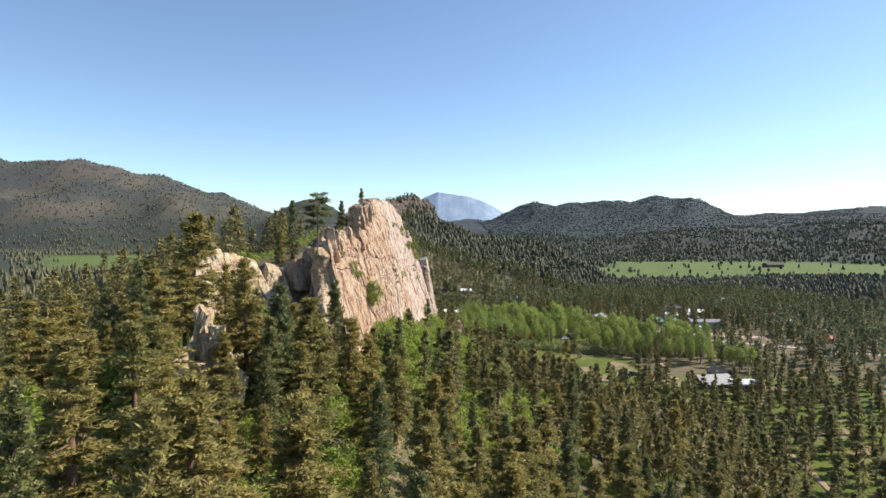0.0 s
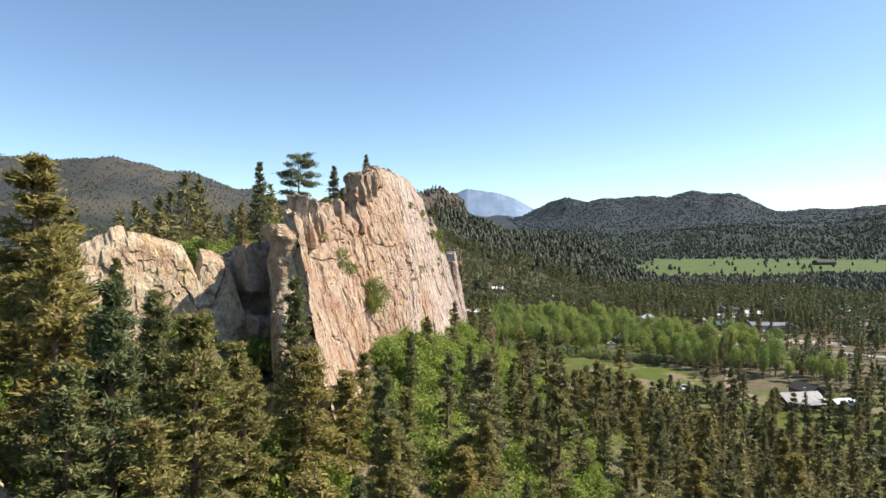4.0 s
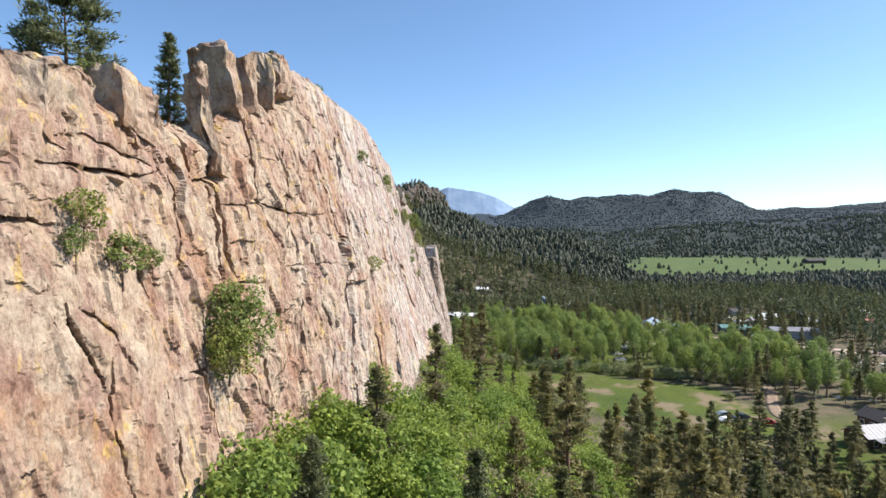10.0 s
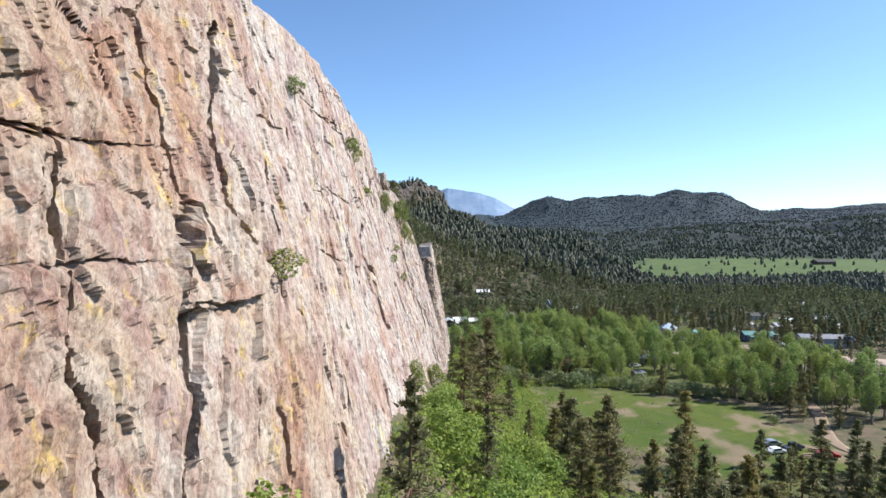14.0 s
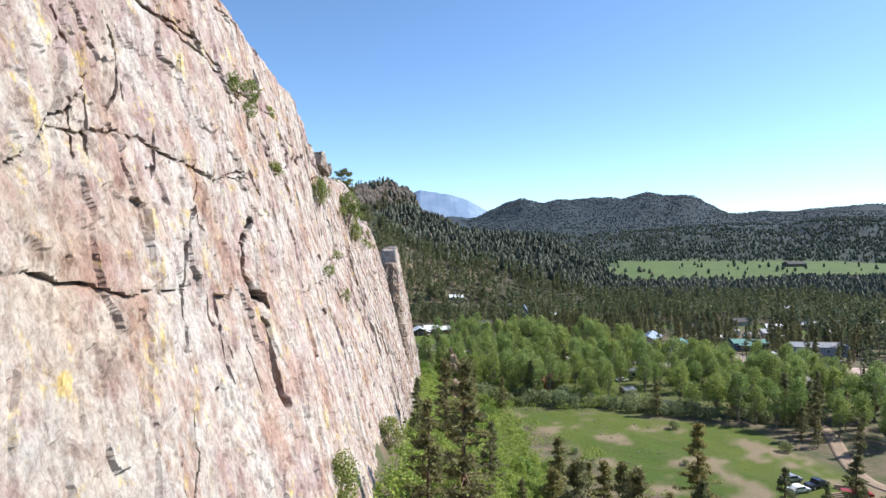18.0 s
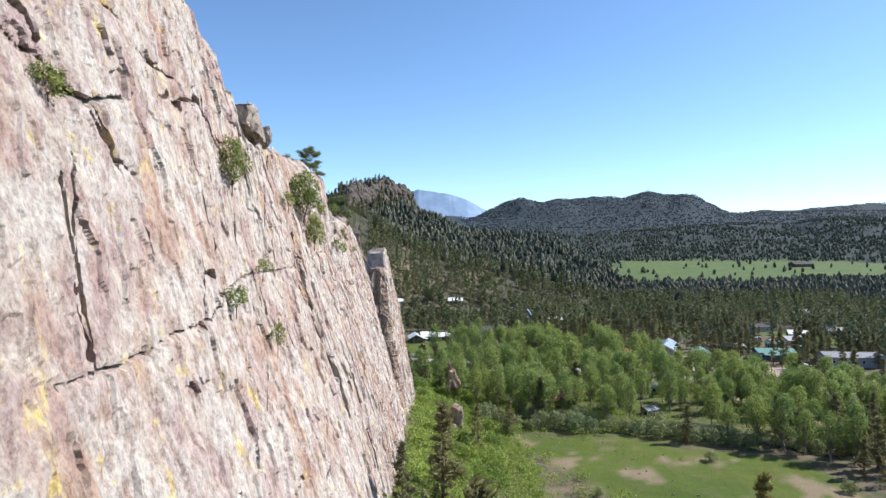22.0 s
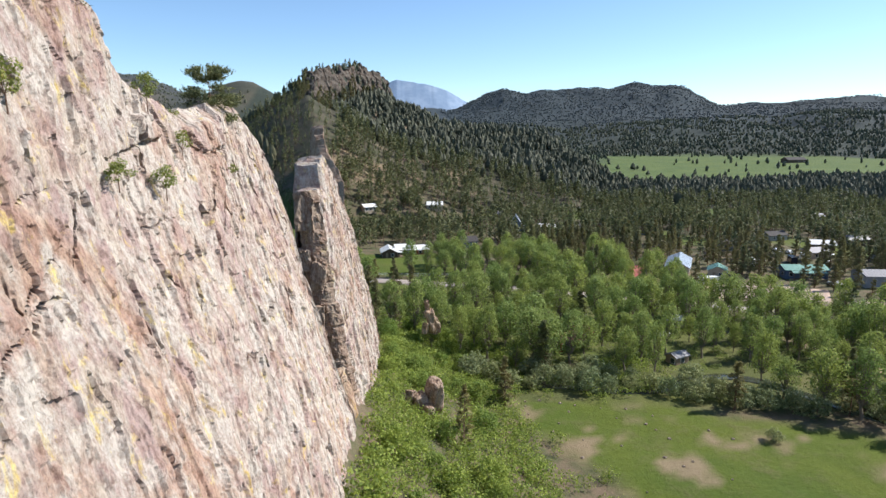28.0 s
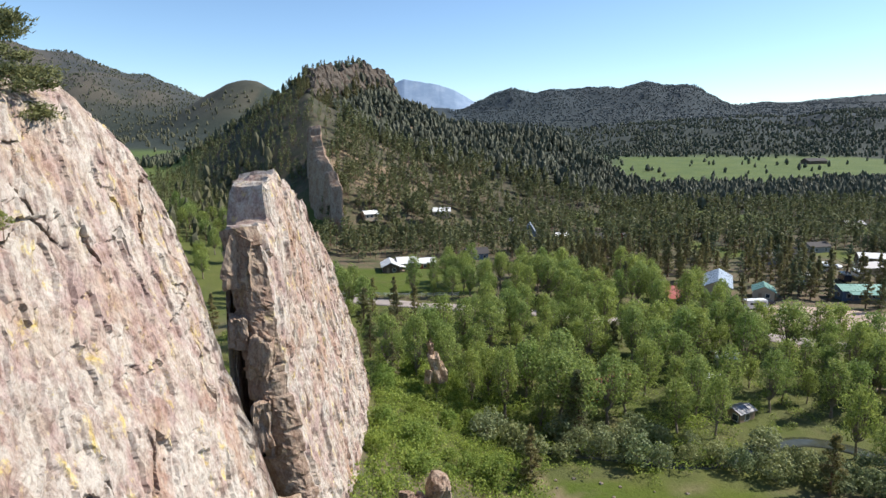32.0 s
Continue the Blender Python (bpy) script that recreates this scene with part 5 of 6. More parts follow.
pine_at(-15.0, 82.5, 54.9, 40, "fir", 0, 0.9, "dense dark fir at the foot of the cliff")
pine_at(-27.6, 109.5, 67.6, None, "fir", 1, 0.8, "slim fir standing on the ridge behind the cliff")
pine_at(-28.6, 106.5, 62.5, None, "pine", 2, 0.8)
pine_at(-30.5, 110.5, 61.5, None, "fir", 0, 0.9)
pine_at(-20.3, 119.1, 68.2, 60, "fir", 0, 1.0, "dark fir rising behind the cliff crest")
pine_at(-19.6, 121.5, 65.2, 60, "fir", 1, 1.1, "dark fir rising behind the cliff crest")
pine_at(-18.4, 135.2, 72.0, 66, "fir", 1, 1.1, "small dark fir on top of the cliff")
pine_at(-31.4, 74.8, 63.9, None, "pine", 0, 1.5, "large spreading pine on the ridge")
pine_at(-36, 84, 60, None, "pine", 1, 1.0)
pine_at(-13.7, 62, 54.9, None, "pine", 2, 1.0)
pine_at(-16.6, 60, 56.2, None, "fir", 0, 1.0, "dense dark fir on the wooded slope")
pine_at(-20.4, 62, 58.6, None, "pine", 0, 1.0)
pine_at(-17.8, 66.5, 55.0, None, "fir", 1, 1.0, "dense dark fir on the wooded slope")
pine_at(-25.5, 70, 57.5, None, "pine", 3, 1.0)
plant("ponderosa_tree", PONDEROSAS, 0, -24.0, 114.6, 60.0, 8.9, 9, "crooked open-crowned ponderosa pine on the ridge", "pine tree", "single trees", wide=1.0)
plant("ponderosa_tree", PONDEROSAS, 1, -13.6, 228.4, 60.7, 4.0, 6, "small flat-crowned pine on the cliff edge", "pine tree", "single trees", wide=0.9)
plant("ponderosa_tree", PONDEROSAS, 1, -13.4, 251.5, 55.4, 5.0, 6, "low spreading pine on the end of the cliff", "pine tree", "single trees", wide=1.0)
plant("dead_tree", [SNAG], 0, -25.0, 97.0, ground_at(-25, 97), 8.5, 9, "bare grey dead pine beside the cliff", "dead tree", "single trees")
plant("dead_tree", [SNAG], 0, -7.6, 184.8, 41.8, 4.2, 9, "bare thin dead tree on the rock face", "dead tree", "single trees")
pine_at(49.2, 236.8, 20.7, None, "pine", 0, 1.1, "lone pine at the edge of the meadow")
pine_at(13.7, 196.2, 28.7, None, "pine", 2, 1.1)
pine_at(-7.2, 80.4, 47.9, None, "fir", 1, 1.0, "dense dark fir below the cliff")
pine_at(33, 318, 16, None, "fir", 0, 1.2, "dark spruce at the edge of the meadow")

# scrub rooted in ledges of the cliff
for k, (y, z, h, w) in enumerate(((102, 55.2, 1.5, 0.9), (103.6, 53.6, 1.5, 1.2), (105.6, 53.5, 0.9, 1.0), (101.2, 54.2, 1.1, 0.8), (111.0, 49.2, 3.6, 0.9), (109.6, 48.2, 2.6, 0.9), (134.0, 51.7, 1.5, 1.2), (189.4, 57.2, 2.8, 0.6),
                                  (208.0, 56.2, 4.0, 0.75), (209.6, 53.6, 2.8, 0.6), (201.6, 56.6, 1.1, 1.0), (184.5, 50.4, 1.1, 1.1), (190.3, 51.8, 0.9, 1.0), (166.1, 62.2, 1.4, 1.0), (168, 61.3, 1.1, 1.1), (175.8, 62.8, 1.0, 1.0), (172.0, 58.2, 1.0, 1.2),
                                  (147.5, 63.4, 1.2, 1.0), (169.8, 62.6, 1.6, 0.9), (214, 57.4, 1.5, 0.9), (233.1, 57.2, 1.5, 0.8), (235.9, 54.2, 1.2, 1.0), (225.6, 53.0, 1.0, 1.2), (219.6, 56.6, 1.3, 0.9), (162.7, 39.2, 3.0, 0.8), (189.9, 33, 3.2, 0.8),
                                  (189.3, 47.6, 1.4, 0.6), (198.5, 61.4, 1.1, 1.0), (215, 61.6, 1.0, 1.2), (240, 56.0, 0.8, 1.4), (107, 61.9, 0.9, 1.3), (140, 69.2, 0.8, 1.4), (205, 61.4, 0.9, 1.2), (231, 52.2, 1.3, 0.9), (246, 52, 0.8, 1.0), (97.5, 57.6, 0.8, 1.3))):
    big = h > 2
    plant("ledge_shrub", LEDGE_OAKS if big else SHRUBS, k, float(face_x(y, z)) + (0.25 if z < float(cliff_top(np.array([y]))[0]) - 1 else -1.2), y, z - 0.15 - 0.12 * h, h, 3.4 if big else 1.2,
          "green leafy bush rooted in a cleft of the cliff" if big else "small green shrub on a ledge of the cliff", "shrub", "cliff shrubs", wide=w)

# ---- woods ----
PLACED = []


def scatter(n, xr, yr, keep, gap, tries=30):
    """Random places, no two nearer than gap."""
    out = []
    cell = {}
    for _ in range(n * tries):
        if len(out) >= n:
            break
        x, y = rng.uniform(*xr), rng.uniform(*yr)
        if rng.uniform() > keep(x, y):
            continue
        key = (int(x // gap), int(y // gap))
        if any((x - a) ** 2 + (y - b) ** 2 < gap * gap for i in (-1, 0, 1) for j in (-1, 0, 1) for a, b in cell.get((key[0] + i, key[1] + j), ())):
            continue
        cell.setdefault(key, []).append((x, y))
        out.append((x, y))
    return out


def road_line(x):
    return float(ip(x, (-60, -40, -11, 38, 86, 130, 175, 240, 300), (430, 415, 406, 392, 373, 349, 322, 275, 225)))


HOMES = [(107, 232, 13), (3, 451, 14), (32, 470, 9), (21, 545, 9), (66, 516, 9), (99, 505, 11), (88, 402, 11), (110, 408, 15), (149, 401, 10), (166, 383, 13), (43, 335, 8), (66, 324, 4), (122, 383, 18), (175, 440, 16), (186, 470, 12), (78, 248, 9), (600, 1085, 20), (92, 252, 8), (72, 341, 5)]


def free(x, y):
    """0 where a house, a road or the cliff stands."""
    if any((x - a) ** 2 + (y - b) ** 2 < r * r for a, b, r in HOMES):
        return 0.0
    if abs(y - road_line(x)) < 6.5 and -60 < x < 300:
        return 0.0
    fx = float(foot_x(y))
    if 84 < y < 345 and fx - (20 if y < 264 else 12) < x < fx + 1.5:
        return 0.0
    return 1.0


def wood_density(x, y):
    if not free(x, y):
        return 0.0
    m = float(in_meadow(x, y))
    if 12 < x < 62 and 225 < y < 302:
        return 0.0
    if -13 < x < -3 and 50 < y < 92:
        return 0.4
    if y > 300 and y < 402 and 6 < x < 125 and y < road_line(x) + 25:
        return 0.03
    if x > foot_x(y) and y > 120 and x < foot_x(y) + 26 and y < 345:
        return (0.3 if y < 180 else 0.14 if y < 215 else 0.04) * (1 - m)
    return (1 - m) if y < 225 or x > 92 or y > 312 else (1 - m) * (0.35 if x < 55 else 0.8)


near_sites = scatter(270, (-56, 50), (6, 88), wood_density, 2.9) + scatter(130, (-8, 60), (88, 215), wood_density, 3.8)
count = 0
for x, y in near_sites:
    z = ground_at(x, y)
    h = rng.uniform(8, 15.5) * (0.85 if x < -14 else 1.0)
    if rng.uniform() < 0.18:
        h *= 0.6
    if not clear_of_path(x, y, z + h):
        h = max(3.5, np.interp(y, CAM_Y, CAM_Z) - 6.8 - z)
        if h > 16:
            continue
    if 40 < y < 96 and -34 < x < -12:
        h = min(h, 12.0)
    k = int(rng.integers(0, 4))
    near = True
    if near and count < 300:
        count += 1
        if rng.uniform() < 0.22:
            plant("fir_tree", FIRS, k, x, y, z - 0.2, h, NATIVE["fir"][k % 2], "dark green fir in mixed woodland", "fir tree", "slope conifers", wide=rng.uniform(0.8, 1.1))
        else:
            plant("pine_tree", PINES, k, x, y, z - 0.2, h, NATIVE["pine"][k], "olive-green pine with a reddish bare lower trunk", "pine tree", "slope conifers", wide=rng.uniform(1.05, 1.5), lean=(rng.normal(0, 1.5), rng.normal(0, 1.5)))
    else:
        plant("pine_tree", MID_PINES, k, x, y, z - 0.2, h, 14, "olive-green pine on the lower slope", "pine tree", "lower slope pines", wide=rng.uniform(0.85, 1.15))

mid_sites = scatter(110, (-40, 210), (205, 400), wood_density, 6.0) + scatter(170, (60, 215), (385, 470), wood_density, 4.2)
for x, y in mid_sites:
    k = int(rng.integers(0, 4))
    plant("ponderosa_pine", MID_PINES, k, x, y, ground_at(x, y) - 0.2, rng.uniform(8, 13.5), 14, "dark green pine of the valley woods", "pine tree", "valley pines", wide=rng.uniform(0.85, 1.15))


for x, y in scatter(230, (64, 165), (86, 240), lambda x, y: free(x, y) * (0.9 if x > 86 or y < 130 else 0.6), 4.6):
    k = int(rng.integers(0, 4))
    plant("lawn_pine", MID_PINES, k, x, y, ground_at(x, y) - 0.2, rng.uniform(7.5, 13), 14, "dark pine standing alone on the lawn", "pine tree", "lawn pines", wide=rng.uniform(1.0, 1.35))


def grove(x, y):
    if not free(x, y):
        return 0.0
    if any((x - a) ** 2 + (y - b) ** 2 < 20 for a, b in mid_sites):
        return 0.0
    low = float(ip(x, (-30, 4, 8, 20, 50, 74, 80, 130), (338, 338, 325, 321, 318, 312, 298, 252)))
    high = float(ip(x, (6, 60, 90, 130), (412, 416, 404, 345)))
    if y > road_line(x) + 4 and x > 92:
        return 0.0
    if low < y < high:
        return 0.04 if float(vnoise(x / 13, y / 15, 0, 24)) < -0.28 else 0.9
    return 0.5 if 12 < x < 95 and high <= y < high + 22 else 0.0


for x, y in scatter(290, (-28, 135), (250, 440), grove, 4.1):
    k = int(rng.integers(0, 6))
    if k < 4:
        plant("cottonwood_tree", COTTONWOODS, k, x, y, ground_at(x, y) - 0.2, rng.uniform(6.0, 14.0), 12, "bright green leafy cottonwood by the creek", "cottonwood", "creek cottonwoods", wide=rng.uniform(0.62, 1.05))
    else:
        plant("cottonwood_tree", TALL_COTTONWOODS, k, x, y, ground_at(x, y) - 0.2, rng.uniform(11, 15.5), 15, "tall bright green cottonwood by the creek", "cottonwood", "creek cottonwoods", wide=rng.uniform(0.8, 1.05))


def bank(x, y):
    edge = float(ip(x, (14, 24, 50, 95), (313, 312, 307, 290)))
    return 1.0 if edge < y < edge + 9 else 0.0


for k, (x, y) in enumerate(scatter(46, (16, 110), (280, 320), bank, 3.6)):
    plant("willow_bush", WILLOWS, k, x, y, ground_at(x, y) - 0.2, rng.uniform(2.4, 4.6), 4.0, "grey-green willow bush on the creek bank", "willow", "creek willows", wide=rng.uniform(0.8, 1.2))


def scrub(x, y):
    if not free(x, y):
        return 0.0
    d = x - float(foot_x(y))
    if 115 < y < 345 and 0 < d < 30:
        return (1 - float(in_meadow(x, y))) * (1.0 if d < 20 else 0.6)
    if y < 120 and -50 < x < 40:
        return 0.55
    return 0.0


for k, (x, y) in enumerate(scatter(195, (-50, 45), (12, 345), scrub, 2.5)):
    plant("scrub_oak", OAKS, k, x, y, ground_at(x, y) - 0.2, rng.uniform(1.8, 4.2), 3.4, "bright green scrub oak bush on the slope", "scrub oak", "slope scrub", wide=rng.uniform(0.85, 1.3))
for k, (x, y) in enumerate(scatter(75, (-36, -7), (28, 92), lambda x, y: 1.0, 2.2)):
    plant("scrub_oak", OAKS, k, x, y, ground_at(x, y) - 0.2, rng.uniform(1.8, 3.6), 3.4, "bright green scrub oak bush on the slope", "scrub oak", "slope scrub", wide=rng.uniform(0.9, 1.4))
for k, (x, y) in enumerate(scatter(40, (-120, -42), (385, 540), lambda x, y: 1.0 if abs(x + 60 + 0.35 * (y - 400)) < 22 else 0.0, 4.5)):
    plant("cottonwood_tree", COTTONWOODS, k, x, y, ground_at(x, y) - 0.2, rng.uniform(7, 12), 12, "bright green leafy cottonwood west of the ridge", "cottonwood", "western cottonwoods", wide=rng.uniform(0.8, 1.1))
for x, y, h in ((66, 287, 2.2), (35, 270, 1.6), (86, 270, 2.4), (58, 262, 1.2)):
    plant("willow_bush", WILLOWS, 1, x, y, ground_at(x, y) - 0.1, h, 4.0, "lone pale bush in the meadow", "shrub", "meadow bushes")


for k, (x, y) in enumerate(scatter(30, (-14, 0), (106, 128), lambda x, y: 1.0 if -1.2 < x - float(foot_x(y)) < 4.5 else 0.0, 1.5, 200)):
    plant("scrub_oak", OAKS, k, x, y, ground_at(x, y) - 0.3, rng.uniform(2.4, 4.8), 3.4, "thick green scrub oak against the foot of the cliff", "scrub oak", "slope scrub", wide=rng.uniform(0.9, 1.25))


for k, y in enumerate(np.linspace(646, 845, 130)):
    x = float(butte_x(y)) + (rng.uniform(-7, 1) if k % 2 else rng.uniform(6, 16))
    plant("ridge_pine", MID_PINES, k, x, y, ground_at(x, y) - 0.3, rng.uniform(7, 11.5), 14, "dark pine on the rocky crest of the ridge", "pine tree", "ridge crest pines", wide=rng.uniform(0.8, 1.2))

# woods past counting, one mesh for each belt
def far_trees(name, pts, hs, rs, label, mat, sides=5):
    """Small rounded pines with uneven outlines."""
    n, r = len(pts), np.random.default_rng(len(pts))
    z = land(pts[:, 0], pts[:, 1])
    rings = []
    for f, w in ((0.08, 0.7), (0.34, 1.0), (0.70, 0.66)):
        ang = np.arange(sides) * 2 * np.pi / sides + r.uniform(0, 6.3, (n, 1)) * 0.15
        rr = (rs * w)[:, None] * r.uniform(0.6, 1.3, (n, sides))
        rings.append(np.stack([pts[:, :1] + rr * np.cos(ang), pts[:, 1:2] + rr * np.sin(ang), (z + hs * f)[:, None] + hs[:, None] * r.uniform(-0.09, 0.09, (n, sides))], -1))
    apex = np.stack([pts[:, 0] + r.normal(0, 0.3, n), pts[:, 1] + r.normal(0, 0.3, n), z + hs], -1)[:, None]
    v = np.concatenate(rings + [apex], 1)
    i, j = np.arange(sides), (np.arange(sides) + 1) % sides
    f = [np.stack([i + 2 * sides, j + 2 * sides, np.full(sides, 3 * sides)], -1)]
    for k in (0, sides):
        f += [np.stack([k + i, k + j, k + sides + j], -1), np.stack([k + i, k + sides + j, k + sides + i], -1)]
    f = np.concatenate(f)
    step = 3 * sides + 1
    tagged(new(name, mesh_np(name, v.reshape(-1, 3), ((np.arange(n) * step)[:, None, None] + f[None]).reshape(-1, 3), mat)), label, "woods", kind="stuff")


def spray_wood(name, pts, hs, rs, blades, label, mat, seed, leafy=False, blade=0.13, category="woods"):
    """Trees or bushes whose crowns are loose sprays, joined past counting."""
    r = np.random.default_rng(seed)
    n = len(pts)
    z = land(pts[:, 0], pts[:, 1])
    u = r.uniform(0, 1, (n, blades))
    if leafy:
        a, e = r.uniform(0, 6.283, (n, blades)), r.uniform(-0.6, 1, (n, blades))
        lob = 1 + 0.3 * np.sin(3 * a + r.uniform(0, 6, (n, 1))) * np.cos(2.2 * e)
        q = r.uniform(0.6, 1.0, (n, blades)) * lob
        w = rs[:, None] * np.sqrt(np.clip(1 - e * e, 0, 1)) * q
        c = np.stack([pts[:, :1] + w * np.cos(a), pts[:, 1:2] + w * np.sin(a), z[:, None] + hs[:, None] * (0.45 + 0.5 * e * q)], -1)
        d = r.normal(size=(n, blades, 3))
        up = np.stack([np.cos(a) * np.sqrt(np.clip(1 - e * e, 0, 1)), np.sin(a) * np.sqrt(np.clip(1 - e * e, 0, 1)), e + 0.35], -1)
    else:
        from_z = r.uniform(0.08, 0.32, (n, 1))
        f = from_z + (1 - from_z) * u
        a = np.floor(r.uniform(0, 14, (n, blades))) * 0.449 + f * 17 + r.uniform(0, 6.28, (n, 1))
        w = 1.25 * rs[:, None] * np.minimum(1, 0.5 + 2.0 * u) * (1 - u) ** 0.85 * r.uniform(0.25, 1.05, (n, blades)) ** 0.6
        c = np.stack([pts[:, :1] + w * np.cos(a), pts[:, 1:2] + w * np.sin(a), z[:, None] + hs[:, None] * f], -1)
        d = np.stack([np.cos(a), np.sin(a), np.full_like(a, 0.2)], -1) + r.normal(0, 0.6, (n, blades, 3))
        up = np.stack([0.75 * np.cos(a), 0.75 * np.sin(a), np.full_like(a, 0.7)], -1)
    L = (hs[:, None] * blade * r.uniform(0.7, 1.3, (n, blades))).ravel()
    v, fc = sprays(c.reshape(-1, 3), d.reshape(-1, 3), L, L * 0.8, r, up.reshape(-1, 3)) if leafy else needles_tri(c.reshape(-1, 3), d.reshape(-1, 3), L * 1.15, L * 0.5, r, up.reshape(-1, 3))
    if not leafy:
        b = np.stack([pts[:, 0], pts[:, 1], z - 0.3], -1)
        ang = np.arange(3) * 2.094
        ring = np.stack([np.cos(ang), np.sin(ang), 0 * ang], -1)[None] * (0.017 * hs)[:, None, None]
        tv = np.concatenate([b[:, None] + ring, b[:, None] + ring * 0.3 + np.array([0, 0, 1.0]) * (hs * 0.85)[:, None, None]], 1)
        i = np.arange(3)
        tf = np.stack([i, (i + 1) % 3, 3 + (i + 1) % 3, 3 + i], -1)
        stems = tagged(new(name + "_trunks", mesh_np(name + "_trunks", tv.reshape(-1, 3), ((np.arange(n) * 6)[:, None, None] + tf[None]).reshape(-1, 4), BARK)), "bare brown trunks of the pine woods", "tree trunks", kind="stuff")
    tagged(new(name, mesh_np(name, v, fc, mat)), label, category, kind="stuff")


def belt(n, xr, yr, keep, seed):
    r = np.random.default_rng(seed)
    p = np.stack([r.uniform(*xr, n), r.uniform(*yr, n)], -1)
    return p[r.uniform(size=n) < keep(p[:, 0], p[:, 1])]


def no_home(x, y):
    ok = np.ones_like(x)
    for a, b, rad in HOMES:
        ok *= (x - a) ** 2 + (y - b) ** 2 > rad * rad
    return ok


def sizes(n, lo, hi, wide, seed):
    r = np.random.default_rng(seed)
    h = r.uniform(lo, hi, n) * (1 - 0.35 * (r.uniform(size=n) < 0.25))
    return h, h * wide * r.uniform(0.8, 1.2, n)


def field(name, n, xr, yr, keep, seed, lo, hi, wide, label, blades=0, mat=None):
    p = belt(n, xr, yr, keep, seed)
    h, w = sizes(len(p), lo, hi, wide, seed + 1)
    if blades:
        spray_wood(name, p, h, w, blades, label, mat or NEEDLES, seed + 2)
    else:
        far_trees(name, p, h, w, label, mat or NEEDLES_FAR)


def open_land(x, y):
    return (1 - 0.97 * in_meadow(x, y)) * no_home(x, y)


def slope_keep(x, y):
    d = x - foot_x(y)
    keep = np.where((d > 0) & (y > 118) & (d < 24), 0.10, 1.0) * open_land(x, y)
    keep = keep * np.where((y > 84) & (d < 1) & (d > -22), 0, 1)
    keep = keep * np.where((y < 97) & (x > -62) & (x < 54), 0, 1) * np.where((np.abs(x) < 40) & (y < 220), 0.0, 1)
    keep = keep * np.where((x > 12) & (x < 62) & (y > 225) & (y < 302), 0, 1)
    return keep * np.where((y > 300) & (x > 5), 0, 1) * np.where((x > 45) & (y > 190), 0.15, 1)


p = belt(2300, (-110, 112), (4, 300), slope_keep, 101)
h, w = sizes(len(p), 7, 13.5, 0.17, 102)
room = np.interp(p[:, 1], CAM_Y, CAM_Z) - 6.8 - land(p[:, 0], p[:, 1])
h = np.where(np.abs(p[:, 0] - np.interp(p[:, 1], CAM_Y, CAM_X)) < 10, np.minimum(h, np.maximum(room, 2.5)), h)
spray_wood("slope_wood", p, h, w, 200, "dense olive-green pines on the slope below the cliff", NEEDLES_MID, 103, False, 0.085)
p = belt(4200, (-50, 60), (8, 350), lambda x, y: np.where((x - foot_x(y) > 0.5) & (x - foot_x(y) < 30) & (y > 90), 1.0, 0.7) * (1 - in_meadow(x, y)) * np.where((y > 84) & (x < foot_x(y)) & (x > foot_x(y) - 22), 0, 1), 104)
h, w = sizes(len(p), 1.0, 3.0, 0.75, 105)
spray_wood("scrub", p, h, w, 110, "thick bright green scrub oak under the cliff", OAK, 106, True, 0.13, "scrub")
p = belt(4200, (-52, 46), (10, 93), lambda x, y: 0.35 + 0.65 * smooth(-0.1, 0.4, vnoise(x / 7, y / 7, 0, 114)), 115)
h, w = sizes(len(p), 0.5, 1.9, 0.8, 116)
spray_wood("scrub", p, h, w, 60, "patchy olive-green brush between the pines", OAK, 117, True, 0.17, "scrub")
p = belt(9000, (-12, 34), (86, 348), lambda x, y: ((x - foot_x(y) > 0.4) & (x - foot_x(y) < 27)) * (1 - in_meadow(x, y)) * np.where(x - foot_x(y) < 8, 1.0, 0.55), 107)
h, w = sizes(len(p), 0.8, 2.4, 0.8, 108)
spray_wood("scrub", p, h, w, 70, "low bright green scrub at the foot of the cliff", OAK, 109, True, 0.16, "scrub")
p = belt(2400, (-30, 130), (317, 410), lambda x, y: no_home(x, y) * (np.abs(y - ip(x, (-11, 38, 86, 130), (406, 392, 373, 349))) > 5) * (y < 415 - 0.3 * np.maximum(x - 60, 0)), 110)
h, w = sizes(len(p), 0.6, 2.0, 0.8, 111)
spray_wood("undergrowth", p, h, w, 50, "low green undergrowth between the cottonwoods", LEAVES, 112, True, 0.2, "scrub")
field("valley_wood", 2700, (-40, 330), (462, 640), lambda x, y: open_land(x, y) * (x < 0.72 * y + 20), 72, 8, 13, 0.18, "dark pine woods beyond the village", 70, NEEDLES_VALLEY)
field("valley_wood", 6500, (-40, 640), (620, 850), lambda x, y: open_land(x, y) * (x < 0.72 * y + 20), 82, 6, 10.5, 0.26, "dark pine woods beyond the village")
field("valley_wood", 4000, (120, 460), (60, 480), lambda x, y: open_land(x, y) * (x < 0.80 * y + 120) * np.where(x < 190, 0.55, 1) * np.where((y > 300) & (x < 190), 0.4, 1) * (np.abs(y - ip(x, (86, 130, 175, 240, 300), (373, 349, 322, 275, 225))) > 7), 73, 8, 13, 0.18, "dark pine woods along the valley floor", 70, NEEDLES_VALLEY)
field("valley_wood", 4200, (330, 760), (200, 640), lambda x, y: open_land(x, y) * (x < 0.80 * y + 160), 83, 6, 10.5, 0.26, "dark pine woods along the valley floor")
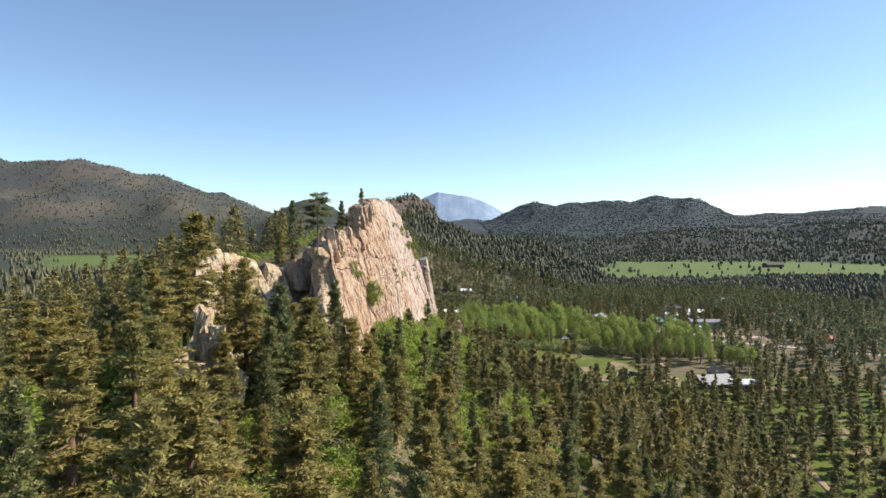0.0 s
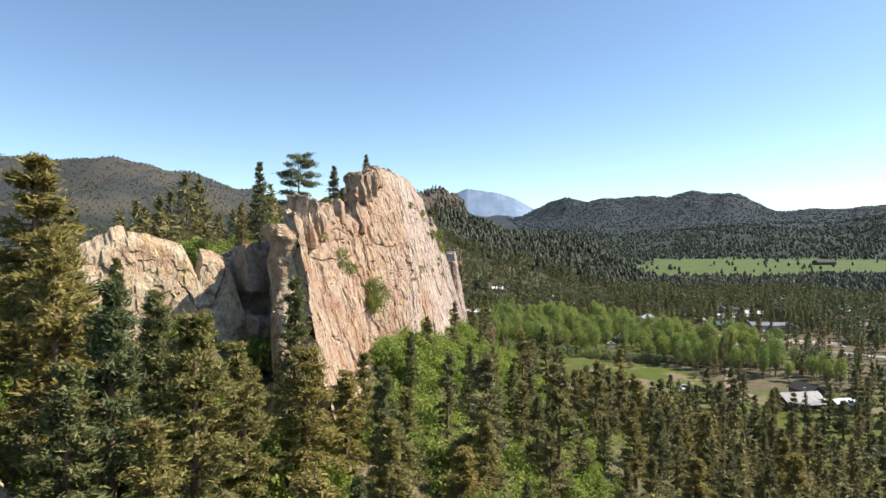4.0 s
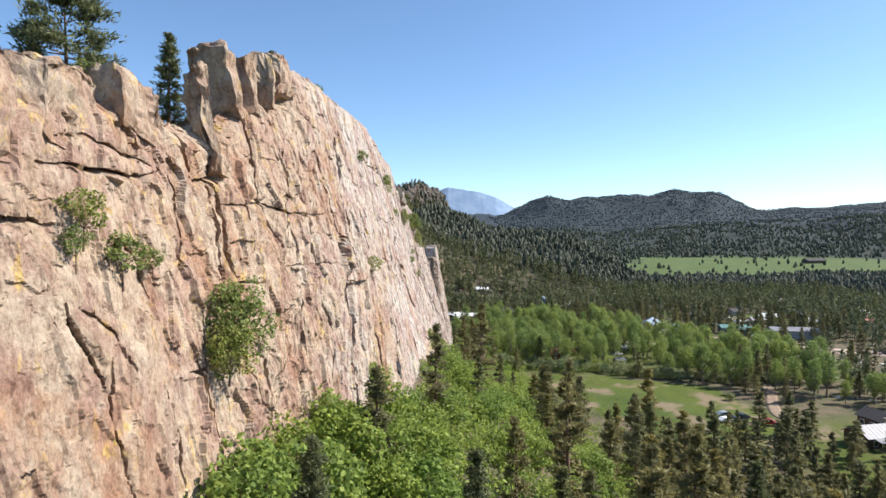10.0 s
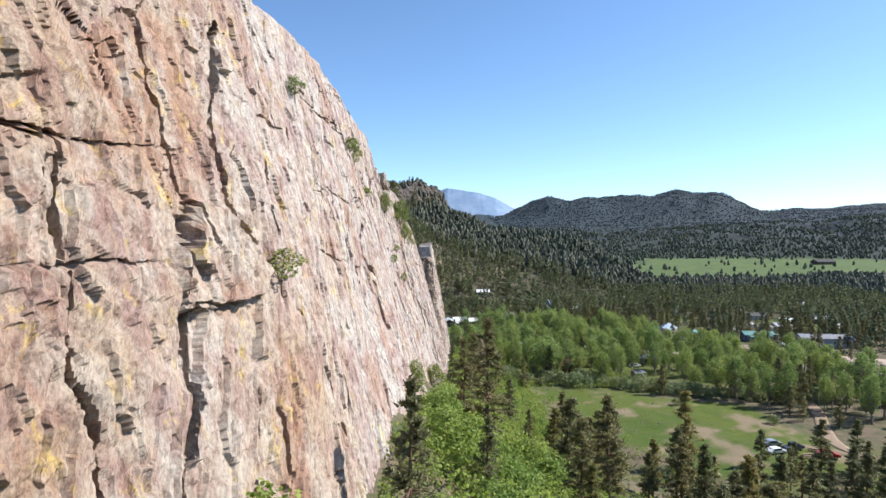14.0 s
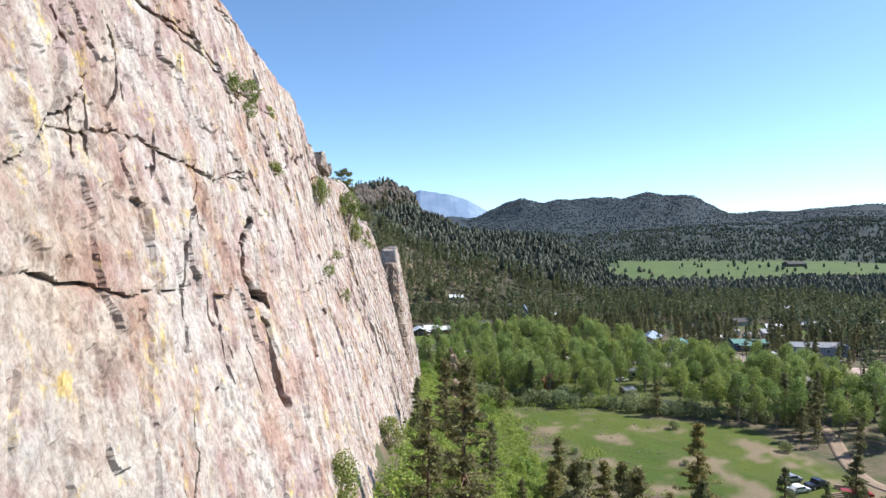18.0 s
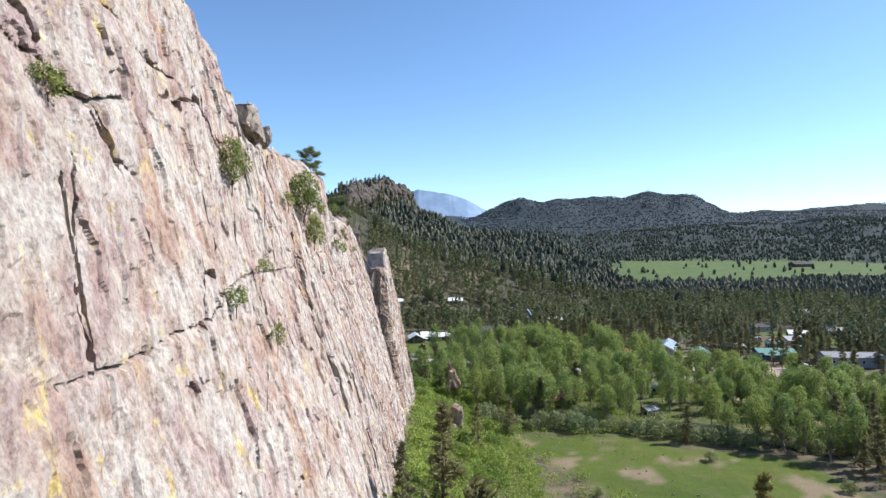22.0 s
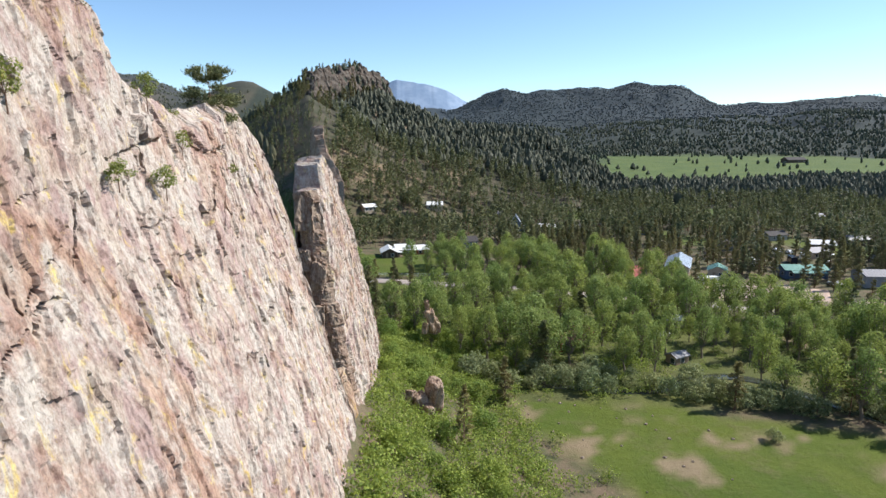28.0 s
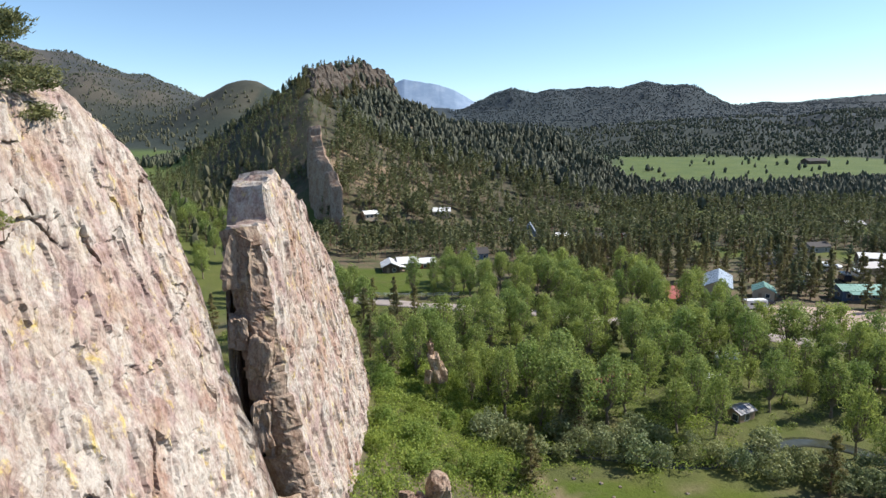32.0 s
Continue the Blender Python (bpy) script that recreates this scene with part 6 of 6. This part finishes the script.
field("ridge_wood", 2600, (-160, 90), (470, 700), lambda x, y: no_home(x, y) * np.where(x > butte_x(y), 0.5, 0.95) * (land(x, y) > 8) * np.where((np.abs(x - butte_x(y)) < 7) & (y < 562), 0.2, 1), 75, 5, 9.5, 0.18, "dark pines on the flanks of the ridge", 45, NEEDLES_VALLEY)
field("ridge_wood", 4200, (-230, 90), (690, 1050), lambda x, y: np.where(x > butte_x(y), 0.6, 0.95) * np.ones_like(x), 84, 5, 8.5, 0.25, "dark pines on the flanks of the ridge")
field("west_wood", 2600, (-420, -75), (-40, 620), lambda x, y: 0.8 * (1 - in_meadow(x, y)), 76, 7, 12, 0.20, "pine woods on the west side of the ridge")
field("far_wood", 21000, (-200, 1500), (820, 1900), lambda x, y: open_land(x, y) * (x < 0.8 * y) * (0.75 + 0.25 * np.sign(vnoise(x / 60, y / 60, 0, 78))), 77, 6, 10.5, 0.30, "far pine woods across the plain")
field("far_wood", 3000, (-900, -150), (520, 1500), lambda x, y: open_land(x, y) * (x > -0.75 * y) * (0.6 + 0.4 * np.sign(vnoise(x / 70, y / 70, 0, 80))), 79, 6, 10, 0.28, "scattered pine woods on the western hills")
field("mesa_wood", 16000, (150, 1900), (1880, 2700), lambda x, y: np.where(x < 0.78 * y, 0.95, 0), 81, 3.2, 5.2, 0.62, "dark pine woods on the slopes of the mesa", 0, NEEDLES_MESA_HAZE)
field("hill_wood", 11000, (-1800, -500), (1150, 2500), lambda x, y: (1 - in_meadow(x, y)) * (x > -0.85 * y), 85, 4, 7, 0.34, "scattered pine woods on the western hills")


# ---- houses, cars, roads ----
def strip(name, pts, width, mat, label, category, lift=0.12):
    """A road draped on the ground along points."""
    P = np.array(pts, float)
    t = np.concatenate([[0], np.cumsum(np.hypot(*np.diff(P, axis=0).T))])
    s = np.arange(0, t[-1], 2.0)
    x, y = np.interp(s, t, P[:, 0]), np.interp(s, t, P[:, 1])
    k = np.ones(9) / 9
    x, y = np.convolve(np.pad(x, 4, "edge"), k, "valid"), np.convolve(np.pad(y, 4, "edge"), k, "valid")
    d = np.stack([np.gradient(x), np.gradient(y)], -1)
    d /= np.linalg.norm(d, axis=1)[:, None] + 1e-9
    rows = []
    for o in (-0.5, -0.25, 0, 0.25, 0.5):
        a, b = x - d[:, 1] * o * width, y + d[:, 0] * o * width
        rows.append(np.stack([a, b, land(a, b) + lift], -1))
    n = len(x)
    i = np.arange(n - 1)
    f = np.concatenate([np.stack([r * n + i, r * n + i + 1, (r + 1) * n + i + 1, (r + 1) * n + i], -1) for r in range(4)])
    ob = tagged(new(name, mesh_np(name, np.concatenate(rows), f, mat, True)), label, category, kind="structure")
    m = ob.modifiers.new("thick", "SOLIDIFY")
    m.thickness, m.offset = 0.3, -1 
    return ob


strip("road", [(x, road_line(x)) for x in range(-60, 301, 8)], 6.5, ASPHALT, "pale worn asphalt road through the village", "road", 0.18)
strip("driveway", [(101, 369), (98, 350), (102, 330), (112, 305), (104, 280), (95, 262), (91, 250), (98, 240)], 3.4, DIRT, "narrow dirt driveway to the lodge", "driveway")
strip("track", [(95, 176), (92, 156), (88, 135), (84, 116), (78, 96)], 1.5, DIRT, "brown dirt track across the lawn", "track")
strip("creek", [(20, 316), (34, 313), (50, 307), (62, 312), (75, 316), (84, 304), (92, 291), (110, 280), (135, 268)], 3.2, WATER, "shallow shaded creek with pale stones", "creek", 0.05)
strip("parking_lot", [(98, 384), (112, 384), (128, 380), (142, 371)], 24, GRAVEL, "pink gravel parking lot beside the road", "parking lot", 0.12)
strip("parking_lot_1", [(140, 366), (170, 352), (190, 345)], 14, GRAVEL, "gravel yard beside the road", "parking lot", 0.10)


def window_part(parent, x, y, z, w, h, along_x):
    """A framed window on a wall; y or x is the wall's outer face."""
    fr = box(bmesh.new(), ((w + 0.24, 0.10, h + 0.24) if along_x else (0.10, w + 0.24, h + 0.24)), (x, y, z), 0.02)
    f = part("window", fr, TRIM, parent)
    out = 0.03 * (1 if (y if along_x else x) > 0 else -1)
    part("pane", box(bmesh.new(), ((w, 0.08, h) if along_x else (0.08, w, h)), (x, y + out, z) if along_x else (x + out, y, z)), GLASS, f)
    return f


def gable(name, at, turn, size, wall_h, pitch, wall_mat, roof_mat, label, category="house", eave=0.5, porch=False, chimney=False, wins=3, ribs=True):
    """A gabled building; size along x (the ridge) and y."""
    lx, ly = size
    ob = thing(name, pose(at[0], at[1], ground_at(at[0], at[1]) - 0.2, 0, 0, turn), label, category, "village buildings")
    rise = ly / 2 * pitch
    bm = bmesh.new()
    prism(bm, [(-ly / 2, -1), (ly / 2, -1), (ly / 2, wall_h), (0, wall_h + rise), (-ly / 2, wall_h)], lx, Matrix.Rotation(radians(90), 4, "Z"))
    part("wall", bm, wall_mat, ob)
    for sgn in (-1, 1):
        half = ly / 2 + eave
        bm = bmesh.new()
        a, b = (0.0, wall_h + rise + 0.04), (sgn * half, wall_h - eave * pitch + 0.04)
        prism(bm, [a, b, (b[0], b[1] + 0.16), (a[0], a[1] + 0.16)], lx + 2 * eave, Matrix.Rotation(radians(90), 4, "Z"))
        roof = part("roof", bm, roof_mat, ob)
        if ribs:
            for k in range(int((lx + 2 * eave) / 1.2)):
                bm = bmesh.new()
                prism(bm, [(a[0], a[1] + 0.16), (b[0], b[1] + 0.16), (b[0], b[1] + 0.22), (a[0], a[1] + 0.22)], 0.06, Matrix.Translation((-lx / 2 - eave + 0.6 + 1.2 * k, 0, 0)) @ Matrix.Rotation(radians(90), 4, "Z"))
                part("roof_seam", bm, roof_mat, roof)
    for k in range(wins):
        x = -lx / 2 + lx * (k + 0.5) / wins
        for y in (-ly / 2, ly / 2):
            window_part(ob, x, y, wall_h * 0.55, 1.1, 1.2, True)
    for x in (-lx / 2, lx / 2):
        window_part(ob, x, -ly * 0.18, wall_h * 0.55, 1.1, 1.2, False)
    part("door", box(bmesh.new(), (0.12, 1.0, 2.1), (-lx / 2, ly * 0.18, 1.25), 0.02), WOOD, ob)
    if porch:
        part("porch_roof", prism(bmesh.new(), [(0, wall_h - 0.1), (2.6, wall_h - 0.7), (2.6, wall_h - 0.56), (0, wall_h + 0.06)], lx * 0.8, Matrix.Translation((0, -ly / 2, 0)) @ Matrix.Rotation(radians(-90), 4, "Z")), roof_mat, ob)
        part("deck", box(bmesh.new(), (lx * 0.8, 2.6, 0.9), (0, -ly / 2 - 1.3, 0.1), 0.03), WOOD, ob)
        for k in range(5):
            part("porch_post", box(bmesh.new(), (0.14, 0.14, wall_h - 1.2), (-lx * 0.38 + lx * 0.19 * k, -ly / 2 - 2.4, (wall_h - 1.2) / 2 + 0.5)), WOOD, ob)
    if chimney:
        part("chimney", box(bmesh.new(), (0.8, 0.8, 2.0), (lx * 0.2, 0.6, wall_h + rise + 0.3), 0.04), ROCK_GREY, ob)
    return ob


gable("lodge", (104, 230), 12, (13, 7), 3.2, 0.55, WALL_BROWN, ROOF_METAL, "brown wooden lodge with a pale metal roof", porch=True, chimney=True)
gable("lodge", (112, 240), 102, (9, 6), 3.6, 0.6, WALL_BROWN, ROOF_DARK, "dark brown wing behind the lodge")
gable("lodge", (116, 227), 12, (7, 5), 2.8, 0.5, WALL_BROWN, ROOF_BLUE, "low brown outbuilding with a blue-grey roof")
gable("ranch_house", (-3.5, 450), 96, (9, 6.5), 2.6, 0.5, WALL_BROWN, ROOF_WHITE, "low ranch house with a white metal roof", porch=True)
gable("ranch_house", (9.5, 455), 10, (8, 6), 2.4, 0.45, WALL_RED, ROOF_WHITE, "reddish ranch house wing with a white metal roof")
gable("ranch_house", (2.6, 454), 8, (7, 7), 2.9, 0.5, WALL_BROWN, ROOF_WHITE, "middle wing of a low ranch house with a white metal roof")
gable("cabin", (32, 470), 10, (9, 6), 3.0, 0.6, WALL_BLUE, ROOF_DARK, "small dark cabin with a dark roof")
gable("cabin", (21, 545), 0, (9, 6), 3.0, 0.5, WALL_TAN, ROOF_WHITE, "small cabin with a white roof among pines")
gable("cabin", (-16, 520), 30, (7, 5), 2.8, 0.5, WALL_TAN, ROOF_WHITE, "small pale cabin among pines")
gable("chalet", (64, 516), 80, (9, 8), 2.2, 1.5, WALL_BLUE, ROOF_BLUE, "steep-roofed blue chalet among pines")
gable("cabin", (80, 512), 0, (8, 5), 2.8, 0.5, WALL_TAN, ROOF_WHITE, "low pale cabin beside the chalet")
gable("house", (99, 505), -5, (11, 7), 3.0, 0.45, WALL_BROWN, ROOF_DARK, "brown house with a dark roof among pines")
gable("house", (112, 508), 10, (8, 6), 3.0, 0.45, WALL_RED, ROOF_DARK, "reddish house with a dark roof among pines")
gable("house", (130, 500), 5, (10, 7), 3.0, 0.45, WALL_BLUE, ROOF_DARK, "blue-grey house with a dark roof")
gable("red_shop", (87, 403), 8, (10, 7), 3.0, 0.5, WALL_BROWN, ROOF_RED, "brown shop with a faded red metal roof", porch=True)
gable("hall", (107, 412), 62, (19, 8), 4.0, 0.5, WALL_TAN, ROOF_BLUE, "long tan hall with a blue-grey metal roof", "hall", wins=5)
gable("annex", (118, 404), 62, (7, 6), 3.0, 0.5, WALL_TAN, ROOF_GREEN, "small annex with a greenish roof beside the hall")
gable("store", (149, 402), -6, (15, 7), 3.6, 0.35, WALL_BLUE, ROOF_GREEN, "dark store with a green metal roof", "store", porch=True, wins=4)
gable("warehouse", (172, 388), -8, (22, 9), 4.0, 0.30, WALL_GREY, ROOF_METAL, "grey metal warehouse with a pale roof", "warehouse", wins=4)
gable("cottage", (42, 334), 20, (5.8, 4.6), 2.6, 0.6, WALL_RED, ROOF_RED, "small red-roofed cottage under cottonwoods", "cottage", wins=2)
gable("cottage", (49, 341), 80, (4.6, 3.8), 2.4, 0.5, WALL_RED, ROOF_RED, "small red shed beside the cottage", "cottage", wins=2)
gable("shed", (66, 324), 25, (4.2, 3.0), 2.0, 0.4, WOOD, ROOF_METAL, "small grey wooden shed by the creek", "shed", 0.3, wins=1)
gable("shed", (77, 350), -10, (5, 4), 2.4, 0.4, WALL_TAN, ROOF_WHITE, "small pale shed beside the road", "shed", 0.3, wins=1)
gable("barn", (600, 1085), 10, (34, 14), 5.0, 0.5, WALL_BROWN, ROOF_DARK, "long barn alone in the far meadow", "barn", 0.8, wins=4, ribs=False)
for k, (x, y, a, roof) in enumerate(((178, 436, 10, ROOF_METAL), (192, 452, -20, ROOF_WHITE), (205, 430, 30, ROOF_METAL), (168, 462, 80, ROOF_DARK), (216, 462, 0, ROOF_METAL), (186, 478, 15, ROOF_DARK), (240, 430, 20, ROOF_RED), (228, 400, -30, ROOF_METAL), (150, 455, 10, ROOF_DARK),
                                   (262, 470, 40, ROOF_WHITE), (210, 330, 20, ROOF_RED), (190, 300, -15, ROOF_DARK), (232, 292, 0, ROOF_METAL), (150, 540, 10, ROOF_DARK), (190, 560, 70, ROOF_DARK), (60, 560, 20, ROOF_METAL), (250, 540, 0, ROOF_METAL), (300, 440, 30, ROOF_DARK))):
    gable("house", (x, y), a, (9 + k % 3, 6.5), 3.0, 0.45, (WALL_TAN, WALL_BROWN, WALL_GREY)[k % 3], roof, "small village house half hidden by pines", wins=2, ribs=False)


def car(at, turn, paint, label, kind="car", parked="parked vehicles"):
    """A parked car, pickup or van."""
    z = ground_at(*at) + (0.2 if at[1] > 340 else 0.05)
    ob = thing(kind, pose(at[0], at[1], z, 0, 0, turn), label, kind, parked)
    prof = {"car": [(-2.2, 0.35), (2.2, 0.35), (2.25, 0.75), (1.2, 0.95), (0.6, 1.45), (-1.2, 1.45), (-1.9, 1.0), (-2.25, 0.9)],
            "pickup": [(-2.7, 0.45), (2.7, 0.45), (2.75, 1.0), (1.5, 1.15), (0.9, 1.8), (-0.6, 1.8), (-0.75, 1.15), (-2.7, 1.15)],
            "motorhome": [(-3.6, 0.5), (3.4, 0.5), (3.5, 1.2), (2.9, 1.5), (3.2, 2.2), (2.9, 3.0), (-3.6, 3.0)]}[kind]
    bm = prism(bmesh.new(), prof, 1.8 if kind != "motorhome" else 2.3)
    bmesh.ops.bevel(bm, geom=list(bm.edges), offset=0.07, segments=2, affect="EDGES")
    part("body", bm, paint, ob)
    w = 0.92 if kind != "motorhome" else 1.17
    lo, hi, x0, x1 = (1.0, 1.38, -1.3, 0.75) if kind == "car" else ((1.2, 1.72, -0.5, 1.0) if kind == "pickup" else (1.6, 2.3, -2.6, 2.4))
    for s in (-1, 1):
        part("side_window", box(bmesh.new(), (x1 - x0, 0.06, hi - lo), ((x0 + x1) / 2, s * w, (lo + hi) / 2), 0.02), GLASS, ob)
    axle = 1.35 if kind == "car" else 1.7
    for x in (-axle, axle):
        for s in (-1, 1):
            bm = bmesh.new()
            bmesh.ops.create_cone(bm, cap_ends=True, segments=16, radius1=0.36, radius2=0.36, depth=0.24, matrix=pose(x, s * 0.82, 0.36, 90))
            tyre = part("wheel", bm, RUBBER, ob)
            bm = bmesh.new()
            bmesh.ops.create_cone(bm, cap_ends=True, segments=12, radius1=0.2, radius2=0.2, depth=0.26, matrix=pose(x, s * 0.82, 0.36, 90))
            part("rim", bm, PAINT_SILVER, tyre)
    return ob


car((79, 248.5), 20, PAINT_DARK, "dark pickup parked on the grass", "pickup")
car((74, 246.5), 15, PAINT_WHITE, "white car parked on the grass")
car((76, 252), 10, PAINT_SILVER, "silver car parked on the grass")
car((84, 244), -15, PAINT_RED, "old red pickup beside stacked lumber", "pickup")
car((70, 341), 20, PAINT_WHITE, "white car under the cottonwoods")
car((108, 391), 5, PAINT_WHITE, "white motorhome in the gravel lot", "motorhome")
car((116, 388), 5, PAINT_SILVER, "silver car in the gravel lot")
car((115, 396), 15, PAINT_DARK, "dark car in the gravel lot")
for k, (x, y) in enumerate(((168, 428), (174, 424), (181, 421), (164, 440), (172, 444), (158, 412), (160, 424), (185, 436), (152, 388), (160, 372), (168, 368), (150, 430), (142, 420), (196, 412))):
    car((x, y), 70 + 17 * (k % 3), (PAINT_WHITE, PAINT_SILVER, PAINT_DARK, PAINT_WHITE)[k % 4], "pale vehicle parked in the village yard", ("motorhome", "car", "pickup")[k % 3])


def lumber(at, turn, label):
    ob = thing("lumber_pile", pose(at[0], at[1], ground_at(*at), 0, 0, turn), label, "lumber pile", "lumber piles")
    for i in range(3):
        for j in range(3 - i):
            part("beam", box(bmesh.new(), (4.5 - 0.4 * ((i * 3 + j) % 3), 0.4, 0.28), (0.15 * j, -0.5 + 0.5 * j + 0.2 * i, 0.16 + 0.29 * i), 0.03), WOOD, ob)


lumber((80.5, 244), 10, "stacked pale lumber on the grass")
lumber((84.5, 247.5), -20, "loose stack of weathered beams on the grass")

fence = thing("fence", Matrix(), "white rail fence round the ranch lawn", "fence")
for k in range(24):
    x = -26 + 2.0 * k
    y = 413.5 - 0.10 * k
    z = ground_at(x, y)
    part("post", box(bmesh.new(), (0.14, 0.14, 1.5), (x, y, z + 0.6), 0.02), TRIM, fence)
    if k:
        for h in (0.55, 1.05):
            part("rail", box(bmesh.new(), (2.0, 0.06, 0.14), (x - 1.0, y + 0.05, (z + zp) / 2 + h)), TRIM, fence)
    zp = z

for x, y in ((128, 368), (100, 366), (160, 345), (66, 378), (30, 391)):
    z = ground_at(x, y)
    ob = thing("utility_pole", pose(x, y, z), "brown wooden utility pole beside the road", "utility pole", "utility poles")
    part("pole", mesh_np("pole", *tube([(0, 0, -0.5), (0, 0, 8.5)], [0.15, 0.1], 8), WOOD, True), WOOD, ob)
    part("crossarm", box(bmesh.new(), (0.1, 2.0, 0.12), (0, 0, 7.9), 0.01), WOOD, ob)

stones = []
r = np.random.default_rng(5)
STONE = boulder_mesh("stone", (1, 1, 0.7), 3, ROCK_GREY)
for x, y in scatter(34, (24, 60), (262, 306), lambda x, y: float(in_meadow(x, y)) * 0.8, 2.0):
    s = r.uniform(0.25, 0.6)
    ob = new("stone", STONE)
    ob.matrix_world = pose(x, y, ground_at(x, y) + 0.05, 0, 0, r.uniform(0, 360)) @ Matrix.Diagonal((s, s, s, 1))
    tagged(ob, "pale stone lying in the meadow grass", "stone", "meadow stones")
